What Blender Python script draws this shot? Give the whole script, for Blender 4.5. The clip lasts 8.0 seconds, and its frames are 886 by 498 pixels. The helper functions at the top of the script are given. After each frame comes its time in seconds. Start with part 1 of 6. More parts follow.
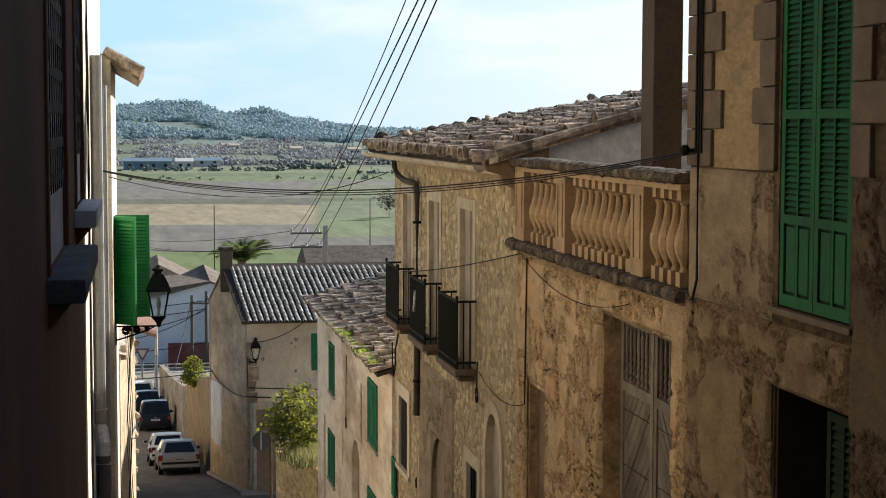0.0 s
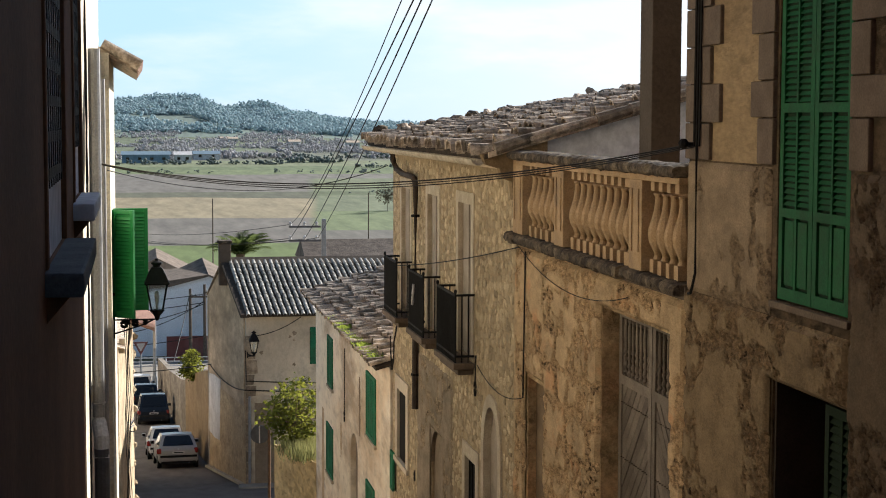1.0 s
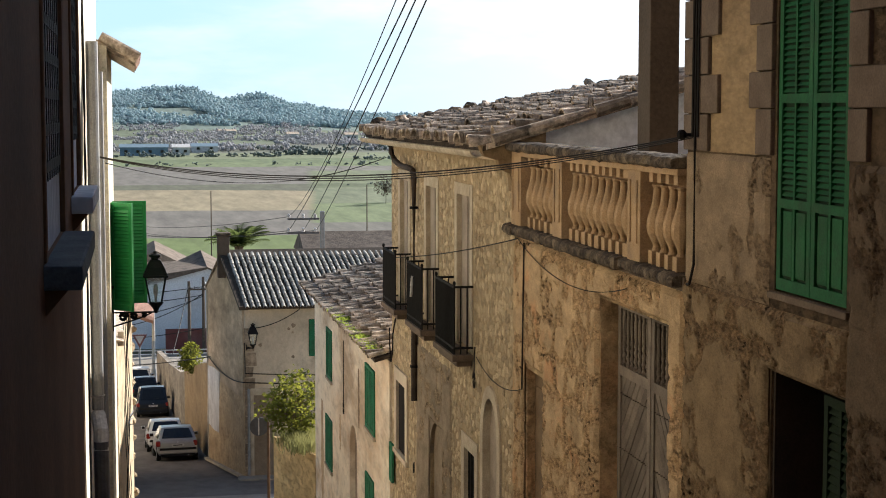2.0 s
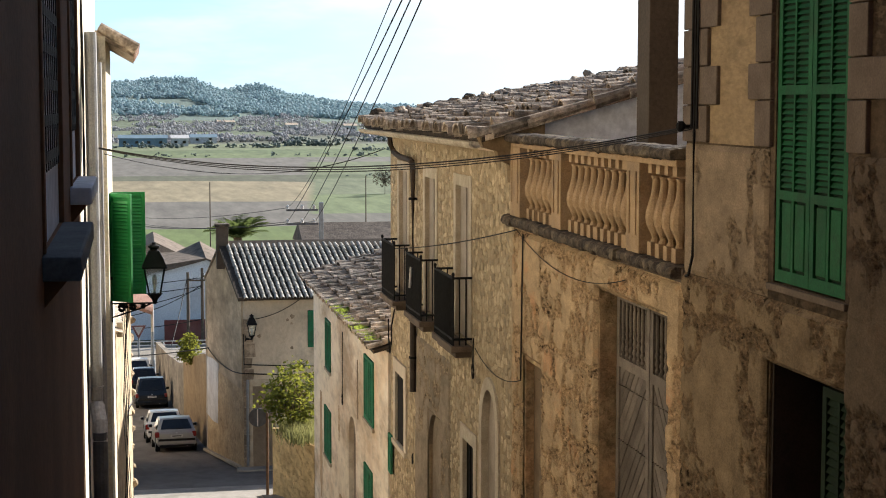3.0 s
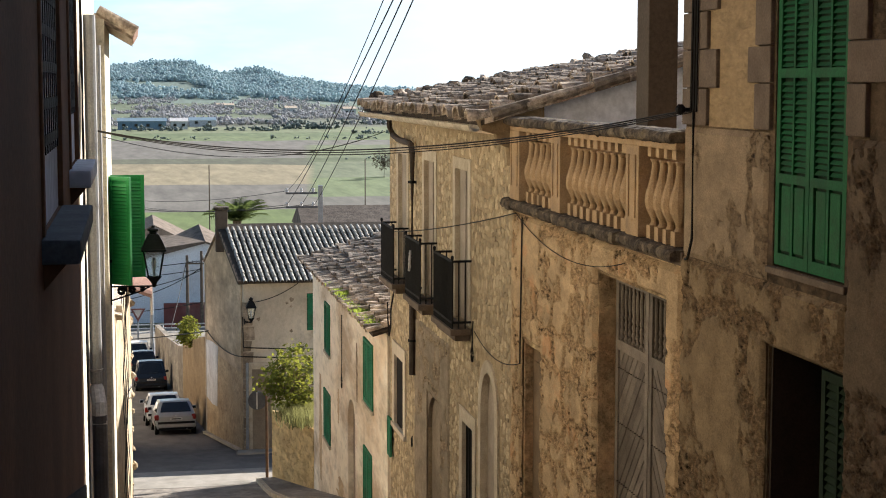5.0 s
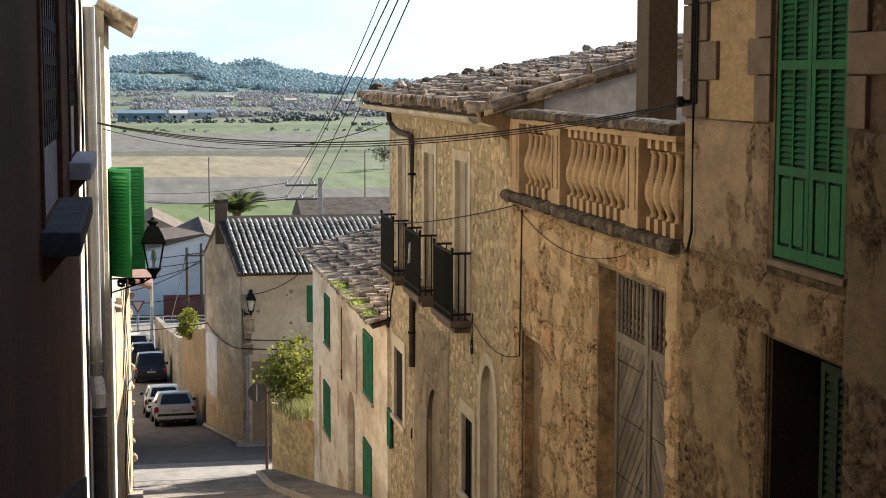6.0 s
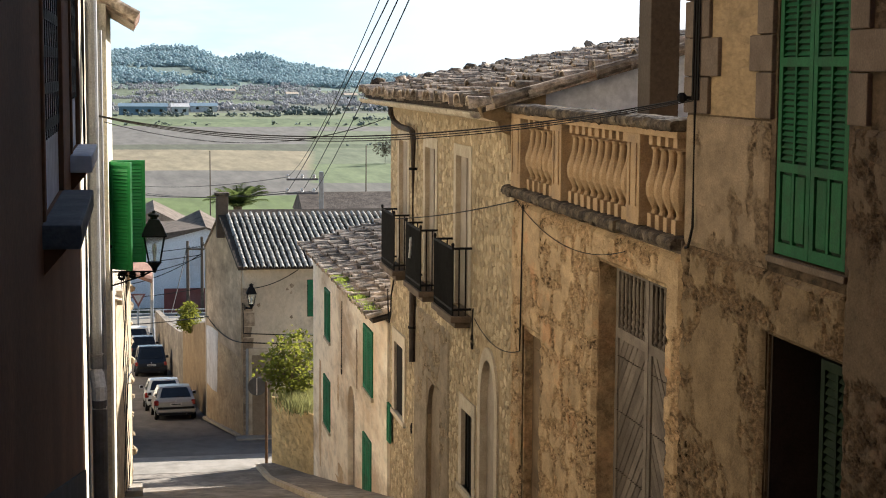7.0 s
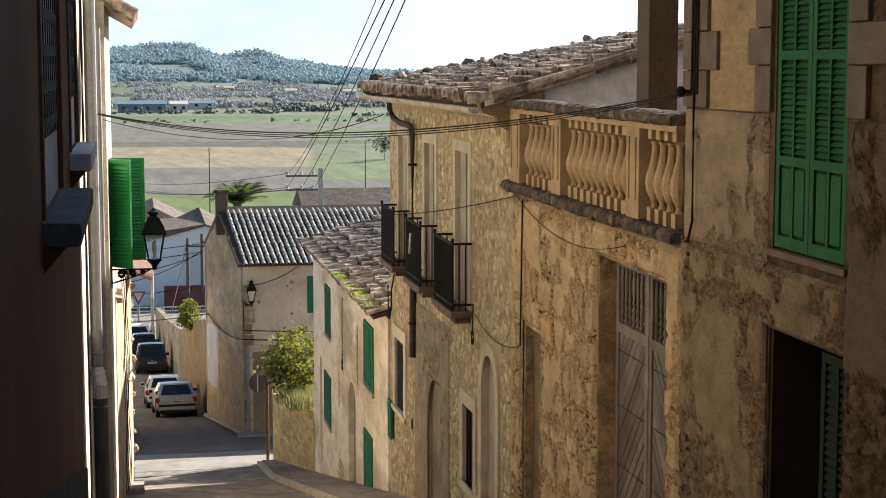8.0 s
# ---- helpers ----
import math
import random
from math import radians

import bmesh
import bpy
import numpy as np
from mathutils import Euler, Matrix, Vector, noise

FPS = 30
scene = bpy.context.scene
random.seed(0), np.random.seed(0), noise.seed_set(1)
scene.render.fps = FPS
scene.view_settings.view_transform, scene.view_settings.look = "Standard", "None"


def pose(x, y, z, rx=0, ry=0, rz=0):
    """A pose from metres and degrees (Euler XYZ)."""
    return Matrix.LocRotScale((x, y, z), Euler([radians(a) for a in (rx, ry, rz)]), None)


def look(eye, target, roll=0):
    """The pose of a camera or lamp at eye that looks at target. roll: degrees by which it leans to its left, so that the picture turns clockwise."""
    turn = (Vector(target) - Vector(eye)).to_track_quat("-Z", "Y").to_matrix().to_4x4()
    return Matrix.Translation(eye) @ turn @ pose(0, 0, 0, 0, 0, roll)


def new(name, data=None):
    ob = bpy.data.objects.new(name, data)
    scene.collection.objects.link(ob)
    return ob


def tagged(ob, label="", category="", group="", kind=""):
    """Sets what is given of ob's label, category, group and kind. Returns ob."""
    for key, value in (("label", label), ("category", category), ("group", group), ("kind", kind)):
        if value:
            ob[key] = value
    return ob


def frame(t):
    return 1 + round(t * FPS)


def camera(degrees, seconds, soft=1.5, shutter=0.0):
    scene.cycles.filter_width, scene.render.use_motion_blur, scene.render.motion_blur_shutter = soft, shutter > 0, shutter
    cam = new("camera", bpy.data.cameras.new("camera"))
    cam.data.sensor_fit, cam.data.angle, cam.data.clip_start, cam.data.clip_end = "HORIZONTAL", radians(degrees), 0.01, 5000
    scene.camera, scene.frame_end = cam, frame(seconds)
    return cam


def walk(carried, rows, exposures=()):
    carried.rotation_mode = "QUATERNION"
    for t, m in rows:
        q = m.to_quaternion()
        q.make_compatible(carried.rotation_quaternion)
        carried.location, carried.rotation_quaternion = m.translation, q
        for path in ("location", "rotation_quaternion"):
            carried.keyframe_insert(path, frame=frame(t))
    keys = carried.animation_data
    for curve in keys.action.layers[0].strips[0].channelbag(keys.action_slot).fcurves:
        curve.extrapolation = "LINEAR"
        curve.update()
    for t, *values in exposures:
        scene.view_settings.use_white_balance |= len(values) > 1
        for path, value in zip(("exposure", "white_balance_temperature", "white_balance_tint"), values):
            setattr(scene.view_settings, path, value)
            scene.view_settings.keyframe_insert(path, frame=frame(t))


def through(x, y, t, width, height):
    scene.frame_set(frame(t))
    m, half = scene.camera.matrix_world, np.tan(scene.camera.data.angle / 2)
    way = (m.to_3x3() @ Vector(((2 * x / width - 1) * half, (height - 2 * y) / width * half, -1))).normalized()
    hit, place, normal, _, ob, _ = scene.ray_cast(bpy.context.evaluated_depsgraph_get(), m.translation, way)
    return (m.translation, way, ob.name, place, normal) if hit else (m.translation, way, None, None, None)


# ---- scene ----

# The eye is the world's origin; y runs down the street, x to its right-hand houses, z up. The street falls away from the eye.
cam = camera(30.27, 8.0, soft=1.0)
ROWS = [
    (0.0, -10.486, -4.338, -0.130),
    (0.5, -10.503, -4.444, -0.206),
    (1.0, -10.538, -4.563, -0.164),
    (1.5, -10.580, -4.707, 0.006),
    (3.0, -10.637, -5.158, -0.037),
    (3.5, -10.617, -5.291, -0.299),
    (4.0, -10.617, -5.437, -0.298),
    (4.5, -10.638, -5.591, -0.125),
    (6.0, -10.668, -6.023, -0.057),
    (6.5, -10.647, -6.104, -0.278),
    (7.0, -10.607, -6.199, -0.390),
    (7.5, -10.619, -6.280, -0.279),
    (8.0, -10.655, -6.355, 0.000),
]
EXPOSURES = [(0.0, 1.14, 5950, 10), (1.5, 1.26, 5980, 11), (3.0, 1.41, 6020, 11), (8.0, 1.53, 6020, 11)]
walk(cam, [(t, pose(0, 0, 0, 90 + pitch, roll, yaw)) for t, yaw, pitch, roll in ROWS], EXPOSURES)

# ---- world and sun ----
SUN_AZ, SUN_EL = 50.0, 23.0   # degrees to the right of the street's axis, and above the horizon
GLARE_AZ = 44.0               # the whitest cloud
SKY, SUN = 0.047, 5.0
HAZE_BLUE, HAZE_WHITE = (5.6, 8.1, 9.5), (9.6, 10.0, 10.2)
world = bpy.data.worlds.new("world")
scene.world = world
world.use_nodes = True
wn, wl = world.node_tree.nodes, world.node_tree.links
sky = wn.new("ShaderNodeTexSky")
sky.sky_type, sky.sun_disc = "NISHITA", False
sky.sun_elevation, sky.sun_rotation = radians(SUN_EL), radians(SUN_AZ)
sky.air_density, sky.dust_density, sky.ozone_density = 1.0, 0.6, 1.5
wc = wn.new("ShaderNodeTexCoord")
wm = wn.new("ShaderNodeMapping")
wm.inputs["Scale"].default_value = (1.0, 1.0, 4.0)
wl.new(wc.outputs["Generated"], wm.inputs["Vector"])
cl = wn.new("ShaderNodeTexNoise")
cl.inputs["Scale"].default_value, cl.inputs["Detail"].default_value, cl.inputs["Roughness"].default_value = 3.2, 8, 0.55
wl.new(wm.outputs["Vector"], cl.inputs["Vector"])


def wmath(op, a, c):
    x = wn.new("ShaderNodeMath")
    x.operation, x.use_clamp = op, op != "MULTIPLY_ADD"
    for k, v in enumerate((a, c)):
        if isinstance(v, (int, float)):
            x.inputs[k].default_value = v
        else:
            wl.new(v, x.inputs[k])
    return x.outputs[0]


def wrange(src, a, c, lo, hi):
    r = wn.new("ShaderNodeMapRange")
    r.interpolation_type = "SMOOTHSTEP"
    for k, v in (("From Min", a), ("From Max", c), ("To Min", lo), ("To Max", hi)):
        r.inputs[k].default_value = v
    wl.new(src, r.inputs["Value"])
    return r.outputs["Result"]


def wmix(fac, c1, c2):
    x = wn.new("ShaderNodeMixRGB")
    for k, v in (("Fac", fac), ("Color1", c1), ("Color2", c2)):
        if isinstance(v, tuple):
            x.inputs[k].default_value = (*v, 1)
        else:
            wl.new(v, x.inputs[k])
    return x.outputs["Color"]


# pale blue haze low in the sky, whiter thin cloud towards the sun
wsep = wn.new("ShaderNodeSeparateXYZ")
wl.new(wc.outputs["Generated"], wsep.inputs[0])
sunward = wn.new("ShaderNodeVectorMath")
sunward.operation = "DOT_PRODUCT"
sunward.inputs[1].default_value = (math.sin(radians(GLARE_AZ)), math.cos(radians(GLARE_AZ)), 0)
wl.new(wc.outputs["Generated"], sunward.inputs[0])
low = wrange(wsep.outputs["Z"], 0.06, 0.45, 0.92, 0.0)
cloud = wmath("ADD", wrange(cl.outputs["Fac"], 0.44, 0.66, 0.0, 0.9), wrange(sunward.outputs["Value"], 0.72, 0.93, 0.0, 0.9))
hazecol = wmix(cloud, HAZE_BLUE, HAZE_WHITE)
wl.new(wmix(low, sky.outputs["Color"], hazecol), wn["Background"].inputs["Color"])
wn["Background"].inputs["Strength"].default_value = SKY

sun = new("sun", bpy.data.lights.new("sun", "SUN"))
sun.data.energy, sun.data.angle, sun.data.color = SUN, radians(0.6), (1.0, 0.935, 0.82)
sd = Vector((math.sin(radians(SUN_AZ)) * math.cos(radians(SUN_EL)), math.cos(radians(SUN_AZ)) * math.cos(radians(SUN_EL)), math.sin(radians(SUN_EL))))
sun.matrix_world = look(sd * 50, (0, 0, 0))


# ---- materials ----
def mat(name, base, dark=None, scale=3.0, rough=0.85, bump=0.3, fine=40.0, stain=None, stain_scale=0.7, stain_amount=0.5, metal=0.0, rand=0.0, stretch=(1, 1, 1), island=False, pits=0.0, pit_scale=7.0, bump_depth=0.02, second=None, second_scale=0.5, second_amount=0.6, grit=0.55, soft=(0.48, 0.66)):
    """Base colour broken by grain, large stains and, for separate pieces, a tint of each piece's own."""
    m = bpy.data.materials.new(name)
    m.use_nodes = True
    n, l = m.node_tree.nodes, m.node_tree.links
    b = n["Principled BSDF"]
    b.inputs["Roughness"].default_value, b.inputs["Metallic"].default_value = rough, metal
    b.inputs["Specular IOR Level"].default_value = 0.5 if rough < 0.7 else 0.12
    tc = n.new("ShaderNodeTexCoord")
    mp = n.new("ShaderNodeMapping")
    mp.inputs["Scale"].default_value = stretch
    l.new(tc.outputs["Object"], mp.inputs["Vector"])

    def tex(s, detail=6, roughness=0.6):
        t = n.new("ShaderNodeTexNoise")
        t.inputs["Scale"].default_value, t.inputs["Detail"].default_value, t.inputs["Roughness"].default_value = s, detail, roughness
        l.new(mp.outputs["Vector"], t.inputs["Vector"])
        return t

    def ramp(src, a, c):
        r = n.new("ShaderNodeMapRange")
        r.inputs["From Min"].default_value, r.inputs["From Max"].default_value = a, c
        l.new(src, r.inputs["Value"])
        return r.outputs["Result"]

    def mix(fac, c1, c2, kind="MIX"):
        x = n.new("ShaderNodeMixRGB")
        x.blend_type = kind
        for k, v in (("Fac", fac), ("Color1", c1), ("Color2", c2)):
            if isinstance(v, (int, float)):
                x.inputs[k].default_value = v
            elif isinstance(v, tuple):
                x.inputs[k].default_value = (*v, 1)
            else:
                l.new(v, x.inputs[k])
        return x.outputs["Color"]

    dark = dark or tuple(0.6 * c for c in base)
    grain = tex(scale)
    col = mix(ramp(grain.outputs["Fac"], 0.35, 0.65), dark, base)
    if stain:
        st = tex(stain_scale, 8, 0.65)
        f = n.new("ShaderNodeMath")
        f.operation = "MULTIPLY"
        l.new(ramp(st.outputs["Fac"], *soft), f.inputs[0])
        f.inputs[1].default_value = stain_amount
        col = mix(f.outputs[0], col, stain)
    if second:
        st = tex(second_scale, 9, 0.7)
        f = n.new("ShaderNodeMath")
        f.operation = "MULTIPLY"
        mp2 = n.new("ShaderNodeMapping")
        mp2.inputs["Location"].default_value = (7.3, 3.1, 5.7)
        l.new(mp.outputs["Vector"], mp2.inputs["Vector"])
        l.new(mp2.outputs["Vector"], st.inputs["Vector"])
        l.new(ramp(st.outputs["Fac"], soft[0], soft[1] + 0.02), f.inputs[0])
        f.inputs[1].default_value = second_amount
        col = mix(f.outputs[0], col, second)
    sp = tex(fine, 13 if grit > 0.6 else 3, 0.78 if grit > 0.6 else 0.6)
    col = mix(grit, col, mix(ramp(sp.outputs["Fac"], *((0.40, 0.60) if grit > 0.6 else (0.3, 0.7))), (0.55, 0.55, 0.55), (1.15, 1.15, 1.15)), "MULTIPLY")
    pit = None
    if pits:
        pt = tex(pit_scale, 9, 0.7)
        pit = ramp(pt.outputs["Fac"], 0.50, 0.66)
        if grit > 0.6:      # pitted in patches, sound in between
            g = n.new("ShaderNodeMath")
            g.operation = "MULTIPLY"
            l.new(pit, g.inputs[0])
            l.new(ramp(tex(0.9, 5, 0.6).outputs["Fac"], 0.42, 0.60), g.inputs[1])
            pit = g.outputs[0]
        f = n.new("ShaderNodeMath")
        f.operation = "MULTIPLY"
        l.new(pit, f.inputs[0])
        f.inputs[1].default_value = pits
        # pits are darkened too: their shade is put into the colour
        col = mix(f.outputs[0], col, tuple(0.35 * c for c in dark))
    if rand:
        src = n.new("ShaderNodeNewGeometry").outputs["Random Per Island"] if island else n.new("ShaderNodeObjectInfo").outputs["Random"]
        hs = n.new("ShaderNodeHueSaturation")
        r = n.new("ShaderNodeMapRange")
        r.inputs["To Min"].default_value, r.inputs["To Max"].default_value = 1 - rand, 1 + rand
        l.new(src, r.inputs["Value"])
        l.new(r.outputs["Result"], hs.inputs["Value"])
        l.new(col, hs.inputs["Color"])
        col = hs.outputs["Color"]
    l.new(col, b.inputs["Base Color"])
    if bump:
        bp = n.new("ShaderNodeBump")
        bp.inputs["Strength"].default_value, bp.inputs["Distance"].default_value = bump, bump_depth
        h = mix(0.5, grain.outputs["Fac"], sp.outputs["Fac"])
        if pit is not None:
            h = mix(1.0, h, mix(pit, (1.0, 1.0, 1.0), (0.3, 0.3, 0.3)), "MULTIPLY")
        l.new(h, bp.inputs["Height"])
        l.new(bp.outputs["Normal"], b.inputs["Normal"])
    return m


M = dict(
    plaster=mat("weathered_ochre_plaster", (0.60, 0.435, 0.245), (0.40, 0.275, 0.15), 2.4, 0.92, 1.0, 9, (0.25, 0.16, 0.088), 0.8, 0.7, pits=0.8, pit_scale=13, bump_depth=0.06, second=(0.58, 0.31, 0.15), second_scale=1.1, second_amount=0.55, grit=0.9, stretch=(1, 0.6, 1), soft=(0.46, 0.64)),
    plaster2=mat("patched_plaster", (0.58, 0.43, 0.255), (0.46, 0.33, 0.185), 3.0, 0.92, 0.9, 9, (0.26, 0.17, 0.10), 1.1, 0.65, pits=0.55, pit_scale=9, bump_depth=0.06, second=(0.64, 0.50, 0.32), second_scale=1.5, second_amount=0.45, grit=0.9, stretch=(1, 0.6, 1), soft=(0.45, 0.65)),
    stuccogrey=mat("grey_brown_render", (0.30, 0.235, 0.165), (0.22, 0.168, 0.115), 1.5, 0.9, 0.5, 30, (0.13, 0.097, 0.066), 0.9, 0.6, pits=0.4, pit_scale=6, bump_depth=0.03),
    greensun=mat("bright_green_paint", (0.03, 0.30, 0.07), (0.022, 0.24, 0.055), 3, 0.5, 0.1, 60),
    sillgrey=mat("grey_sill_stone", (0.15, 0.155, 0.158), (0.10, 0.104, 0.107), 5, 0.8, 0.3, 60),
    galvdark=mat("dark_cast_iron", (0.10, 0.10, 0.11), (0.06, 0.06, 0.065), 6, 0.6, 0.2, 60),
    pinktile=mat("pink_clay", (0.50, 0.30, 0.22), (0.38, 0.22, 0.16), 5, 0.85, 0.2, 60),
    # lifted and greyed: distance haze is put into the leaf colour
    hedge=mat("hedge_leaves", (0.19, 0.21, 0.18), (0.14, 0.16, 0.14), 0.3, 0.9, 0.0, 2.0, rand=0.35, island=True),
    bluegrey=mat("blue_grey_sheet", (0.22, 0.30, 0.36), (0.17, 0.24, 0.29), 0.3, 0.7, 0.0, 2.0),
    sunstone=mat("sunlit_rough_stone", (0.60, 0.48, 0.32), (0.44, 0.34, 0.22), 2.2, 0.9, 0.9, 20, (0.30, 0.20, 0.11), 1.3, 0.5, pits=0.5, pit_scale=3, bump_depth=0.05, stretch=(1, 0.4, 1)),
    whitecool=mat("white_limewash", (0.88, 0.89, 0.91), (0.80, 0.81, 0.84), 0.4, 0.9, 0.2, 10, (0.40, 0.38, 0.37), 0.25, 0.4),
    lime=mat("cream_limewash", (0.78, 0.71, 0.56), (0.66, 0.58, 0.43), 1.2, 0.9, 0.6, 24, (0.36, 0.28, 0.18), 1.1, 0.5, pits=0.35, pit_scale=5, bump_depth=0.03, stretch=(1, 0.4, 1)),
    flank=mat("stained_brown_plaster", (0.60, 0.455, 0.305), (0.45, 0.335, 0.22), 0.9, 0.92, 0.6, 0.9, (0.17, 0.12, 0.078), 0.35, 0.7, pits=0.4, pit_scale=3.5, bump_depth=0.06, second=(0.60, 0.44, 0.26), second_scale=0.25, second_amount=0.7, grit=0.85, soft=(0.42, 0.68), stretch=(1, 0.4, 1)),
    pillar=mat("brown_pillar_plaster", (0.11, 0.087, 0.067), (0.075, 0.058, 0.044), 2, 0.9, 0.4, 30, (0.06, 0.045, 0.033), 1.0, 0.6),
    shadeback=mat("baluster_gap_shade", (0.26, 0.17, 0.10), (0.18, 0.115, 0.065), 3, 0.9, 0.4, 30),
    paving=mat("worn_concrete_paving", (0.37, 0.32, 0.265), (0.22, 0.185, 0.15), 2.6, 0.92, 0.8, 1.6, (0.11, 0.09, 0.072), 0.8, 0.7, pits=0.6, pit_scale=5, grit=0.8, stretch=(1, 0.4, 1)),
    cornerstone=mat("stained_corner_stone", (0.40, 0.315, 0.225), (0.26, 0.20, 0.14), 2.5, 0.92, 0.6, 8, (0.16, 0.12, 0.085), 0.9, 0.7, rand=0.2, pits=0.5, pit_scale=6, bump_depth=0.05, grit=0.8),
    # shade on the corner house is put into this umber base colour
    umber=mat("shaded_umber_plaster", (0.15, 0.103, 0.061), (0.105, 0.07, 0.041), 2.2, 0.92, 1.0, 9, (0.075, 0.05, 0.031), 0.8, 0.8, pits=0.75, pit_scale=13, bump_depth=0.06, second=(0.27, 0.185, 0.105), second_scale=1.7, second_amount=0.5, grit=0.9, stretch=(1, 0.6, 1), soft=(0.45, 0.65)),
    gardenochre=mat("yellow_ochre_rough_wall", (0.78, 0.56, 0.265), (0.58, 0.40, 0.18), 1.8, 0.95, 1.0, 6, (0.30, 0.19, 0.085), 0.8, 0.45, pits=0.35, pit_scale=7.0, bump_depth=0.08, grit=0.5, soft=(0.44, 0.68), stretch=(1, 0.4, 1)),
    # green of the door leaf with the doorway's shade put into it
    darkgreen=mat("shaded_door_green", (0.012, 0.024, 0.010), (0.008, 0.015, 0.007), 4, 0.85, 0.2, 50),
    roofbrown=mat("brown_tile_roof", (0.20, 0.155, 0.12), (0.11, 0.085, 0.066), 1.6, 0.92, 0.8, 5, (0.28, 0.22, 0.17), 0.7, 0.5, bump_depth=0.1),
    ochrepanel=mat("warm_ochre_render", (0.34, 0.24, 0.132), (0.255, 0.176, 0.095), 1.3, 0.92, 0.7, 26, (0.20, 0.135, 0.075), 1.0, 0.6, pits=0.35, pit_scale=5, bump_depth=0.04, stretch=(1, 0.4, 1)),
    stoneblock=mat("cut_sandstone", (0.165, 0.122, 0.09), (0.112, 0.082, 0.06), 4, 0.9, 0.4, 60, (0.13, 0.10, 0.07), 1.5, 0.5),
    rubble=mat("rubble_stone", (0.52, 0.415, 0.27), (0.35, 0.268, 0.168), 9, 0.9, 0.7, 50, rand=0.32),
    rubble_far=mat("rubble_stone_joined", (0.52, 0.415, 0.27), (0.35, 0.268, 0.168), 9, 0.9, 0.7, 50, rand=0.32, island=True),
    mortar=mat("lime_mortar", (0.44, 0.337, 0.205), (0.31, 0.23, 0.137), 7, 0.95, 0.9, 40, (0.22, 0.15, 0.085), 0.9, 0.5),
    trim=mat("pale_stone_trim", (0.56, 0.48, 0.36), (0.44, 0.36, 0.26), 5, 0.85, 0.2, 60, (0.25, 0.2, 0.14), 2, 0.4),
    cream=mat("cream_plaster", (0.88, 0.79, 0.645), (0.83, 0.735, 0.585), 1.4, 0.92, 0.6, 3.0, (0.36, 0.25, 0.15), 0.6, 0.75, pits=0.4, pit_scale=4, bump_depth=0.05, second=(0.62, 0.45, 0.28), second_scale=0.35, second_amount=0.8, grit=0.3, soft=(0.49, 0.62), stretch=(1, 0.4, 1)),
    pale=mat("pale_plaster", (0.77, 0.665, 0.515), (0.66, 0.56, 0.42), 1.0, 0.92, 0.5, 0.9, (0.24, 0.175, 0.115), 0.45, 0.7, pits=0.4, pit_scale=3.0, stretch=(1, 1, 0.7), bump_depth=0.05, second=(0.47, 0.38, 0.28), second_scale=0.3, second_amount=0.6, grit=0.8, soft=(0.44, 0.68)),
    white=mat("whitewash", (0.72, 0.70, 0.68), (0.56, 0.54, 0.53), 1.0, 0.9, 0.4, 30, (0.30, 0.26, 0.22), 1.1, 0.6, pits=0.3, pit_scale=3),
    leftwall=mat("brown_plaster", (0.235, 0.112, 0.054), (0.165, 0.077, 0.037), 1.3, 0.9, 0.3, 30, (0.13, 0.068, 0.036), 0.8, 0.5),
    balustrade=mat("terracotta_stone", (0.47, 0.32, 0.185), (0.34, 0.225, 0.12), 8, 0.85, 0.4, 70, (0.14, 0.10, 0.07), 4, 0.6),
    coping=mat("lichen_grey_stone", (0.105, 0.08, 0.06), (0.035, 0.028, 0.023), 12, 0.95, 1.0, 40, (0.30, 0.235, 0.15), 5, 0.55),
    tile=mat("clay_roof_tile", (0.58, 0.475, 0.365), (0.25, 0.185, 0.135), 9, 0.88, 0.6, 50, (0.085, 0.075, 0.06), 7, 0.8, rand=0.6),
    tile_far=mat("clay_roof_tile_joined", (0.58, 0.475, 0.365), (0.25, 0.185, 0.135), 9, 0.88, 0.6, 50, (0.085, 0.075, 0.06), 7, 0.8, rand=0.6, island=True),
    tilegrey=mat("grey_lichen_tile", (0.60, 0.555, 0.49), (0.28, 0.245, 0.205), 6, 0.85, 0.4, 60, (0.10, 0.09, 0.08), 4, 0.6, rand=0.3),
    tilegrey_far=mat("grey_lichen_tile_joined", (0.60, 0.555, 0.49), (0.28, 0.245, 0.205), 6, 0.85, 0.4, 60, (0.10, 0.09, 0.08), 4, 0.6, rand=0.3, island=True),
    underroof=mat("roof_bed", (0.09, 0.068, 0.05), (0.05, 0.038, 0.028), 6, 0.95, 0.5, 40),
    green=mat("green_paint", (0.018, 0.112, 0.040), (0.012, 0.078, 0.028), 3, 0.75, 0.2, 60, (0.022, 0.055, 0.025), 3.5, 0.6),
    wallgrey=mat("weathered_grey_wall", (0.36, 0.31, 0.25), (0.23, 0.195, 0.155), 1.6, 0.93, 0.7, 5, (0.12, 0.10, 0.075), 0.6, 0.7, pits=0.5, pit_scale=4, bump_depth=0.06, grit=0.8, stretch=(1, 0.4, 1)),
    # backing behind the slats: shade in the gaps is put into its colour
    greenshade=mat("slat_gap_shade", (0.018, 0.04, 0.02), (0.01, 0.024, 0.012), 5, 0.9, 0.2, 50),
    greenold=mat("weathered_green_paint", (0.035, 0.20, 0.10), (0.025, 0.13, 0.065), 4, 0.8, 0.2, 50, (0.07, 0.10, 0.06), 3, 0.6),
    iron=mat("black_iron", (0.013, 0.012, 0.012), (0.008, 0.0075, 0.0075), 10, 0.75, 0.2, 60),
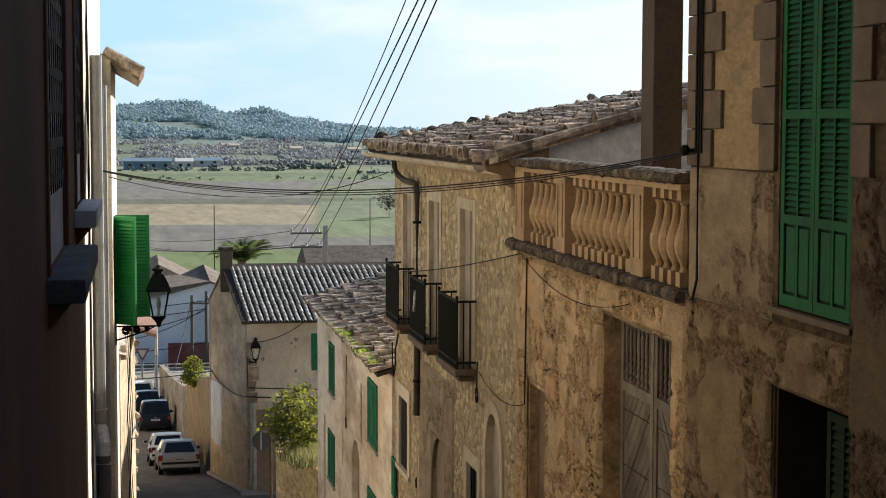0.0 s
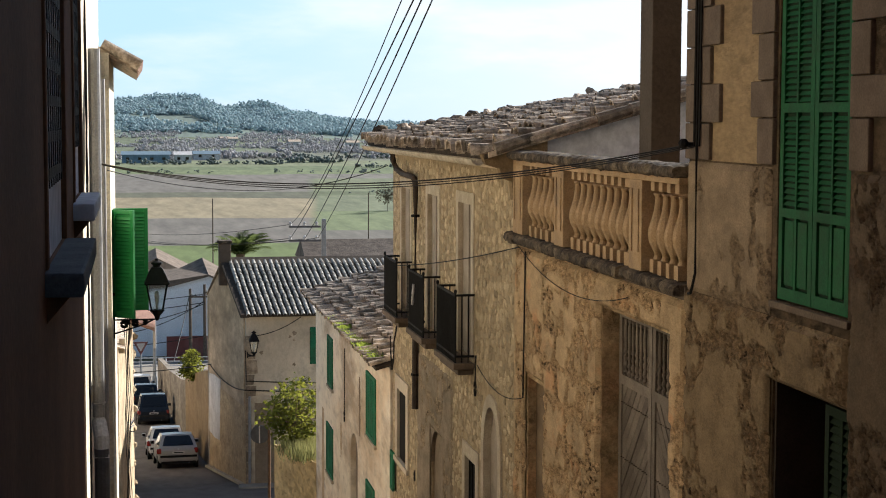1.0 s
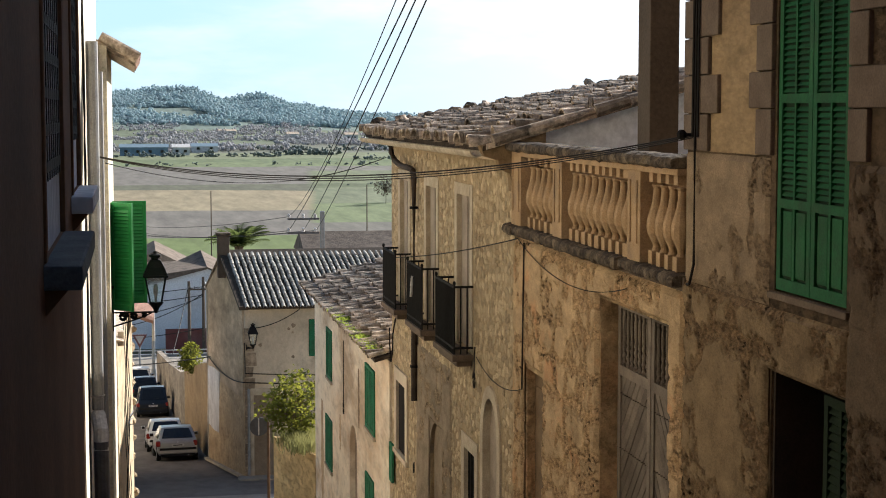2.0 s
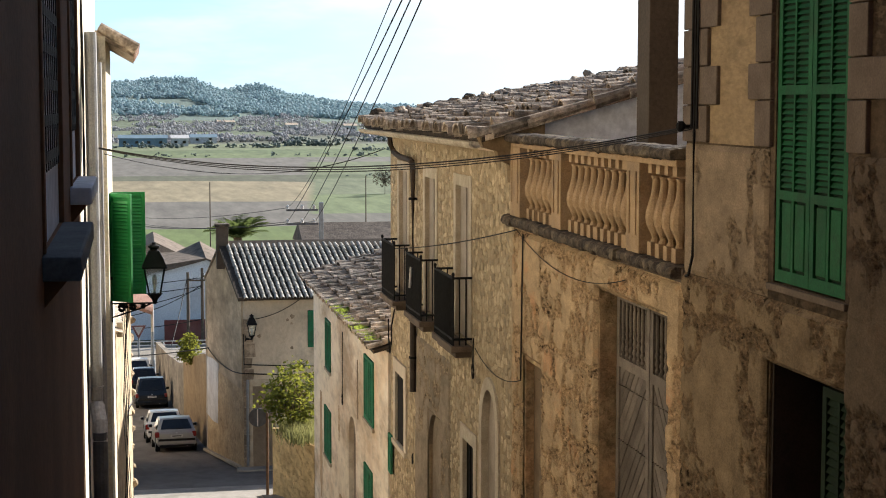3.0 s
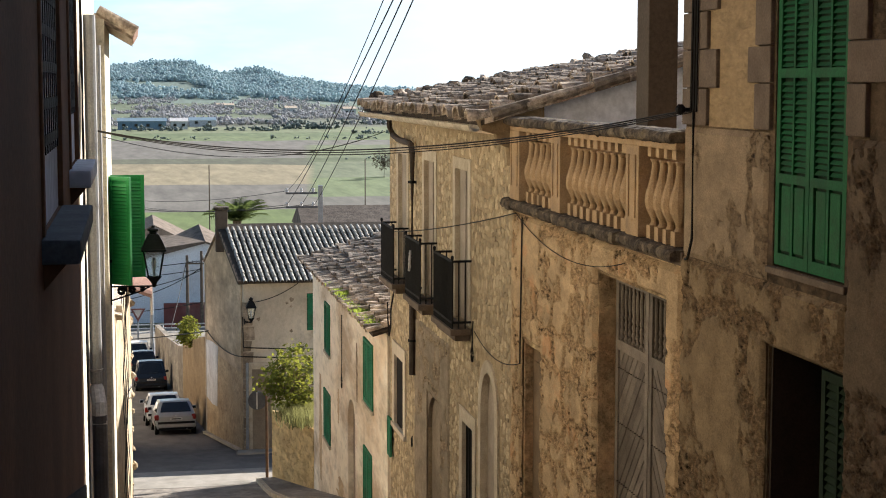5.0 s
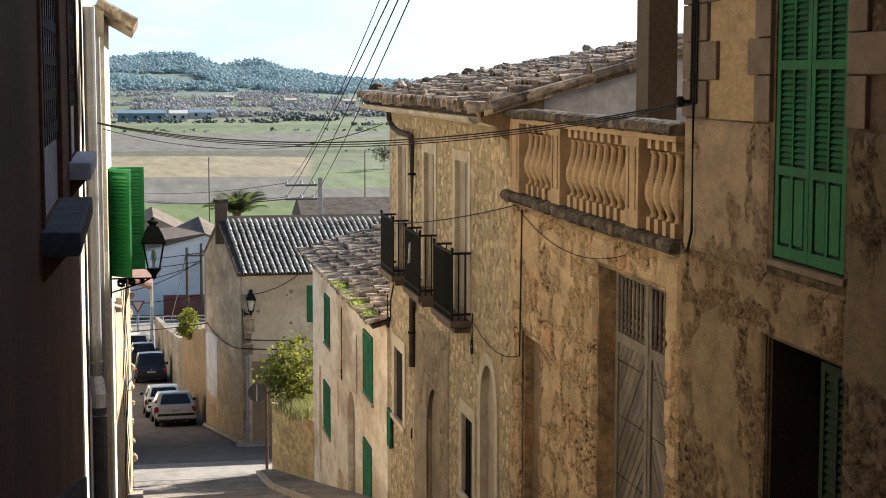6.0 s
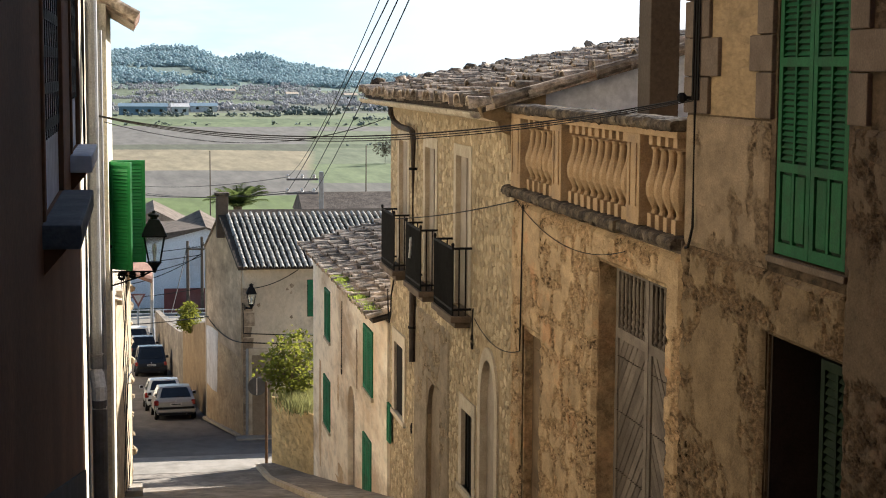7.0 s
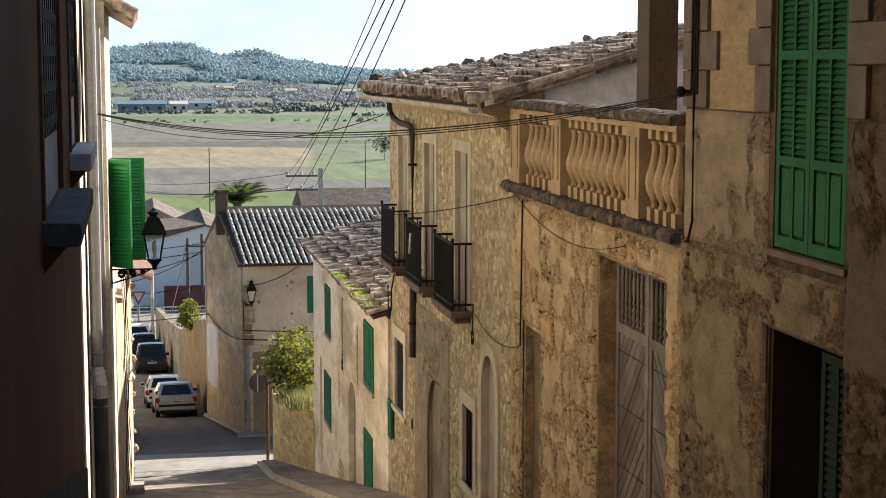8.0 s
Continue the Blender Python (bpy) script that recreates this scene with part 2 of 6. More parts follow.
    postrust=mat("rusty_post", (0.16, 0.10, 0.062), (0.10, 0.062, 0.04), 8, 0.8, 0.2, 60),
    rust=mat("brown_pipe", (0.075, 0.055, 0.042), (0.045, 0.033, 0.026), 8, 0.7, 0.2, 60),
    cable=mat("black_cable", (0.02, 0.018, 0.016), (0.012, 0.01, 0.01), 10, 0.7, 0.0, 60),
    woodgrey=mat("weathered_grey_wood", (0.21, 0.17, 0.135), (0.125, 0.10, 0.08), 4, 0.8, 0.4, 60, (0.08, 0.063, 0.05), 2, 0.5, rand=0.28),
    jambshade=mat("door_jamb_shade", (0.045, 0.032, 0.024), (0.03, 0.021, 0.016), 4, 0.85, 0.2, 50),
    dado=mat("wall_foot_shade", (0.085, 0.072, 0.062), (0.045, 0.038, 0.033), 1.1, 0.9, 0.4, 20, (0.14, 0.135, 0.13), 0.9, 0.6, stretch=(1, 0.6, 0.35)),
    stainbrown=mat("brown_damp", (0.33, 0.245, 0.165), (0.20, 0.145, 0.095), 4, 0.95, 0.6, 20, (0.12, 0.085, 0.055), 2.0, 0.6),
    stainlight=mat("light_brown_damp", (0.64, 0.485, 0.32), (0.50, 0.365, 0.225), 3, 0.95, 0.6, 12, (0.36, 0.25, 0.15), 1.5, 0.7),
    doorbrown=mat("brown_door_wood", (0.20, 0.135, 0.078), (0.14, 0.092, 0.052), 4, 0.7, 0.3, 50, (0.08, 0.052, 0.03), 1.5, 0.5),
    panel=mat("faded_grey_brown_shutter", (0.40, 0.33, 0.26), (0.31, 0.255, 0.20), 3, 0.75, 0.15, 50, (0.20, 0.16, 0.12), 1.2, 0.5),
    # near-black sheets for rooms and gaps; their shade is put into the colour
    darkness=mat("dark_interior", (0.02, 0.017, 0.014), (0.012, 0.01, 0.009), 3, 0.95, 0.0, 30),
    asphalt=mat("worn_asphalt", (0.185, 0.165, 0.148), (0.13, 0.115, 0.103), 2, 0.92, 0.4, 90, (0.23, 0.205, 0.18), 0.4, 0.6, second=(0.10, 0.09, 0.08), second_scale=0.3, second_amount=0.6, stretch=(1, 0.4, 1)),
    concrete=mat("pale_concrete", (0.36, 0.32, 0.27), (0.26, 0.23, 0.19), 1.5, 0.9, 0.3, 60, (0.16, 0.14, 0.11), 0.9, 0.5, stretch=(1, 0.4, 1)),
    bark=mat("bark", (0.16, 0.12, 0.08), (0.09, 0.07, 0.05), 12, 0.95, 0.6, 60),
    chrome=mat("bright_metal", (0.6, 0.6, 0.6), (0.5, 0.5, 0.5), 4, 0.3, 0.0, 60, metal=0.9),
    rubber=mat("tyre_rubber", (0.02, 0.02, 0.02), (0.015, 0.015, 0.015), 8, 0.8, 0.0, 60),
    red=mat("red_lens", (0.30, 0.025, 0.018), (0.2, 0.015, 0.01), 8, 0.2, 0.0, 60),
    carwhite=mat("white_car_paint", (0.72, 0.72, 0.71), (0.66, 0.66, 0.65), 2, 0.25, 0.0, 60),
    carsilver=mat("silver_car_paint", (0.40, 0.395, 0.385), (0.36, 0.355, 0.345), 2, 0.3, 0.0, 60, metal=0.4),
    cardark=mat("dark_blue_car_paint", (0.015, 0.02, 0.03), (0.01, 0.014, 0.022), 2, 0.2, 0.0, 60),
    carglass=mat("dark_car_glass", (0.010, 0.012, 0.014), (0.008, 0.009, 0.010), 2, 0.12, 0.0, 60),
    redwall=mat("faded_red_wall", (0.22, 0.085, 0.075), (0.16, 0.06, 0.055), 1, 0.9, 0.2, 20, (0.3, 0.2, 0.18), 0.4, 0.4),
    plasterpipe=mat("grey_pvc_pipe", (0.36, 0.35, 0.33), (0.28, 0.27, 0.26), 5, 0.5, 0.0, 60),
    galv=mat("galvanised_steel", (0.32, 0.33, 0.34), (0.24, 0.25, 0.26), 6, 0.5, 0.1, 60, metal=0.5),
    woodpole=mat("old_timber_pole", (0.17, 0.13, 0.10), (0.10, 0.08, 0.06), 6, 0.9, 0.3, 60),
)


def leaf_mat(name, base, through, rand):
    """Leaves that let light through."""
    m = mat(name, base, tuple(0.7 * c for c in base), 3, 0.9, 0.0, 30, rand=rand, island=True)
    n, l = m.node_tree.nodes, m.node_tree.links
    b = n["Principled BSDF"]
    b.inputs["Specular IOR Level"].default_value = 0.15
    t = n.new("ShaderNodeBsdfTranslucent")
    t.inputs["Color"].default_value = (*through, 1)
    x = n.new("ShaderNodeMixShader")
    x.inputs[0].default_value = 0.5
    l.new(b.outputs[0], x.inputs[1])
    l.new(t.outputs[0], x.inputs[2])
    l.new(x.outputs[0], n["Material Output"].inputs["Surface"])
    return m


M["leaf"] = leaf_mat("tree_leaf", (0.04, 0.058, 0.018), (0.24, 0.24, 0.035), 0.8)
# Distance haze is put into both far tree colours, paling them to blue-grey.
M["hazed_woods"] = leaf_mat("hill_woods", (0.50, 0.60, 0.625), (0.51, 0.61, 0.635), 0.12)
M["hazed_scrub"] = leaf_mat("winter_trees", (0.57, 0.56, 0.57), (0.55, 0.535, 0.54), 0.2)
M["grass"] = leaf_mat("long_grass", (0.15, 0.145, 0.06), (0.23, 0.22, 0.08), 0.45)
M["moss"] = leaf_mat("moss", (0.20, 0.25, 0.04), (0.32, 0.38, 0.06), 0.35)
M["palm"] = leaf_mat("palm_frond", (0.07, 0.10, 0.035), (0.16, 0.20, 0.06), 0.3)


def coat_mat(name, sound, rotten, tint=None, tint_amount=0.6, stain=0.55):
    """An old wall coat: the mesh's own "sound" value says where smooth plaster is left and where it has crumbled to rubble and grit."""
    m = bpy.data.materials.new(name)
    m.use_nodes = True
    n, l = m.node_tree.nodes, m.node_tree.links
    b = n["Principled BSDF"]
    b.inputs["Roughness"].default_value, b.inputs["Specular IOR Level"].default_value = 0.93, 0.1
    tc = n.new("ShaderNodeTexCoord")

    def tex(scale, detail, rough, shift=0.0):
        mp = n.new("ShaderNodeMapping")
        mp.inputs["Location"].default_value = (shift, shift * 0.7, shift * 1.3)
        mp.inputs["Scale"].default_value = (1, 0.6, 1)
        l.new(tc.outputs["Object"], mp.inputs["Vector"])
        t = n.new("ShaderNodeTexNoise")
        t.inputs["Scale"].default_value, t.inputs["Detail"].default_value, t.inputs["Roughness"].default_value = scale, detail, rough
        l.new(mp.outputs["Vector"], t.inputs["Vector"])
        return t.outputs["Fac"]

    def span(src, a, c, lo=0.0, hi=1.0):
        r = n.new("ShaderNodeMapRange")
        for k, v in (("From Min", a), ("From Max", c), ("To Min", lo), ("To Max", hi)):
            r.inputs[k].default_value = v
        l.new(src, r.inputs["Value"])
        return r.outputs["Result"]

    def calc(op, p, q):
        x = n.new("ShaderNodeMath")
        x.operation = op
        for k, v in enumerate((p, q)):
            if isinstance(v, (int, float)):
                x.inputs[k].default_value = v
            else:
                l.new(v, x.inputs[k])
        return x.outputs[0]

    def mix(fac, c1, c2, kind="MIX"):
        x = n.new("ShaderNodeMixRGB")
        x.blend_type = kind
        for k, v in (("Fac", fac), ("Color1", c1), ("Color2", c2)):
            if isinstance(v, (int, float)):
                x.inputs[k].default_value = v
            elif isinstance(v, tuple):
                x.inputs[k].default_value = (*v, 1)
            else:
                l.new(v, x.inputs[k])
        return x.outputs["Color"]

    at = n.new("ShaderNodeAttribute")
    at.attribute_name = "sound"
    grit = tex(34, 8, 0.72)
    keep = span(calc("ADD", at.outputs["Fac"], calc("MULTIPLY", calc("SUBTRACT", grit, 0.5), 0.9)), 0.35, 0.65)
    fair = mix(span(tex(3.4, 10, 0.72), 0.36, 0.64), tuple(0.62 * c for c in sound), tuple(1.08 * c for c in sound))
    if tint:
        fair = mix(span(tex(1.4, 9, 0.7, 5.0), 0.56, 0.64, 0.0, tint_amount), fair, tint)
    fair = mix(span(tex(0.9, 9, 0.72, 9.0), 0.56, 0.70, 0.0, stain), fair, tuple(0.36 * c for c in sound))
    lumps = tex(20, 9, 0.7, 3.0)
    bare = mix(span(lumps, 0.38, 0.62), tuple(0.62 * c for c in rotten), tuple(1.35 * c for c in rotten))
    holes = calc("MULTIPLY", span(tex(19, 6, 0.6, 7.0), 0.56, 0.64), span(tex(1.6, 4, 0.5, 2.0), 0.44, 0.58))
    # holes get dark colour besides relief, which puts in their shade
    bare = mix(holes, bare, tuple(0.24 * c for c in rotten))
    col = mix(keep, bare, fair)
    col = mix(0.7, col, mix(span(tex(70, 5, 0.7, 1.0), 0.35, 0.65), (0.68, 0.68, 0.68), (1.2, 1.2, 1.2)), "MULTIPLY")
    l.new(col, b.inputs["Base Color"])
    bp = n.new("ShaderNodeBump")
    bp.inputs["Strength"].default_value, bp.inputs["Distance"].default_value = 0.9, 0.05
    high = calc("ADD", calc("MULTIPLY", calc("SUBTRACT", lumps, holes), calc("SUBTRACT", 1.15, keep)), calc("MULTIPLY", grit, 0.16))
    l.new(high, bp.inputs["Height"])
    l.new(bp.outputs["Normal"], b.inputs["Normal"])
    return m


M["coat_ochre"] = coat_mat("crumbling_ochre_coat", (0.50, 0.35, 0.20), (0.425, 0.283, 0.157), (0.53, 0.25, 0.11), 0.5)
# Darker copy of the ochre coat; the corner house's shade is in the colour.
M["coat_tan"] = coat_mat("crumbling_shaded_tan_coat", (0.225, 0.158, 0.09), (0.195, 0.129, 0.071))
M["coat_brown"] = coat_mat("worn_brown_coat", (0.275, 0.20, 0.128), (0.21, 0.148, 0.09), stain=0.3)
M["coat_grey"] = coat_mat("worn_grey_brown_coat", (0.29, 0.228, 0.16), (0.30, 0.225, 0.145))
# Darker still: shade towards the near end is put into the colour.
M["coat_umber"] = coat_mat("crumbling_shaded_umber_coat", (0.125, 0.09, 0.058), (0.105, 0.07, 0.042), (0.11, 0.057, 0.032), 0.4, 0.35)


def glass_mat():
    m = bpy.data.materials.new("clear_glass")
    m.use_nodes = True
    b = m.node_tree.nodes["Principled BSDF"]
    b.inputs["Base Color"].default_value = (0.95, 0.97, 0.95, 1)
    b.inputs["Roughness"].default_value, b.inputs["IOR"].default_value = 0.03, 1.45
    b.inputs["Transmission Weight"].default_value = 1.0
    return m


M["glass"] = glass_mat()


# ---- building helpers ----
def thing(name, at, label, category, group="", kind=""):
    ob = new(name)
    ob.location = at
    return tagged(ob, label, category, group, kind)


def mesh_ob(name, bm, material):
    me = bpy.data.meshes.new(name)
    bmesh.ops.recalc_face_normals(bm, faces=bm.faces)
    bm.to_mesh(me)
    bm.free()
    me.materials.append(material if not isinstance(material, str) else M[material])
    return new(name, me)


def adopt(ob, parent):
    ob.parent = parent
    base = Matrix.Translation(parent.location)
    if parent.parent:
        base = Matrix.Translation(parent.parent.location) @ parent.matrix_parent_inverse @ base
    ob.matrix_parent_inverse = base.inverted()
    return ob


def part(name, bm, material, parent, label="", kind=""):
    """Links a bmesh in world coordinates as one mesh under a thing or a part."""
    return tagged(adopt(mesh_ob(name, bm, material), parent), label, kind=kind)


def solo(name, bm, material, label, category, group="", kind=""):
    return tagged(mesh_ob(name, bm, material), label, category, group, kind)


def box(x0, x1, y0, y1, z0, z1, bm=None, bevel=0.0):
    bm = bm or bmesh.new()
    vs = [bm.verts.new((x, y, z)) for x in (x0, x1) for y in (y0, y1) for z in (z0, z1)]
    fs = [bm.faces.new([vs[i] for i in q]) for q in ((0, 1, 3, 2), (4, 6, 7, 5), (0, 4, 5, 1), (2, 3, 7, 6), (0, 2, 6, 4), (1, 5, 7, 3))]
    if bevel:
        es = {e for f in fs for e in f.edges}
        bmesh.ops.bevel(bm, geom=list(es), offset=bevel, segments=2, affect="EDGES", profile=0.6)
    return bm


def tube(p0, p1, r0, r1=None, n=8, bm=None):
    bm = bm or bmesh.new()
    p0, p1 = Vector(p0), Vector(p1)
    r1 = r0 if r1 is None else r1
    q = (p1 - p0).to_track_quat("Z", "Y").to_matrix()
    ring = lambda p, r: [bm.verts.new(p + q @ Vector((r * math.cos(a), r * math.sin(a), 0))) for a in (2 * math.pi * k / n for k in range(n))]
    a, c = ring(p0, r0), ring(p1, r1)
    for k in range(n):
        bm.faces.new((a[k], a[(k + 1) % n], c[(k + 1) % n], c[k]))
    bm.faces.new(a[::-1])
    bm.faces.new(c)
    return bm


def path_tube(pts, r, n=6, bm=None):
    bm = bm or bmesh.new()
    pts = [Vector(p) for p in pts]
    rings = []
    for i, p in enumerate(pts):
        d = (pts[min(i + 1, len(pts) - 1)] - pts[max(i - 1, 0)]).normalized()
        q = d.to_track_quat("Z", "Y").to_matrix()
        rings.append([bm.verts.new(p + q @ Vector((r * math.cos(2 * math.pi * k / n), r * math.sin(2 * math.pi * k / n), 0))) for k in range(n)])
    for a, c in zip(rings, rings[1:]):
        for k in range(n):
            bm.faces.new((a[k], a[(k + 1) % n], c[(k + 1) % n], c[k]))
    bm.faces.new(rings[0][::-1])
    bm.faces.new(rings[-1])
    return bm


def lathe(at, profile, n=12, bm=None, spin=0.0):
    """profile: (radius, height) from bottom to top."""
    bm = bm or bmesh.new()
    rings = [[bm.verts.new((at[0] + r * math.cos(spin + 2 * math.pi * k / n), at[1] + r * math.sin(spin + 2 * math.pi * k / n), at[2] + h)) for k in range(n)] for r, h in profile]
    for a, c in zip(rings, rings[1:]):
        for k in range(n):
            bm.faces.new((a[k], a[(k + 1) % n], c[(k + 1) % n], c[k]))
    bm.faces.new(rings[0][::-1])
    bm.faces.new(rings[-1])
    return bm


def prism(pts, d, bm=None):
    """A polygon, pushed along d."""
    bm = bm or bmesh.new()
    a = [bm.verts.new(p) for p in pts]
    c = [bm.verts.new(Vector(p) + Vector(d)) for p in pts]
    bm.faces.new(a)
    bm.faces.new(c[::-1])
    for k in range(len(a)):
        bm.faces.new((a[k], c[k], c[(k + 1) % len(a)], a[(k + 1) % len(a)]))
    return bm


def wall_bm(x0, x1, y0, y1, z0, z1, holes=()):
    """A wall in a plane of constant x (x0: the street's side), with openings (ya, yb, za, zb) right through it."""
    bm = bmesh.new()
    ys = sorted({y0, y1, *(h[0] for h in holes), *(h[1] for h in holes)})
    zs = sorted({z0, z1, *(h[2] for h in holes), *(h[3] for h in holes)})
    ys = [y for y in ys if y0 <= y <= y1]
    zs = [z for z in zs if z0 <= z <= z1]
    solid = lambda i, j: 0 <= i < len(ys) - 1 and 0 <= j < len(zs) - 1 and not any(h[0] < (ys[i] + ys[i + 1]) / 2 < h[1] and h[2] < (zs[j] + zs[j + 1]) / 2 < h[3] for h in holes)
    V = {}
    def v(x, y, z):
        k = (x, y, z)
        if k not in V:
            V[k] = bm.verts.new(k)
        return V[k]
    for i in range(len(ys) - 1):
        for j in range(len(zs) - 1):
            if not solid(i, j):
                continue
            a, b, c, d = ys[i], ys[i + 1], zs[j], zs[j + 1]
            for x in (x0, x1):
                bm.faces.new((v(x, a, c), v(x, b, c), v(x, b, d), v(x, a, d)))
            for di, dj, q in ((-1, 0, ((a, c), (a, d))), (1, 0, ((b, c), (b, d))), (0, -1, ((a, c), (b, c))), (0, 1, ((a, d), (b, d)))):
                if not solid(i + di, j + dj):
                    (p, r), (s, t) = q
                    bm.faces.new((v(x0, p, r), v(x0, s, t), v(x1, s, t), v(x1, p, r)))
    return bm


GROUND = [(-60, 8), (-12, 1.0), (0, -1.6), (10, -3.75), (42, -10.7), (55, -12.75), (62, -13.7), (90, -17.2), (120, -19.6), (150, -20.8), (200, -22.3), (300, -23), (6000, -23)]


def ground_z(y):
    for (a, p), (b, q) in zip(GROUND, GROUND[1:]):
        if a <= y <= b:
            return p + (q - p) * (y - a) / (b - a)
    return GROUND[-1][1]


# ---- ground ----
def field_mat():
    m = mat("ground_fields", (0.16, 0.15, 0.09), (0.10, 0.11, 0.06), 0.02, 0.95, 0.2, 0.25)
    n, l = m.node_tree.nodes, m.node_tree.links
    tc = n.new("ShaderNodeTexCoord")
    nz = n.new("ShaderNodeTexNoise")
    nz.inputs["Scale"].default_value, nz.inputs["Detail"].default_value = 0.012, 4
    l.new(tc.outputs["Object"], nz.inputs["Vector"])
    sep = n.new("ShaderNodeSeparateXYZ")
    l.new(tc.outputs["Object"], sep.inputs[0])
    mul = n.new("ShaderNodeMath")
    mul.operation, mul.inputs[1].default_value = "MULTIPLY_ADD", 36.0
    l.new(nz.outputs["Fac"], mul.inputs[0])
    l.new(sep.outputs["Y"], mul.inputs[2])
    dv = n.new("ShaderNodeMapRange")
    dv.inputs["From Max"].default_value = 2000
    l.new(mul.outputs[0], dv.inputs["Value"])
    def banded(bands):
        r = n.new("ShaderNodeValToRGB")
        r.color_ramp.interpolation = "CONSTANT"
        e = r.color_ramp.elements
        while len(e) < len(bands):
            e.new(0.5)
        for k, (d, c) in enumerate(bands):
            e[k].position, e[k].color = d / 2000, (*c, 1)
        l.new(dv.outputs["Result"], r.inputs["Fac"])
        return r.outputs["Color"]

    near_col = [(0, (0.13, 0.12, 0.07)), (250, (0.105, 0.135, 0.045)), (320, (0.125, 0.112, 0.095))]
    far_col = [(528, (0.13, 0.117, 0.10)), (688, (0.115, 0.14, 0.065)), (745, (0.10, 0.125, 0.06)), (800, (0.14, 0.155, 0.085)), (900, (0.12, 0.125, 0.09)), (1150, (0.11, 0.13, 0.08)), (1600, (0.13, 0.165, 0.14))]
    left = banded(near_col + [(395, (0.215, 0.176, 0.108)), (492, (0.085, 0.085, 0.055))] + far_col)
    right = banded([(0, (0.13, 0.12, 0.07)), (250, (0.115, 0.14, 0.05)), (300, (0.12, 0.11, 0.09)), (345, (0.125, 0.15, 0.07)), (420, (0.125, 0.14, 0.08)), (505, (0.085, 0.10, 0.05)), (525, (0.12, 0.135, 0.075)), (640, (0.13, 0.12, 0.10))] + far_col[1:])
    ratio = n.new("ShaderNodeMath")
    ratio.operation = "DIVIDE"
    l.new(sep.outputs["X"], ratio.inputs[0])
    l.new(mul.outputs[0], ratio.inputs[1])
    side = n.new("ShaderNodeMapRange")
    side.inputs["From Min"].default_value, side.inputs["From Max"].default_value = 0.098, 0.104
    l.new(ratio.outputs[0], side.inputs["Value"])
    pick = n.new("ShaderNodeMixRGB")
    l.new(side.outputs["Result"], pick.inputs["Fac"])
    l.new(left, pick.inputs["Color1"])
    l.new(right, pick.inputs["Color2"])
    mx = n.new("ShaderNodeMixRGB")
    mx.blend_type, mx.inputs["Fac"].default_value = "MULTIPLY", 0.9
    g2 = n.new("ShaderNodeTexNoise")
    g2.inputs["Scale"].default_value, g2.inputs["Detail"].default_value, g2.inputs["Roughness"].default_value = 0.22, 10, 0.7
    mp = n.new("ShaderNodeMapping")
    mp.inputs["Scale"].default_value = (1, 0.16, 1)
    l.new(tc.outputs["Object"], mp.inputs["Vector"])
    l.new(mp.outputs["Vector"], g2.inputs["Vector"])
    r2 = n.new("ShaderNodeMapRange")
    r2.inputs["From Min"].default_value, r2.inputs["From Max"].default_value = 0.3, 0.7
    # Field colours are lifted here; the plain's pale haze is put in.
    r2.inputs["To Min"].default_value, r2.inputs["To Max"].default_value = 0.68, 1.5
    l.new(g2.outputs["Fac"], r2.inputs["Value"])
    l.new(pick.outputs["Color"], mx.inputs["Color1"])
    l.new(r2.outputs["Result"], mx.inputs["Color2"])
    l.new(mx.outputs["Color"], n["Principled BSDF"].inputs["Base Color"])
    return m


M["fields"] = field_mat()


def sheet(xs, ys, zf, bm=None):
    bm = bm or bmesh.new()
    g = [[bm.verts.new((x, y, zf(x, y))) for x in xs] for y in ys]
    for a, c in zip(g, g[1:]):
        for k in range(len(xs) - 1):
            bm.faces.new((a[k], a[k + 1], c[k + 1], c[k]))
    return bm


def lerp_list(stops, x):
    for (a, p), (b, q) in zip(stops, stops[1:]):
        if a <= x <= b:
            u = (x - a) / (b - a)
            return p + (q - p) * u * u * (3 - 2 * u)
    return stops[0][1] if x < stops[0][0] else stops[-1][1]


RIDGE = [(-1200, 40), (-300, 46), (-40, 49), (70, 48), (120, 35), (165, 39), (230, 23), (330, 14), (520, 6), (800, 4), (1500, 10), (3000, 20)]


def land_z(x, y):
    z = ground_z(y) - 0.12
    if y > 1400:
        u = min(1.0, (y - 1400) / 900)
        z += u * u * (3 - 2 * u) * lerp_list(RIDGE, x) * (0.9 + 0.07 * noise.noise((x * 0.006, y * 0.006, 0)))
    return z


gy = [-60, -12, 0, 5, 10, 20, 30, 42, 48, 55, 62, 75, 90, 105, 120, 135, 150, 175, 200, 250, 300, 400, 600, 900, 1200, 1400] + list(range(1450, 2600, 50)) + [3000, 4500]
gx = [-3000, -1200, -600, -300, -200, -120, -60, -20, 0, 20, 40, 60, 90, 120, 150, 180, 210, 240, 270, 300, 340, 380, 420, 480, 540, 620, 700, 900, 1200, 2000, 3500]
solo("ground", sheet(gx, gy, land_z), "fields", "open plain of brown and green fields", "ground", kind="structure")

ry = [-12, 0, 10] + [10 + 4 * k for k in range(1, 29)] + [131]
road = bmesh.new()
def road_left(y): return -0.3 if y < 62 else -0.3 - (y - 62) * 0.035
def road_right(y): return 3.35 if y < 47 else (3.6 if y < 60 else 3.1 - (y - 60) * 0.022)
g = [[road.verts.new((x, y, ground_z(y))) for x in (road_left(y) - 4, road_left(y), (road_left(y) + road_right(y)) / 2, road_right(y), road_right(y) + 2)] for y in ry]
for a, c in zip(g, g[1:]):
    for k in range(4):
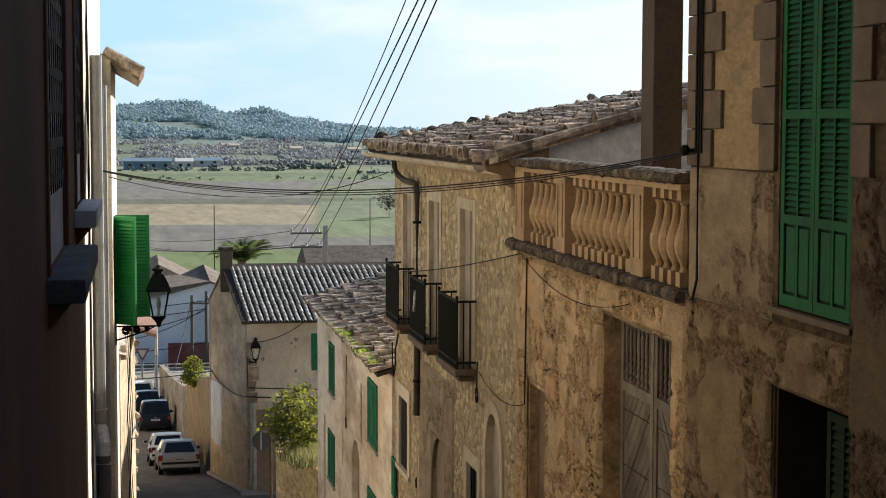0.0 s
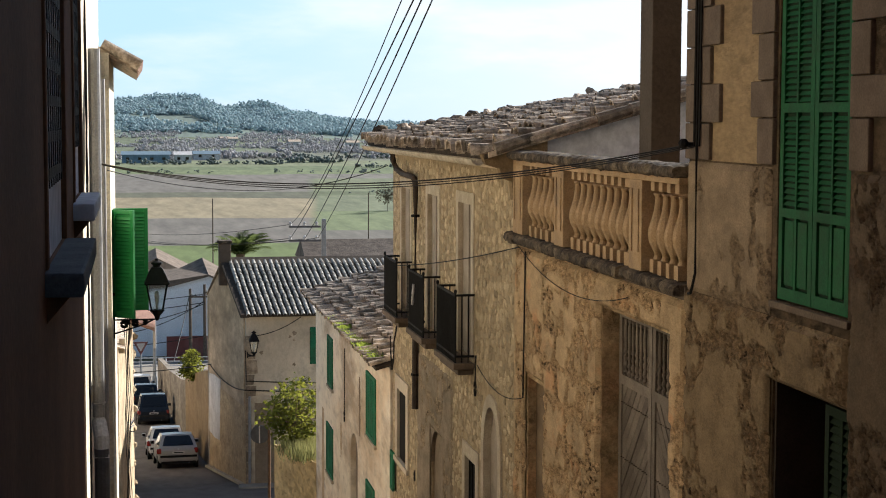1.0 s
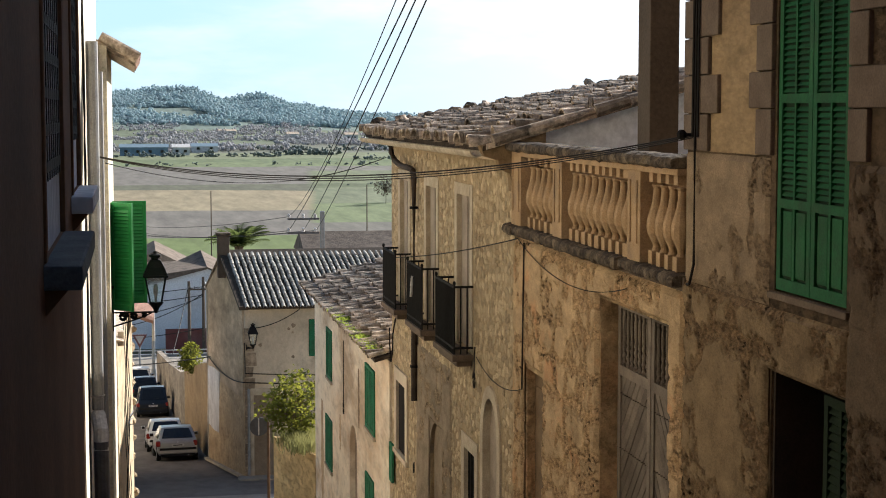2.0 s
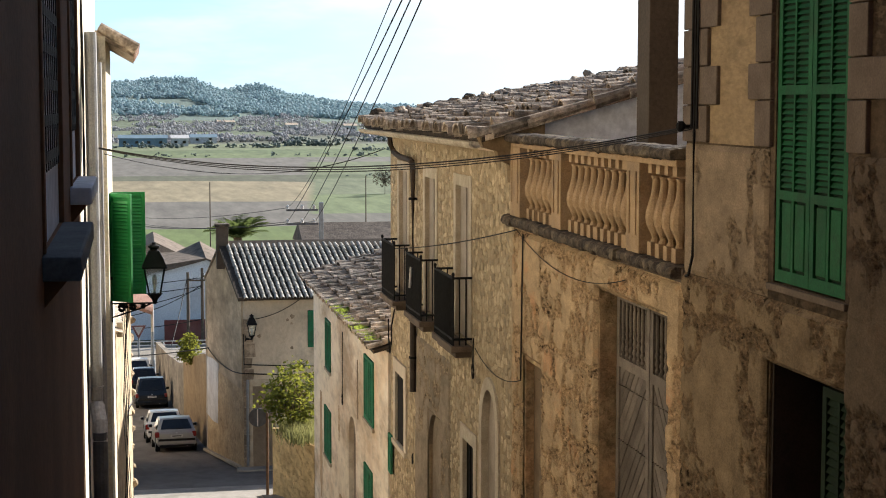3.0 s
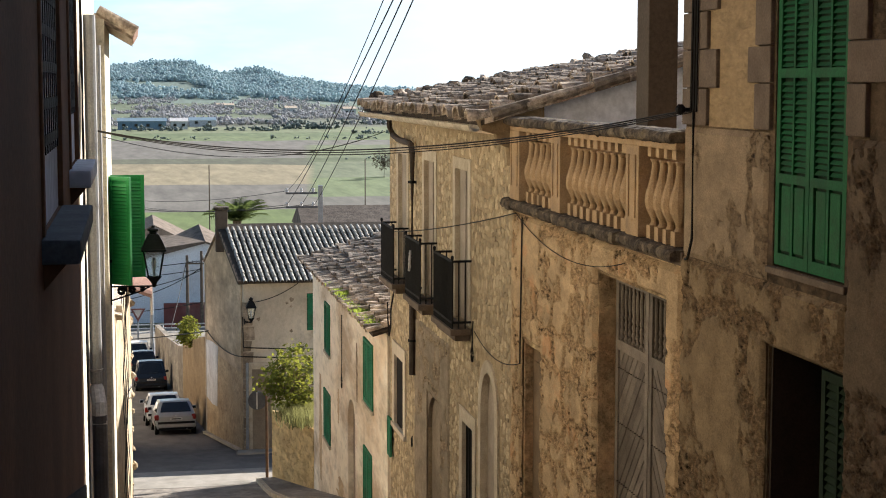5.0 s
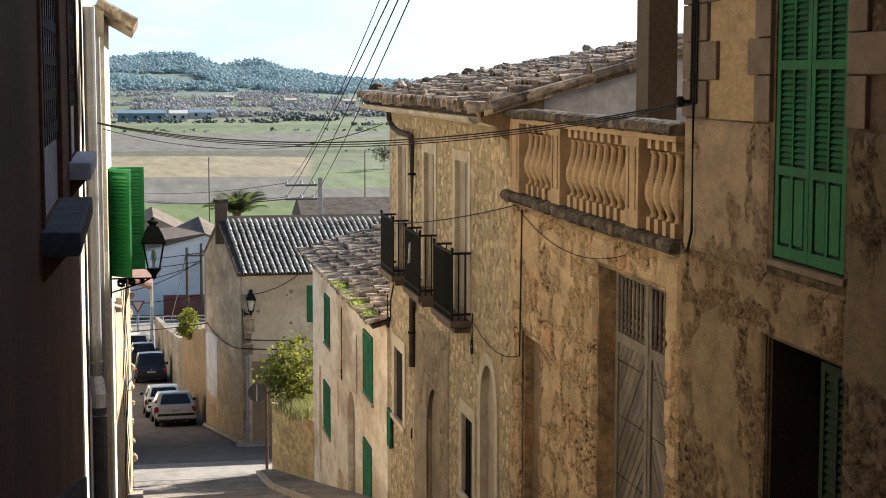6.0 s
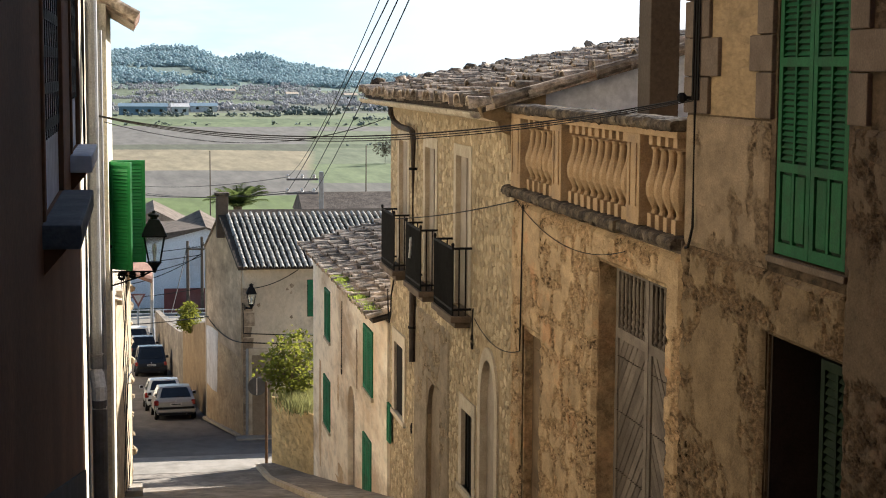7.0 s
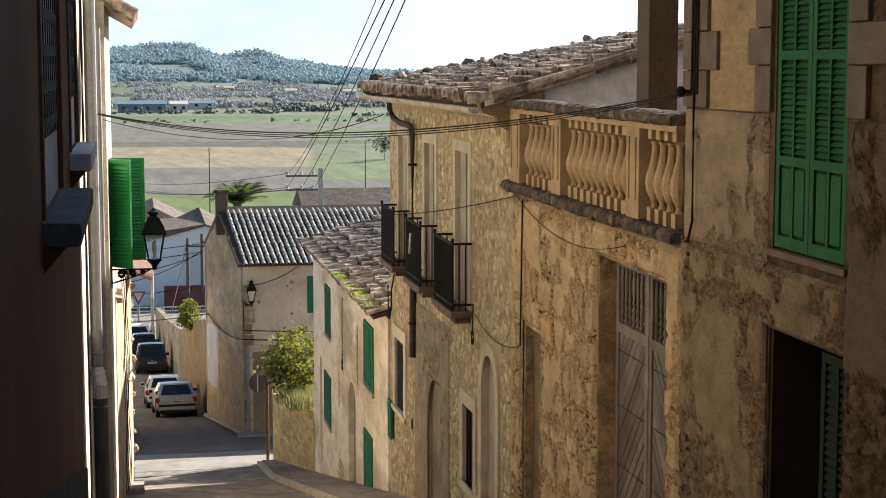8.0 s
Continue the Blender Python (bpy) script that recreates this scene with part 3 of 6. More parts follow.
        road.faces.new((a[k], a[k + 1], c[k + 1], c[k]))
solo("road", road, "asphalt", "worn grey asphalt village street running steeply downhill", "road", kind="structure")

# side street at the crossing, and the pavements
def slab_along(name, x0, x1, y0, y1, rise, material, label, step=2.0):
    bm = bmesh.new()
    n = max(1, int((y1 - y0) / step))
    ys = [y0 + (y1 - y0) * k / n for k in range(n + 1)]
    rows = [[bm.verts.new((x, y, ground_z(y) + h)) for x, h in ((x0, -0.3), (x0, rise), (x1, rise), (x1, -0.3))] for y in ys]
    for a, c in zip(rows, rows[1:]):
        for k in range(3):
            bm.faces.new((a[k], a[k + 1], c[k + 1], c[k]))
    bm.faces.new(rows[0])
    bm.faces.new(rows[-1][::-1])
    return solo(name, bm, material, label, name.split("_")[0], kind="structure")


slab_along("side_street", -0.2, 30.0, 45.6, 51.6, 0.006, "concrete", "pale concrete side street crossing the asphalt")
slab_along("upper_road", -0.6, 3.4, -12.0, 45.5, 0.005, "paving", "worn grey-brown concrete street surface above the crossing")
slab_along("pavement", 3.42, 4.75, -6.0, 46.3, 0.13, "paving", "narrow raised concrete pavement along the house fronts")
slab_along("kerb", 3.28, 3.416, -6.0, 46.4, 0.12, "trim", "worn stone kerb edging the pavement")
slab_along("pavement_step", -0.45, 0.06, 36.0, 41.6, 0.14, "concrete", "pale concrete step at the foot of the house wall")


# ---- repeated pieces: tiles and rubble ----
def tile_template(length=0.44, r0=0.098, r1=0.078, n=6, th=0.014, rise=0.95):
    """A barrel tile along +y (up the slope), lower end at the origin, arched over +z."""
    V, Fc = [], []
    for y, r in ((0, r0), (length, r1)):
        for t in (0, th):
            for k in range(n + 1):
                a = math.pi * k / n
                V.append(((r - t) * math.cos(a), y, (r - t) * rise * math.sin(a)))
    w = n + 1
    for k in range(n):
        Fc += [(k, k + 1, 2 * w + k + 1, 2 * w + k), (w + k + 1, w + k, 3 * w + k, 3 * w + k + 1), (k + 1, k, w + k, w + k + 1)]
    return V, Fc


def stone_template(seed, square=0.75, lo=0.42, hi=0.53):
    rnd = random.Random(seed)
    n = 8
    V, Fc = [], []
    ang = [2 * math.pi * (k + rnd.uniform(-0.25, 0.25)) / n for k in range(n)]
    rad = [rnd.uniform(lo, hi) for _ in range(n)]
    sq = lambda a: 1 / max(abs(math.cos(a)), abs(math.sin(a))) ** square
    for s, h in ((1.0, 0.0), (0.93, 0.6), (0.62, 1.0)):
        V += [(h, s * r * sq(a) * math.cos(a), s * r * sq(a) * math.sin(a)) for a, r in zip(ang, rad)]
    for j in (0, 1):
        Fc += [(j * n + k, j * n + (k + 1) % n, (j + 1) * n + (k + 1) % n, (j + 1) * n + k) for k in range(n)]
    Fc.append(tuple(range(2 * n, 3 * n)))
    return V, Fc


def scatter(name, templates, places, parent, material, far_material, most, label_far):
    """The first `most` places become parts on shared meshes, the rest one joined part."""
    meshes = []
    for V, Fc in templates:
        me = bpy.data.meshes.new(name)
        me.from_pydata(V, [], Fc)
        me.materials.append(M[material])
        meshes.append(me)
    for k, (i, m) in enumerate(places[:most]):
        ob = new(name, meshes[i])
        adopt(ob, parent)
        ob.matrix_basis = m
    rest = places[most:]
    if rest:
        VV, FF = [], []
        for i, m in rest:
            V, Fc = templates[i]
            o = len(VV)
            a = np.c_[np.array(V), np.ones(len(V))] @ np.array(m).T
            VV += [tuple(p) for p in a[:, :3]]
            FF += [tuple(o + q for q in f) for f in Fc]
        me = bpy.data.meshes.new(name + "_rest")
        me.from_pydata(VV, [], FF)
        me.materials.append(M[far_material])
        tagged(adopt(new(name + "_rest", me), parent), label_far, kind="stuff")


BIG_TILES = [tile_template(0.44, 0.112, 0.086, 7, 0.018, 1.3), tile_template(0.36, 0.10, 0.08, 7, 0.016, 1.4), tile_template(0.30, 0.118, 0.095, 7, 0.018, 1.2)]
SLIM_TILES = [tile_template(0.42, 0.074, 0.060), tile_template(0.40, 0.070, 0.057), tile_template(0.44, 0.078, 0.062)]
TILES = [tile_template(), tile_template(0.42, 0.092, 0.072), tile_template(0.46, 0.102, 0.08)]
STONES = [stone_template(s) for s in range(8)]
LATER = []      # small pieces are laid last


def tile_roof(roof, origin, u, v, width, run, material, far_material, most, near, gap=0.215, rough=1.0, seed=1, surf=None, course=0.34, shapes=None):
    """Barrel tiles on the plane from the eave's corner, u along the eave, v up the slope."""
    rnd = random.Random(seed)
    u, v, o = Vector(u).normalized(), Vector(v).normalized(), Vector(origin)
    nrm = u.cross(v)
    places = []
    for i in range(int(width / gap)):
        for j in range(int(run / course)):
            p = o + u * (gap * (i + 0.5) + rnd.uniform(-0.012, 0.012) * rough) + v * (course * j + rnd.uniform(-0.03, 0.03) * (rough if j else 0.5) - 0.06)
            if rough > 2 and j and rnd.random() < 0.09:
                continue
            if surf:        # a sagging roof: follow its surface
                p.z = surf(p.x, p.y)
                v = Vector((1, 0, (surf(p.x + 0.2, p.y) - p.z) / 0.2)).normalized()
                nrm = u.cross(v)
            m = Matrix((u, v, nrm)).transposed().to_4x4()
            m = Matrix.Translation(p + nrm * (0.012 + rnd.uniform(0, 0.010 if rough < 2 else 0.017) * rough)) @ m @ pose(0, 0, 0, rnd.uniform(1.0, 3.5) * -1 if rough < 2 else rnd.uniform(-15, -1), rnd.uniform(-5, 5) * rough, rnd.uniform(-4, 4) * rough)
            places.append((rnd.randrange(3), m, (p - Vector(near)).length))
    places.sort(key=lambda q: q[2])
    LATER.append(lambda: scatter("roof_tile", shapes or TILES, [(i, m) for i, m, _ in places], roof, material, far_material, most, "weathered barrel roof tiles"))


def rubble(wall, x, y0, y1, z0, z1, holes, most, near, seed=3, size=0.17, side=-1, cover=None, depth=(0.008, 0.028), mats=("rubble", "rubble_far"), shapes=STONES, turn=22):
    """Uneven stones proud of a wall that faces the street."""
    rnd = random.Random(seed)
    places, z = [], z0
    while z < z1:
        h = rnd.uniform(0.7, 1.25) * size
        y = y0 + rnd.uniform(0, 0.1)
        while y < y1 - 0.05:
            w = rnd.uniform(0.7, 1.9) * size
            cy, cz = y + w / 2, z + h / 2 + rnd.uniform(-0.035, 0.035) + 0.06 * math.sin(2.1 * y + 0.9 * z)
            y += w
            if cy + w * 0.4 > y1 or cz + h * 0.4 > z1 or (cover and noise.noise((cy * 0.55, cz * 0.75, seed)) < cover) or any(a - w * 0.45 < cy < b + w * 0.45 and c - h * 0.45 < cz < d + h * 0.45 for a, b, c, d in holes):
                continue
            m = Matrix.Translation((x, cy, cz)) @ pose(0, 0, 0, rnd.uniform(-turn, turn)) @ Matrix.Diagonal((side * rnd.uniform(*depth), w * rnd.uniform(0.78, 0.98), h * rnd.uniform(0.78, 1.0), 1))
            places.append((rnd.randrange(8), m, math.hypot(cy - near[0], cz - near[1])))
        z += h
    places.sort(key=lambda q: q[2])
    LATER.append(lambda: scatter("stone", shapes, [(i, m) for i, m, _ in places], wall, mats[0], mats[1], most, "rubble stones bedded in lime mortar"))


# ---- openings ----
def louvre_leaf(parent, y0, y1, z0, z1, x, material, panel=0.0, rows=0, mid=None, name="shutter", solid_low=0.0, th=0.04, pitch=0.058, behind=None):
    """A shutter leaf in a plane of constant x: a frame of stiles and rails, slats between them, panelled below."""
    s = 0.065 if y1 - y0 > 0.4 else 0.05
    cuts = [z0 + s * 0.8] + ([z0 + solid_low] if solid_low else []) + ([mid] if mid else []) + [z1 - s * 0.5]
    leaf = part(name, wall_bm(x - th, x, y0, y1, z0, z1, [(y0 + s, y1 - s, a + s / 2, c - s / 2) for a, c in zip(cuts, cuts[1:])]), material, parent)
    bm = bmesh.new()
    zlow = z0 + solid_low if solid_low else z0
    z = zlow + s
    ym = (y0 + y1) / 2
    while z < z1 - s:
        if not (mid and abs(z - mid) < s * 0.8):
            for a, b in (((y0 + s, ym - 0.012), (ym + 0.012, y1 - s)) if y1 - y0 > 0.4 else ((y0 + s, y1 - s),)):
                e = 0.84 * pitch / 0.058 * (1 + 0.08 * math.sin(91 * z + 40 * a))
                prism([(x - th + 0.004, a, z - 0.018 * e), (x - th + 0.012, a, z - 0.024 * e), (x - 0.006, a, z + 0.018 * e), (x - 0.014, a, z + 0.024 * e)], (0, b - a, 0), bm)
        z += pitch
    if y1 - y0 > 0.4:
        box(x - th + 0.001, x - 0.001, ym - 0.014, ym + 0.014, zlow + s / 2, z1 - s / 2, bm)
    part("slats", bm, material, leaf)
    bm = box(x - 0.012, x - 0.006, y0 + s, y1 - s, z0 + s, z1 - s)
    if solid_low:
        w = (y1 - y0 - 2 * s - 0.05) / 2
        for k in range(2):
            a = y0 + s + 0.012 + k * (w + 0.026)
            part("panel", box(x - 0.032, x - 0.0125, a + 0.03, a + w - 0.012, z0 + s * 1.6, zlow - s / 2 - 0.02, None, 0.008), material, leaf)
        part("muntin", box(x - th + 0.001, x - 0.0125, ym - 0.02, ym + 0.02, z0 + s * 1.3 + 0.001, zlow - s / 2 - 0.001), material, leaf)
    # a dark backing stands for the shade between slats
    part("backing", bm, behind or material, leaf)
    return leaf


def surround(parent, x, ya, yb, za, zb, w, proud, material, sill=True, name="window_frame"):
    bm = bmesh.new()
    box(x - proud, x + 0.12, ya - w, ya + 0.006, za, zb + w, bm, 0.004)
    box(x - proud, x + 0.12, yb - 0.006, yb + w, za, zb + w, bm, 0.004)
    box(x - proud - 0.003, x + 0.12, ya + 0.006, yb - 0.006, zb - 0.006, zb + w - 0.003, bm, 0.004)
    if sill:
        box(x - proud - 0.03, x + 0.15, ya - w - 0.03, yb + w + 0.03, za - 0.09, za, bm, 0.008)
    return part(name, bm, material, parent)


def arch_fill(x0, x1, ya, yb, zs, zt):
    """Fills the corners over an arch that springs at zs and peaks at zt."""
    bm = bmesh.new()
    ym, r, h = (ya + yb) / 2, (yb - ya) / 2, zt - zs
    for sgn in (-1, 1):
        pts = [(x0, ym + sgn * r, zt + 0.005)] + [(x0, ym + sgn * r * math.cos(a), zs + h * math.sin(a)) for a in (math.pi / 2 * k / 8 for k in range(9))]
        prism(pts, (x1 - x0, 0, 0), bm)
    return bm


def arch_trim(x, proud, ya, yb, z0, zs, zt, w):
    bm = bmesh.new()
    ym, r, h = (ya + yb) / 2, (yb - ya) / 2, zt - zs
    inner = [(ya, z0)] + [(ym - r * math.cos(a), zs + h * math.sin(a)) for a in (math.pi * k / 14 for k in range(15))] + [(yb, z0)]
    outer = [(ya - w, z0)] + [(ym - (r + w) * math.cos(a), zs + (h + w) * math.sin(a)) for a in (math.pi * k / 14 for k in range(15))] + [(yb + w, z0)]
    for k in range(len(inner) - 1):
        prism([(x - proud, *inner[k]), (x - proud, *inner[k + 1]), (x - proud, *outer[k + 1]), (x - proud, *outer[k])], (proud + 0.1, 0, 0), bm)
    return bm


def rough_lump(at, rad, seed):
    bm = bmesh.new()
    bmesh.ops.create_icosphere(bm, subdivisions=2, radius=rad)
    for v in bm.verts:
        v.co *= 1 + 0.7 * noise.noise(v.co * (1.3 / rad) + Vector((seed * 2.7, 0, 0)))
        v.co.z *= 0.75
        v.co += Vector(at)
    return bm


# ---- right-hand houses, all fronts near x = 4.5 ----
WX = 4.5

# corner house with quoins, high green window and dark doorway
hq = thing("quoin_house", (6.5, 8, ground_z(8)), "tall ochre plaster house with grey stone quoins, in shade", "house")
HQ_HOLES = [(9.80, 11.11, -4.4, -1.88), (9.86, 11.08, -1.295, 1.0)]
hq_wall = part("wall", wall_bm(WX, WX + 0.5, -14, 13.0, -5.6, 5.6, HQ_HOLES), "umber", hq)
# Unseen side wall, kept dark so it bounces little sunlight at the pillar.
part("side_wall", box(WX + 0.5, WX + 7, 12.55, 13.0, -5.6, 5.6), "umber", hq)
part("back_wall", box(WX + 6.6, WX + 7, -14, 12.55, -5.6, 5.6), "plaster", hq)
# Unseen roof; its wide overhang is set to keep sky light off the front.
part("roof", prism([(WX - 0.8, -14.3, 5.55), (WX + 3.5, -14.3, 7.2), (WX + 7.3, -14.3, 5.6)], (0, 27.5, 0)), "tile_far", hq)
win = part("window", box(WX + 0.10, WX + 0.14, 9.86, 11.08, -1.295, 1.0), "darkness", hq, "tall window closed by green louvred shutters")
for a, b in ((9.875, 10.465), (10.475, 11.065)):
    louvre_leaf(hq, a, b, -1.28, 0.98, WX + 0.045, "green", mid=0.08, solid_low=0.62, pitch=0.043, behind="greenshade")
part("window_sill", box(WX - 0.035, WX + 0.2, 9.80, 11.14, -1.35, -1.30, None, 0.01), "stoneblock", hq)
# Added lining; the doorway's shade is put into its dark colour.
part("door_jamb", box(WX + 0.02, WX + 0.5, 11.075, 11.113, -4.4, -1.885), "jambshade", hq, "dark lining on the door jamb, shade in its colour")
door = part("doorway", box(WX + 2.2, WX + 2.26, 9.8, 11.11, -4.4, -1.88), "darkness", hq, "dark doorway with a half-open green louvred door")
louvre_leaf(hq, 9.83, 10.36, -4.3, -1.93, WX + 0.12, "darkgreen", name="door_leaf")
# stone blocks: alternating quoins at the corner and round the window
def block_column(y_in, y_out_a, y_out_b, z0, z1, proud, heights):
    z, k = z0, 0
    while z < z1:
        h = heights[k % 2]
        w = (y_out_a, y_out_b)[k % 2]
        lo, hi = min(y_in, w), max(y_in, w)
        part("quoin_block", box(WX - proud, WX + 0.05, lo, hi, z + 0.004, min(z + h, z1) - 0.004, None, 0.012), "stoneblock", hq)
        z, k = z + h, k + 1
part("plaster_panel", box(WX - 0.012, WX + 0.05, 11.40, 12.45, -0.33, 4.5), "ochrepanel", hq, "warm ochre render between the stone quoins")
block_column(12.99, 12.42, 12.20, -0.33, 4.5, 0.045, (0.30, 0.31))
block_column(11.12, 11.42, 11.56, -0.33, 4.5, 0.035, (0.34, 0.27))
block_column(9.83, 9.55, 9.25, -0.33, 4.5, 0.035, (0.34, 0.27))

# terrace house with the gate, between the corner house and the rubble house
ht = thing("terrace_house", (6.5, 16, ground_z(16)), "low ochre plaster house carrying a balustraded terrace over a wooden gate", "house")
GATE = (13.42, 15.60, -5.2, -1.86)
NDOOR = (17.9, 18.72, -6.2, -3.05)
ht_wall = part("wall", wall_bm(WX + 0.02, WX + 0.5, 13.004, 19.3, -7.0, -1.52, [GATE, NDOOR]), "plaster", ht)
part("terrace_floor", box(WX - 0.02, WX + 5, 13.004, 19.4, -1.515, -1.40), "stoneblock", ht)
part("terrace_wall", box(WX + 4.6, WX + 5, 13.004, 19.4, -1.40, 0.2), "white", ht)
part("terrace_pillar", box(4.80, 5.09, 14.98, 15.36, -1.40, 3.6, None, 0.01), "pillar", ht, "tall square brown plastered pillar")
# Added dark panels; the shade between balusters is put into their colour.
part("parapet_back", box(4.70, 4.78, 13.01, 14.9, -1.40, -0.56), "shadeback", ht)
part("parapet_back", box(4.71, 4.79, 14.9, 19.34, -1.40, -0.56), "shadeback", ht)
part("terrace_beam", box(4.70, 9.4, 15.05, 15.37, 3.6, 3.9), "plaster", ht)

# rubble stone house with three balconies
hr = thing("stone_house", (7, 24, ground_z(24)), "two-storey rubble stone house with clay tile roof and three balconies", "house")
BD = [(21.98, 22.92), (24.55, 25.45), (27.15, 28.05)]
HR_HOLES = [(a, b, -3.32, -1.18) for a, b in BD] + [(20.16, 21.04, -7.4, -3.75), (21.62, 22.36, -5.85, -4.72), (24.05, 25.1, -8.2, -4.83), (27.45, 28.4, -6.0, -4.75)]
hr_wall = part("wall", wall_bm(WX, WX + 0.5, 19.304, 29.05, -9.6, -0.45, HR_HOLES), "mortar", hr)
part("gable_wall", prism([(WX + 0.34, 19.35, -1.4), (WX + 0.34, 19.35, -0.24), (WX + 5.2, 19.35, 0.98), (WX + 5.2, 19.35, -1.4)], (0, 0.4, 0)), "whitecool", hr, "whitewashed gable above the terrace")
part("gable_wall", prism([(WX + 0.5, 28.6, -9.4), (WX + 0.5, 28.6, -0.44), (WX + 5.2, 28.6, 0.42), (WX + 5.2, 28.6, -9.4)], (0, 0.45, 0)), "mortar", hr)
part("cornice", box(WX - 0.16, WX + 0.3, 19.31, 29.2, -0.62, -0.45, None, 0.02), "cream", hr, "pale moulded plaster cornice")
def stone_roof_z(x, y):
    """The roof sags: steeper at its terrace end than at its lower end."""
    u = (y - 19.2) / 10.0
    return -0.43 + (x - 4.08) * (0.27 - 0.085 * min(1, 2.2 * u) + 0.012 * math.sin(1.7 * y))


bm = bmesh.new()
ysr = [19.2 + 10.15 * k / 14 for k in range(15)]
xsr = [4.08, 5.2, 6.4, 8.0, 9.8]
top = [[bm.verts.new((x, y, stone_roof_z(x, y))) for x in xsr] for y in ysr]
bot = [[bm.verts.new((x, y, stone_roof_z(x, y) - 0.06)) for x in xsr] for y in ysr]
for g_ in (top, bot):
    for a, c in zip(g_, g_[1:]):
        for k in range(4):
            bm.faces.new((a[k], a[k + 1], c[k + 1], c[k]))
for k in range(14):
    bm.faces.new((top[k][0], top[k + 1][0], bot[k + 1][0], bot[k][0]))
for k in range(4):
    bm.faces.new((top[0][k], top[0][k + 1], bot[0][k + 1], bot[0][k]))
    bm.faces.new((top[-1][k], top[-1][k + 1], bot[-1][k + 1], bot[-1][k]))
hr_roof = part("roof", bm, "underroof", hr, "sagging roof of uneven clay tiles")
tile_roof(hr_roof, (4.04, 29.4, -0.4), (0, -1, 0), (1, 0, 0.2), 10.2, 5.7, "tile", "tile_far", 300, (4, 24, 0), gap=0.25, rough=3.0, seed=5, surf=stone_roof_z, course=0.31, shapes=BIG_TILES)
# tiles bedded along both verges, stones weighing down the far one, and a gutter under the eave
for k in range(13):
    for y, r in ((29.25, 0.10 + 0.05 * random.random()), (19.17, 0.06 + 0.025 * random.random())):
        x = 4.2 + 0.42 * k
        z = stone_roof_z(x, y) + (0.02 + 0.07 * random.random() if y > 25 else 0.03)
        part("verge_tile", tube((x, y, z), (x + 0.46, y + random.uniform(-0.04, 0.04), stone_roof_z(x + 0.46, y) + 0.02 + random.uniform(0, 0.03)), r, r * 0.75, 9), "tile", hr_roof)
for k in range(20):
    x = 4.3 + 0.27 * k + random.uniform(-0.11, 0.11)
    z = stone_roof_z(x, 29.1) + 0.09 + random.uniform(0, 0.09)
    part("ridge_stone", rough_lump((x, 29.1 + random.uniform(-0.2, 0.1), z), random.uniform(0.06, 0.17), k), "tile" if k % 3 else "coping", hr_roof)
part("verge_mortar", prism([(4.12, 19.165, stone_roof_z(4.12, 19.2) - 0.055), (9.75, 19.165, stone_roof_z(9.75, 19.2) - 0.055), (9.75, 19.165, stone_roof_z(9.75, 19.2) + 0.015), (4.12, 19.165, stone_roof_z(4.12, 19.2) + 0.015)], (0, 0.032, 0)), "tile", hr_roof, "mortar bed under the verge tiles")
gutter = thing("gutter", (4.02, 24, -0.5), "cream half-round gutter in short lengths under the tile eave", "gutter")
for k in range(20):
    a = 19.34 + 0.495 * k
    pts = [(4.03 + 0.085 * math.cos(t), a, -0.49 + 0.085 * math.sin(t)) for t in (math.pi * (1 + q / 8) for q in range(9))]
    pts += [(4.03 + 0.07 * math.cos(t), a, -0.49 + 0.07 * math.sin(t)) for t in (math.pi * (2 - q / 8) for q in range(9))]
    part("gutter_length", prism(pts, (0, 0.47, 0)), "trim", gutter)
part("gutter_bed", box(4.11, 4.36, 19.34, 29.2, -0.56, -0.46, None, 0.01), "cream", gutter)
bm = prism([(4.05, 19.22, -0.43), (4.86, 19.22, -0.24), (4.86, 19.22, -0.98), (4.44, 19.22, -0.98), (4.42, 19.22, -0.76), (4.30, 19.22, -0.70), (4.27, 19.22, -0.60), (4.10, 19.22, -0.55)], (0, 0.16, 0))
part("corner_corbel", bm, "ochrepanel", hr, "moulded plaster corbel at the eave's end")
for k, (a, b) in enumerate(BD):
    w = part("balcony_window", box(WX + 0.06, WX + 0.10, a, b, -3.32, -1.18), "panel", hr, "closed grey-brown balcony door")
    surround(w, WX, a, b, -3.32, -1.18, 0.16, 0.015, "trim", sill=False)
    part("door_rail", box(WX + 0.045, WX + 0.058, (a + b) / 2 - 0.02, (a + b) / 2 + 0.02, -3.3, -1.2), "panel", w)

# low cream house with green shutters
hl = thing("cream_house", (7, 35, ground_z(35)), "two-storey cream plaster house with green shutters and a mossy tile roof", "house")
LX = WX - 0.03
HL_HOLES = [(38.1, 39.15, -6.4, -5.2), (31.0, 32.3, -6.33, -5.03), (38.1, 39.4, -8.58, -7.36), (31.2, 32.35, -9.0, -7.25), (33.7, 34.9, -9.1, -6.72)]
part("wall", wall_bm(LX, LX + 0.45, 29.2, 41.9, -11.6, -4.55, HL_HOLES), "cream", hl)
part("gable_wall", prism([(LX + 0.45, 41.45, -11.4), (LX + 0.45, 41.45, -4.5), (LX + 6, 41.45, -2.9), (LX + 6, 41.45, -11.4)], (0, 0.44, 0)), "cream", hl)
LS = 0.28
lv = Vector((1, 0, LS)).normalized()
hl_roof = part("roof", prism([(LX - 0.28, 29.1, -4.56), (LX - 0.28, 29.1, -4.50), (LX + 6, 29.1, -4.50 + 6.28 * LS), (LX + 6, 29.1, -4.56 + 6.28 * LS)], (0, 13.0, 0)), "underroof", hl)
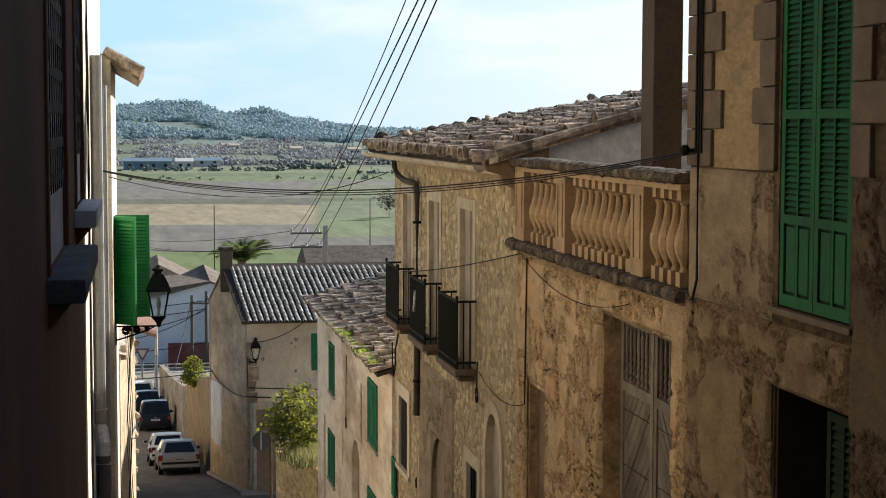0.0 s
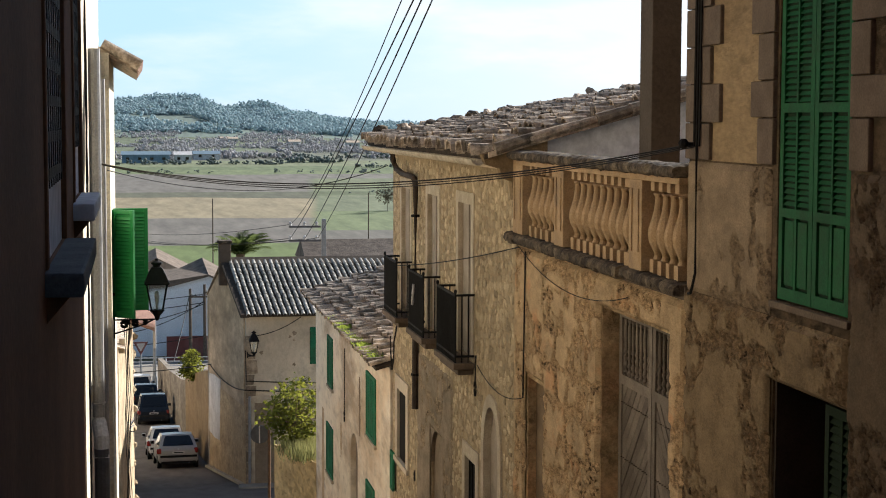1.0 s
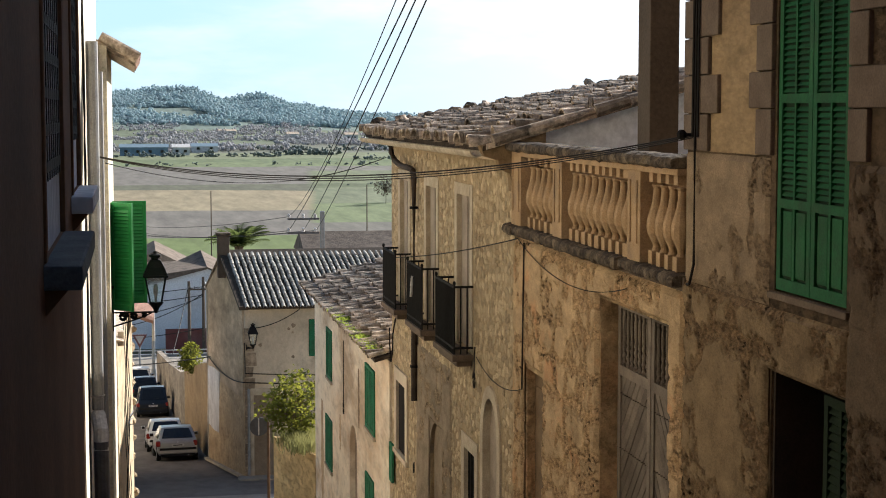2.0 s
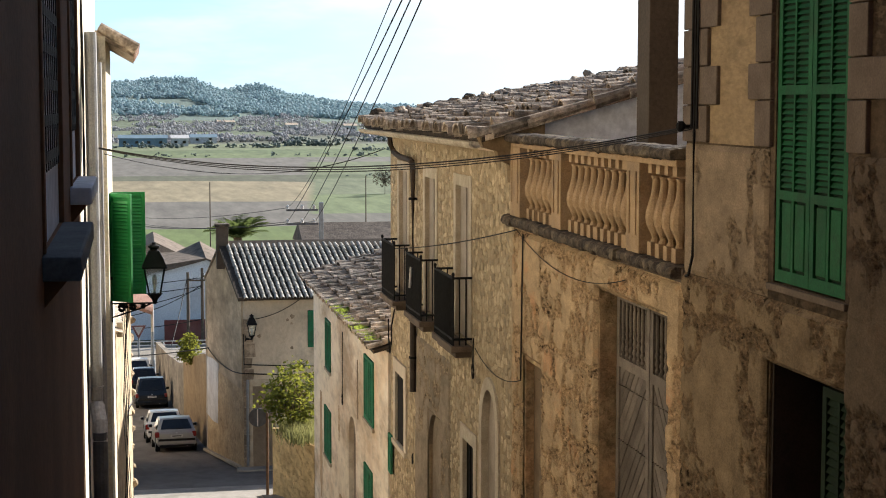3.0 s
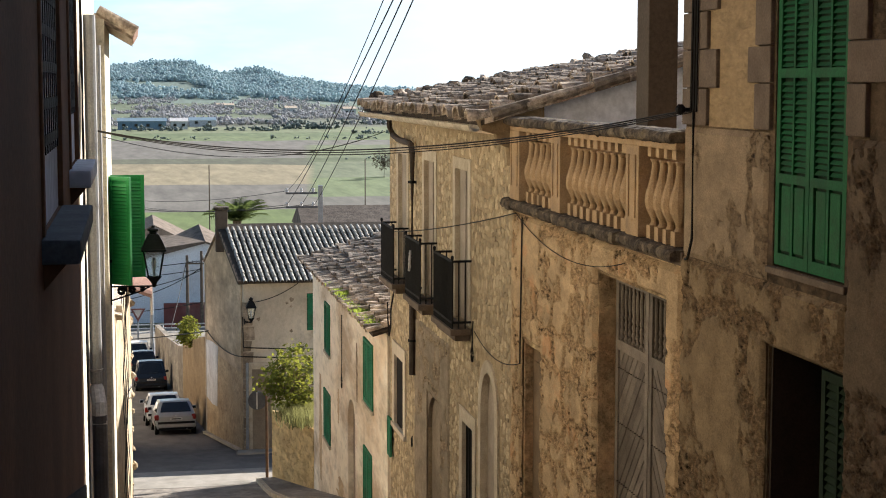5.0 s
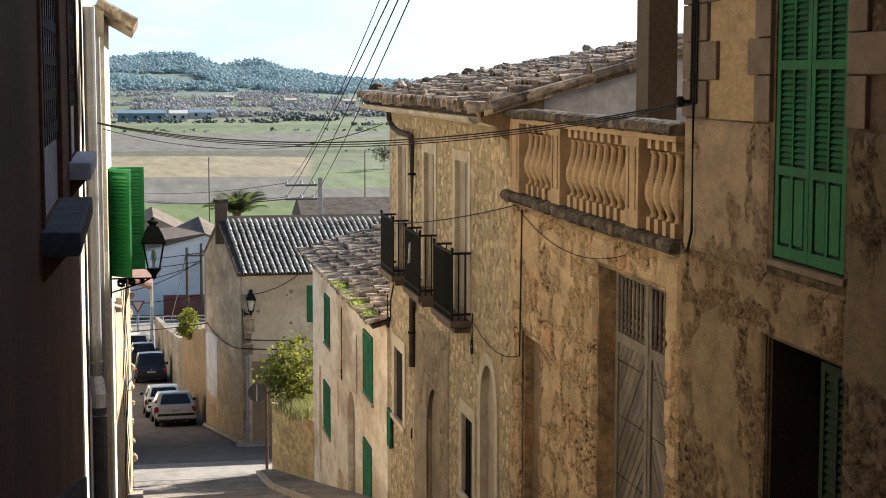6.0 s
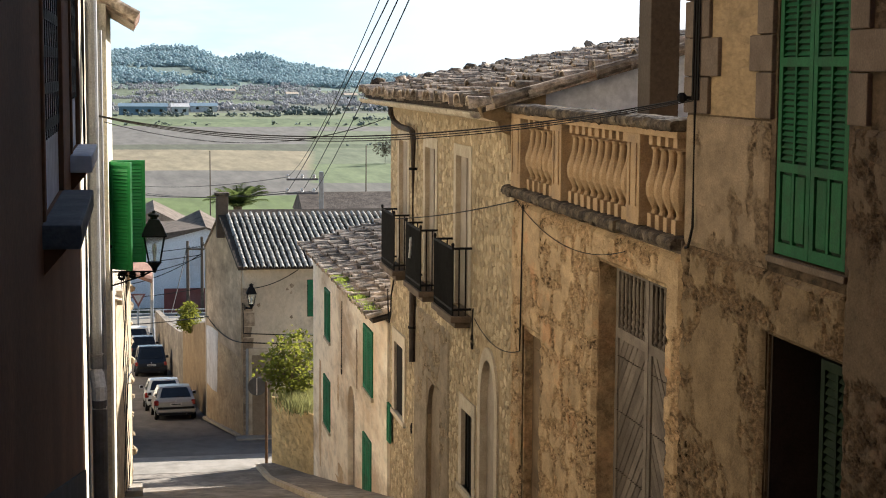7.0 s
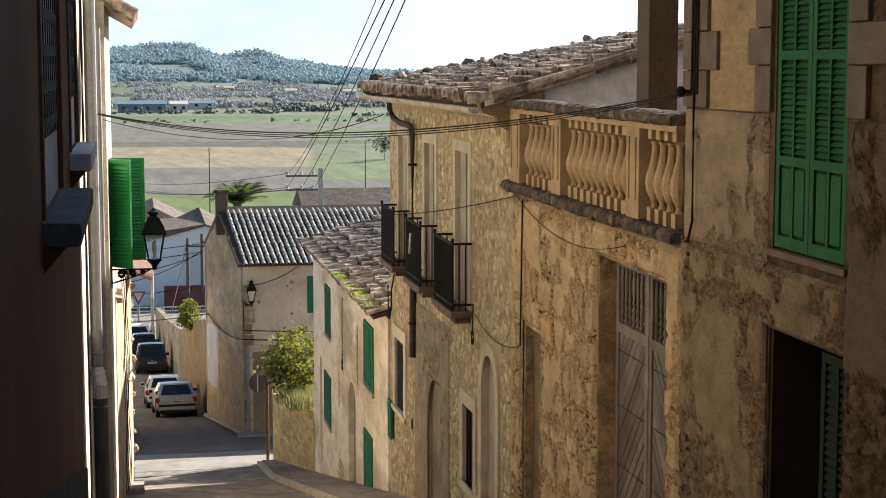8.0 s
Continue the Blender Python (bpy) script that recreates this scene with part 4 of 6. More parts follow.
tile_roof(hl_roof, (LX - 0.32, 42.1, -4.49), (0, -1, 0), lv, 13.0, 4.4, "tile", "tile_far", 300, (4.2, 36, -4), seed=7, rough=2.2, gap=0.25)

# garden wall and its end pier at the side street
gwall = solo("garden_wall", prism([(4.46, 41.92, -11.3), (3.76, 46.6, -12.2), (3.76, 46.6, -9.36), (4.46, 41.92, -8.95)], (0.4, 0, 0)), "gardenochre", "rough ochre garden wall with grass on top", "wall", kind="structure")
solo("garden_wall_return", box(4.12, 12.0, 46.25, 46.62, -12.3, -9.4), "gardenochre", "rough ochre garden wall along the side street", "wall", kind="structure")

# the house below the crossing
hc = thing("crossing_house", (6.5, 60, ground_z(60)), "two-storey pale plaster house with a grey tile roof at the crossing", "house")
CY, CR = 57.8, -0.105     # front, and how far its flank leans left per metre
cx0 = 3.68
EZ, RZ = -6.95, -5.35
def flank(y): return cx0 + (y - CY) * CR
part("front_wall", box(cx0, 13, CY, CY + 0.45, -14, EZ), "pale", hc)
part("flank_wall", prism([(flank(CY + 0.45), CY + 0.45, -14.2), (flank(CY + 0.45), CY + 0.45, EZ + 0.1), (flank(CY + 4.6), CY + 4.6, RZ - 0.05), (flank(CY + 9.2), CY + 9.2, EZ - 0.3), (flank(CY + 9.2), CY + 9.2, -15.5)], (0.45, 0, 0)), "flank", hc)
part("back_wall", box(flank(CY + 9.2), 13, CY + 8.8, CY + 9.2, -15.5, EZ - 0.3), "pale", hc)
part("end_wall", box(12.6, 13, CY + 0.45, CY + 8.8, -14, EZ - 0.2), "pale", hc)
cvec = Vector((CR, 4.9, RZ - EZ + 0.1))
hc_roof = part("roof", prism([(cx0 - 0.05, CY - 0.3, EZ - 0.05), (cx0 - 0.05 + CR * 4.9, CY + 4.6, RZ + 0.02), (13.2, CY + 4.6, RZ + 0.02), (13.2, CY - 0.3, EZ - 0.05)], (0, 0, 0.05)), "underroof", hc)
part("roof_back", prism([(cx0 - 0.05 + CR * 4.9, CY + 4.6, RZ + 0.02), (flank(CY + 9.5), CY + 9.5, EZ - 0.3), (13.2, CY + 9.5, EZ - 0.3), (13.2, CY + 4.6, RZ + 0.02)], (0, 0, 0.05)), "tile_far", hc)
tile_roof(hc_roof, (cx0 - 0.04, CY - 0.36, EZ + 0.03), (1, 0, 0), (CR * 4.0, 4.9, RZ - EZ + 0.07), 9.6, 5.0, "tilegrey", "tilegrey_far", 300, (4.5, CY, EZ), seed=9, rough=0.6, gap=0.215, shapes=SLIM_TILES)
chim = part("chimney", box(2.95, 3.4, 61.8, 62.3, -6.3, -4.72, None, 0.03), "stoneblock", hc, "squat stone chimney stump")
part("chimney_cap", box(2.90, 3.45, 61.75, 62.35, -4.715, -4.6, None, 0.03), "coping", chim)

# ---- left-hand houses ----
l1 = thing("brown_house", (-3, 4, ground_z(4)), "dark brown plastered house in shade with barred windows", "house")
L1X = -0.30
L1_HOLES = [(5.54, 6.92, -0.5, 1.15), (7.95, 8.95, -0.40, 0.9)]
# Top is out of view, raised to block sky light from the opposite front.
part("wall", wall_bm(L1X, L1X - 0.45, -14, 9.6, -5, 8.5, L1_HOLES), "leftwall", l1)
part("end_wall", box(-5, L1X - 0.45, 9.2, 9.6, -5, 8.5), "leftwall", l1)
part("roof", prism([(L1X + 0.3, -14, 8.5), (-3, -14, 9.7), (-6, -14, 8.5)], (0, 23.8, 0)), "tile_far", l1)

# Added strip: wall shade deepening downwards is put into its dark colour.
part("dado", prism([(L1X - 0.02, y, ground_z(y) + h) for y, h in ((-12, -0.4), (-12, 1.4), (0, 1.4), (9.015, 1.35), (9.015, -0.4), (0, -0.4))], (0.032, 0, 0)), "dado", l1, "added dark strip with grey streaks along the wall foot, shade in its colour")
# Added pale strip; the sunlit streak at this corner is put into colour.
part("corner_strip", box(L1X - 0.02, L1X + 0.006, 9.02, 9.596, -5, 8.5), "lime", l1, "added cream strip at the house corner, sunlight in its colour")
solo("wall_cable", path_tube([(L1X + 0.02, 9.35 + 0.03 * math.sin(2.3 * k), 2.5 - 0.4 * k) for k in range(14)], 0.008, 5), "cable", "black cable running down the cream corner strip", "cable", "wall cables")
l2 = thing("cream_street_house", (-3, 16, ground_z(16)), "sunlit cream plaster house with a tile eave", "house")
part("wall", wall_bm(-0.50, -0.9, 9.605, 22.5, -8, 2.9, []), "lime", l2)
part("roof", prism([(-0.15, 9.7, 2.85), (-3.5, 9.7, 3.9), (-7, 9.7, 2.85)], (0, 12.9, 0)), "tile_far", l2)
l3 = thing("shuttered_house", (-3, 25, ground_z(25)), "sunlit cream house with open green shutters and a tile eave", "house")
part("wall", wall_bm(-0.37, -0.8, 22.51, 27.2, -9, 0.86, [(23.6, 24.6, -2.9, -1.35)]), "lime", l3)
part("roof", prism([(0.0, 22.74, 0.60), (-3.5, 22.74, 2.62), (-7, 22.74, 0.60), (-7, 22.74, 0.68), (-3.5, 22.74, 2.72), (0.0, 22.74, 0.66)], (0, 4.57, 0)), "tile_far", l3)
part("gable", prism([(-0.40, 22.76, 0.84), (-3.5, 22.76, 2.60), (-6.6, 22.76, 0.84)], (0, 0.3, 0)), "lime", l3)
part("rear_wall", wall_bm(-0.62, -0.9, 27.21, 33.0, -10.5, -2.0, []), "cream", l3)
l4 = thing("corner_stone_house", (-3, 37, ground_z(37)), "low house with a sunlit rough stone front at the corner", "house")
part("wall", prism([(-0.43, 33.0, -12), (-0.17, 41.4, -12), (-0.17, 41.4, -4.6), (-0.43, 33.0, -4.6)], (-0.5, 0, 0)), "sunstone", l4)
part("roof", prism([(-0.30, 33.02, -4.6), (-3.4, 33.02, -3.6), (-7, 33.02, -4.6)], (0, 8.4, 0)), "tile_far", l4)
part("end_wall", box(-7, -0.68, 41.0, 41.4, -12, -4.6), "sunstone", l4)
for k in range(15):
    part("corner_stone", rough_lump((-0.25 + 0.03 * math.sin(2.1 * k), 41.25, -11.4 + 0.46 * k), 0.145 + 0.025 * math.sin(1.7 * k), 40 + k), "sunstone", l4)

# far left: low houses, white barn and red wall past the lower crossing
barn = thing("white_barn", (5, 148, ground_z(148)), "long white farm building with brown tile roofs below the village", "house")
part("wall", prism([(-14, 143, -21.2), (-14, 143, -16.55), (0.2, 143, -15.15), (5.9, 143, -13.75), (7.2, 143, -14.3), (12, 143, -16.0), (12, 143, -21.2)], (0, 0.4, 0)), "whitecool", barn)
part("roof", prism([(-14, 142.7, -16.6), (0.2, 142.7, -15.2), (5.9, 142.7, -13.75), (5.7, 152, -13.05), (3.6, 152, -14.0), (-14, 152, -14.6)], (0, 0, 0.18)), "roofbrown", barn)
part("roof", prism([(5.9, 142.7, -13.72), (7.3, 142.7, -14.3), (7.3, 152, -13.9), (5.7, 152, -13.0)], (0, 0, 0.16)), "roofbrown", barn)
part("back_wall", box(-14, 12, 151.4, 151.8, -21.2, -14.7), "whitecool", barn)
solo("red_wall", box(2.2, 14, 138.6, 139.0, -21, -18.4), "redwall", "faded red boundary wall across the lower road", "wall", kind="structure")

# ---- balustrade ----
bal = thing("balustrade", (4.45, 16, -1.4), "ochre stone balustrade with swelling balusters under lichen-dark coping", "balustrade")
def rough_bar(x0, x1, y0, y1, z0, z1, seed, amp=0.010, step=0.04):
    """A weathered stone bar along the street: rounded, chipped and lumpy."""
    bm = bmesh.new()
    n, rings = 18, []
    cx, cz, rx, rz = (x0 + x1) / 2, (z0 + z1) / 2, (x1 - x0) / 2, (z1 - z0) / 2
    m = max(2, int((y1 - y0) / step))
    for i in range(m + 1):
        y, ring = y0 + (y1 - y0) * i / m, []
        for k in range(n):
            a = 2 * math.pi * k / n
            c, t = math.cos(a), math.sin(a)
            q = (abs(c) ** 3.6 + abs(t) ** 3.6) ** (-1 / 3.6)
            v = Vector((cx + rx * q * c, y, cz + rz * q * t))
            d = amp * (1.5 * noise.fractal(v * 9 + Vector((seed, 0, 0)), 0.6, 2.1, 4) - (0.8 if i in (0, m) else 0))
            ring.append(bm.verts.new(v + Vector((c, 0, t)) * d))
        rings.append(ring)
    for p, q in zip(rings, rings[1:]):
        for k in range(n):
            bm.faces.new((p[k], p[(k + 1) % n], q[(k + 1) % n], q[k]))
    bm.faces.new(rings[0][::-1])
    bm.faces.new(rings[-1])
    return bm


for k, (a, b) in enumerate(((13.06, 14.60), (14.615, 18.35), (18.365, 19.32))):
    part("coping", rough_bar(4.355, 4.69, a, b, -0.495, -0.38, k), "coping", bal, "lichen-blackened stone coping")
part("rail", box(4.43, 4.64, 13.06, 19.2, -0.548, -0.488, None, 0.012), "balustrade", bal)
for k, (a, b) in enumerate(((13.04, 14.66), (14.68, 17.55), (17.57, 19.0), (19.01, 19.46))):
    part("ledge", rough_bar(4.375 - 0.012 * (k % 2), 4.60, a, b, -1.485 - 0.01 * (k % 2), -1.368, 7 + k, 0.012), "coping", bal, "dark rounded stone ledge, chipped and lichen-grown")
for a, b in ((14.08, 14.46), (16.84, 17.22), (18.72, 19.2)):
    bm = box(4.43, 4.64, a, b, -1.366, -0.545, None, 0.008)
    for y in (a + 0.07, b - 0.11):
        box(4.418, 4.432, y, y + 0.04, -1.2, -0.63, bm, 0.005)
    part("pier", bm, "balustrade", bal, "square pier with fluted face")
BAL = [(0.055, 0.0), (0.055, 0.11), (0.048, 0.125), (0.034, 0.155), (0.036, 0.18), (0.058, 0.225), (0.085, 0.28), (0.096, 0.34), (0.090, 0.40), (0.068, 0.47), (0.046, 0.55), (0.035, 0.63), (0.034, 0.68), (0.050, 0.71), (0.056, 0.73), (0.055, 0.82)]
def baluster_mesh():
    bm = lathe((0, 0, 0), BAL[2:-2], 12)
    box(-0.06, 0.06, -0.06, 0.06, 0, 0.125, bm)
    box(-0.058, 0.058, -0.058, 0.058, 0.735, 0.825, bm)
    return bm
first = None
for lo, hi, n in ((13.12, 14.02, 4), (14.56, 16.74, 9), (17.32, 18.62, 5)):
    for k in range(n):
        y = lo + (hi - lo) * (k + 0.5) / n
        if first is None:
            first = mesh_ob("baluster", baluster_mesh(), "balustrade")
            ob = first
        else:
            ob = new("baluster", first.data)
        adopt(ob, bal)
        ob.matrix_basis = pose(4.535, y, -1.368, 0, 0, random.uniform(-5, 5))

# ---- gate and doors ----
gate = part("gate", box(4.75, 4.79, 13.42, 15.60, -5.2, -1.86), "darkness", ht, "weathered grey wooden double gate with diagonal boards and turned iron bars")
GX = 4.71
for a, b, sgn in ((13.44, 14.505, -1), (14.53, 15.58, 1)):
    bm = wall_bm(GX - 0.02, GX + 0.03, a, b, -5.15, -1.88, [(a + 0.09, b - 0.09, -5.0, -2.62), (a + 0.09, b - 0.09, -2.52, -1.95)])
    leaf = part("gate_leaf", bm, "woodgrey", ht)
    # diagonal boards clipped to the panel
    lo, hi, zb, zt = a + 0.09, b - 0.09, -5.0, -2.62
    step = 0.17
    c = zb - (hi - lo) * 1.2
    while c < zt + 0.2:
        pts = []
        for e in (0.008, step - 0.008):
            for y in (lo, hi):
                s = (y - lo) if sgn < 0 else (hi - y)
                pts.append((y, c + e + s * 1.15))
        poly = [pts[0], pts[1], pts[3], pts[2]]
        for lim, keep in ((zb, 1), (zt, -1)):
            out = []
            for i in range(len(poly)):
                p, q = poly[i - 1], poly[i]
                ip, iq = (p[1] - lim) * keep >= 0, (q[1] - lim) * keep >= 0
                if ip != iq:
                    u = (lim - p[1]) / (q[1] - p[1])
                    out.append((p[0] + u * (q[0] - p[0]), lim))
                if iq:
                    out.append(q)
            poly = out
            if len(poly) < 3:
                break
        if len(poly) >= 3:
            part("board", prism([(GX - 0.004 + random.uniform(-0.003, 0.003), y, z) for y, z in poly], (0.02, 0, 0)), "woodgrey", leaf)
        c += step
    bm = bmesh.new()
    for z in (-4.55, -3.95, -3.35, -2.8):
        for k in range(int((b - a) / 0.07)):
            tube((GX - 0.004, a + 0.05 + 0.07 * k, z), (GX - 0.024, a + 0.05 + 0.07 * k, z), 0.006, 0.003, 6, bm)
    part("nail_heads", bm, "rust", leaf, "rows of iron nail heads", kind="stuff")
    n = int((b - a - 0.18) / 0.115)
    for k in range(n):
        y = a + 0.09 + (b - a - 0.18) * (k + 0.5) / n
        part("bar", lathe((GX + 0.005, y, -2.52), [(0.016, 0), (0.03, 0.03), (0.014, 0.06), (0.028, 0.10), (0.015, 0.14), (0.026, 0.18), (0.014, 0.215), (0.024, 0.25), (0.016, 0.28), (0.022, 0.36), (0.022, 0.48), (0.016, 0.52), (0.024, 0.55), (0.016, 0.575)], 8), "woodgrey", leaf)
nd = part("door", box(WX + 0.12, WX + 0.17, 17.9, 18.72, -6.2, -3.05), "doorbrown", ht, "plain brown wooden door in a recess")
for z0, z1 in ((-5.9, -4.9), (-4.75, -3.25)):
    part("door_panel", box(WX + 0.108, WX + 0.122, 18.02, 18.6, z0, z1, None, 0.005), "doorbrown", nd)

def slot(edges, v):
    k = 0
    while k < len(edges) - 2 and edges[k + 1] <= v:
        k += 1
    return k


def masonry_skin(wall, x, y0, y1, z0, z1, holes, material, deep=0.05, step=0.022, seed=1, crumbled=0.35, coat=0.16, label=""):
    """The worn face of an old wall: blocks in uneven courses with crumbled joints, some blocks rotted right through, and plaster left over others."""
    rnd = random.Random(seed)
    rows, z = [z0 - 0.3], z0 - 0.3
    while z < z1 + 0.3:
        z += rnd.uniform(0.27, 0.46)
        rows.append(z)
    cols = []
    for _ in rows:
        y, c = y0 - rnd.uniform(0.3, 0.9), []
        while y < y1 + 1.2:
            c.append((y, rnd.random()))
            y += rnd.uniform(0.36, 0.95)
        cols.append(c)
    starts = [[q[0] for q in c] for c in cols]
    ny, nz = int((y1 - y0) / step), int((z1 - z0) / step)
    V, S, Fc = [], [], []
    for i in range(ny + 1):
        y = y0 + (y1 - y0) * i / ny
        for j in range(nz + 1):
            z = z0 + (z1 - z0) * j / nz
            edge = min([y - y0, y1 - y, z - z0, z1 - z] + [max(a - y, y - b, c - z, z - d) for a, b, c, d in holes])
            p = Vector((seed * 3.3, y, z))
            wy, wz = y + 0.10 * noise.noise(p * 2.3), z + 0.09 * noise.noise(p * 2.1 + Vector((4, 0, 0)))
            r = slot(rows, wz)
            k = slot(starts[r], wy)
            rot = cols[r][k][1]
            gap = min(wy - starts[r][k], starts[r][k + 1] - wy, wz - rows[r], rows[r + 1] - wz)
            ragged = noise.fractal(p * 9.0, 0.5, 2.3, 4)
            sound = (gap - 0.004 - 0.065 * rot - 0.085 * ragged) / 0.05
            if rot < crumbled:
                sound = min(sound, 0.5 - 2.5 * ragged - 1.1 * noise.noise(p * 2.7))
            sound = max(sound, (noise.fractal(p * 0.85, 0.8, 2.1, 4) - coat) / 0.05)
            sound = max(0.0, min(1.0, sound))
            rough = noise.fractal(p * 12.0, 0.55, 2.3, 3)
            h = deep * (0.42 + 0.42 * sound + 0.40 * rough * (1.12 - sound) + 0.12 * (rot - 0.5))
            V.append((x - 0.004 - max(0.0, h) * max(0.0, min(1.0, edge / 0.04)), y, z))
            S.append(sound)
    for i in range(ny):
        for j in range(nz):
            y, z = y0 + (y1 - y0) * (i + 0.5) / ny, z0 + (z1 - z0) * (j + 0.5) / nz
            if not any(a - 0.01 < y < b + 0.01 and c - 0.01 < z < d + 0.01 for a, b, c, d in holes):
                k = i * (nz + 1) + j
                Fc.append((k, k + 1, k + nz + 2, k + nz + 1))
    me = bpy.data.meshes.new("plaster_coat")
    me.from_pydata(V, [], Fc)
    me.materials.append(M[material])
    me.attributes.new("sound", "FLOAT", "POINT").data.foreach_set("value", S)
    return tagged(adopt(new("plaster_coat", me), wall), label)


# Tan and umber hold the shade that deepens towards the near end.
LATER.append(lambda: masonry_skin(hq_wall, WX, 9.80, 12.985, -4.5, -1.42, [(9.76, 11.118, -4.5, -1.88)], "coat_tan", 0.055, seed=2, crumbled=0.42, coat=0.34, label="crumbling plaster over old blocks, darkened to tan for shade"))
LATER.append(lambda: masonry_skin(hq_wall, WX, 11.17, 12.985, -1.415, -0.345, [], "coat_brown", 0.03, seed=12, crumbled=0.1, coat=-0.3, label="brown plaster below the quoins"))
LATER.append(lambda: masonry_skin(hq_wall, WX, 8.2, 9.79, -4.5, -0.345, [(9.76, 9.8, -1.42, 0)], "coat_umber", 0.05, seed=3, crumbled=0.45, coat=0.1, label="crumbling plaster over old blocks, darkened to umber for shade"))
LATER.append(lambda: masonry_skin(ht_wall, WX + 0.02, 13.02, 19.28, -6.4, -1.54, [(13.40, 15.62, -6.4, -1.84), (17.86, 18.76, -6.4, -3.0)], "coat_ochre", 0.06, seed=5, crumbled=0.45, coat=0.27, label="crumbling ochre plaster over old blocks"))
# ---- rubble house details ----
doorA = part("arched_door", box(WX + 0.07, WX + 0.12, 20.16, 21.04, -7.4, -3.75), "panel", hr, "grey-brown door under a pale stone arch")
part("arch_fill", arch_fill(WX + 0.004, WX + 0.3, 20.16, 21.04, -4.3, -3.75), "trim", doorA)
part("arch_frame", arch_trim(WX, 0.03, 20.166, 21.034, -7.4, -4.3, -3.75, 0.17), "trim", doorA, "pale dressed stone arch")
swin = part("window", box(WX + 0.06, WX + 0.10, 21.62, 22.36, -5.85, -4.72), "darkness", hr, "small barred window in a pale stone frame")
surround(swin, WX, 21.62, 22.36, -5.85, -4.72, 0.19, 0.02, "trim")
for y in (21.78, 21.98, 22.18):
    part("bar", tube((WX + 0.02, y, -5.85), (WX + 0.02, y, -4.72), 0.012, n=6), "iron", swin)
doorB = part("arched_recess", box(WX + 0.05, WX + 0.10, 24.05, 25.1, -8.2, -4.83), "stuccogrey", hr, "plastered archway")
part("arch_fill", arch_fill(WX - 0.014, WX + 0.3, 24.05, 25.1, -5.4, -4.83), "stuccogrey", doorB)
LATER.append(lambda: masonry_skin(hr_wall, WX, 23.3, 26.3, -9.0, -3.8, [(24.04, 25.11, -8.95, -4.82)], "coat_grey", 0.034, seed=21, crumbled=0.2, coat=-0.1, label="grey-brown render worn off round the archway"))
dwin = part("window", box(WX + 0.015, WX + 0.09, 27.45, 28.4, -6.0, -4.75), "darkness", hr, "open dark window in a pale frame")
surround(dwin, WX, 27.45, 28.4, -6.0, -4.75, 0.22, 0.035, "pale")
louvre_leaf(hr, 28.62, 28.95, -6.68, -5.98, WX - 0.04, "greenold")

def balcony(a, b, label):
    """Shallow iron balcony: slab, rails, a bar every 11 cm, posts at the corners."""
    y0, y1, x0 = a - 0.22, b + 0.22, WX - 0.27
    t = thing("balcony", (WX, (a + b) / 2, -3.4), label, "balcony", "balconies of the stone house")
    part("slab", box(x0 - 0.04, WX - 0.02, y0 - 0.06, y1 + 0.06, -3.42, -3.335, None, 0.012), "stoneblock", t)
    part("slab_moulding", box(x0 + 0.03, WX - 0.02, y0, y1, -3.50, -3.422, None, 0.012), "stoneblock", t)
    for z in (-3.26, -2.42):
        bm = bmesh.new()
        box(x0 - 0.012, x0 + 0.018, y0, y1, z, z + 0.03, bm)
        box(x0 + 0.0181, WX - 0.005, y0, y0 + 0.025, z, z + 0.03, bm)
        box(x0 + 0.0181, WX - 0.005, y1 - 0.025, y1, z, z + 0.03, bm)
        part("rail", bm, "iron", t)
    n = int((y1 - y0) / 0.08)
    for k in range(n + 1):
        y = y0 + 0.012 + (y1 - y0 - 0.024) * k / n
        part("bar", tube((x0, y, -3.33), (x0, y, -2.40), 0.015, n=6), "iron", t)
    for y in (y0 + 0.012, y1 - 0.012):
        for x in (x0 + 0.09, x0 + 0.18):
            part("bar", tube((x, y, -3.33), (x, y, -2.40), 0.010, n=6), "iron", t)
        part("finial", lathe((x0, y, -2.40), [(0.012, 0), (0.02, 0.03), (0.024, 0.05), (0.014, 0.075)], 8), "iron", t)
    return t
for k, (a, b) in enumerate(BD):
    balcony(a, b, "black iron balcony on stone slab, cloth on its bars" if k == 1 else "black iron balcony on a stone slab, empty")
cloth = bmesh.new()
for k in range(6):
    tube((WX - 0.30, 25.05 + 0.012 * k, -2.58 - 0.05 * k), (WX - 0.305, 25.06 + 0.018 * k, -2.63 - 0.055 * k), 0.018 + 0.004 * (k % 3), 0.022, 6, cloth)
solo("cloth_strip", cloth, "white", "small knotted white cloth tied to balcony bars", "cloth")

rubble(hr_wall, WX, 19.35, 29.0, -9.2, -0.66, [(a - 0.17, b + 0.17, c - 0.1, d + 0.18) for a, b, c, d in HR_HOLES] + [(23.75, 25.9, -9.2, -4.3)], 300, (21, -2.5), size=0.115, depth=(0.003, 0.016), turn=35)

# eave: a row of tile ends under the cornice, drainpipe and gutter hook
pipe = thing("drainpipe", (WX - 0.05, 26.2, -0.6), "rusty brown drainpipe bent round to run down the stone front", "pipe")
part("pipe_upper", path_tube([(WX - 0.22, 27.75, -0.5), (WX - 0.2, 27.8, -0.72), (WX - 0.15, 27.75, -0.86), (WX - 0.12, 27.3, -0.93), (WX - 0.1, 26.4, -0.95), (WX - 0.09, 26.22, -0.98), (WX - 0.08, 26.18, -1.1), (WX - 0.08, 26.18, -3.2)], 0.05, 8), "rust", pipe)
part("pipe_lower", tube((WX - 0.07, 26.2, -3.2), (WX - 0.08, 26.2, -4.75), 0.055, n=8), "rust", pipe)
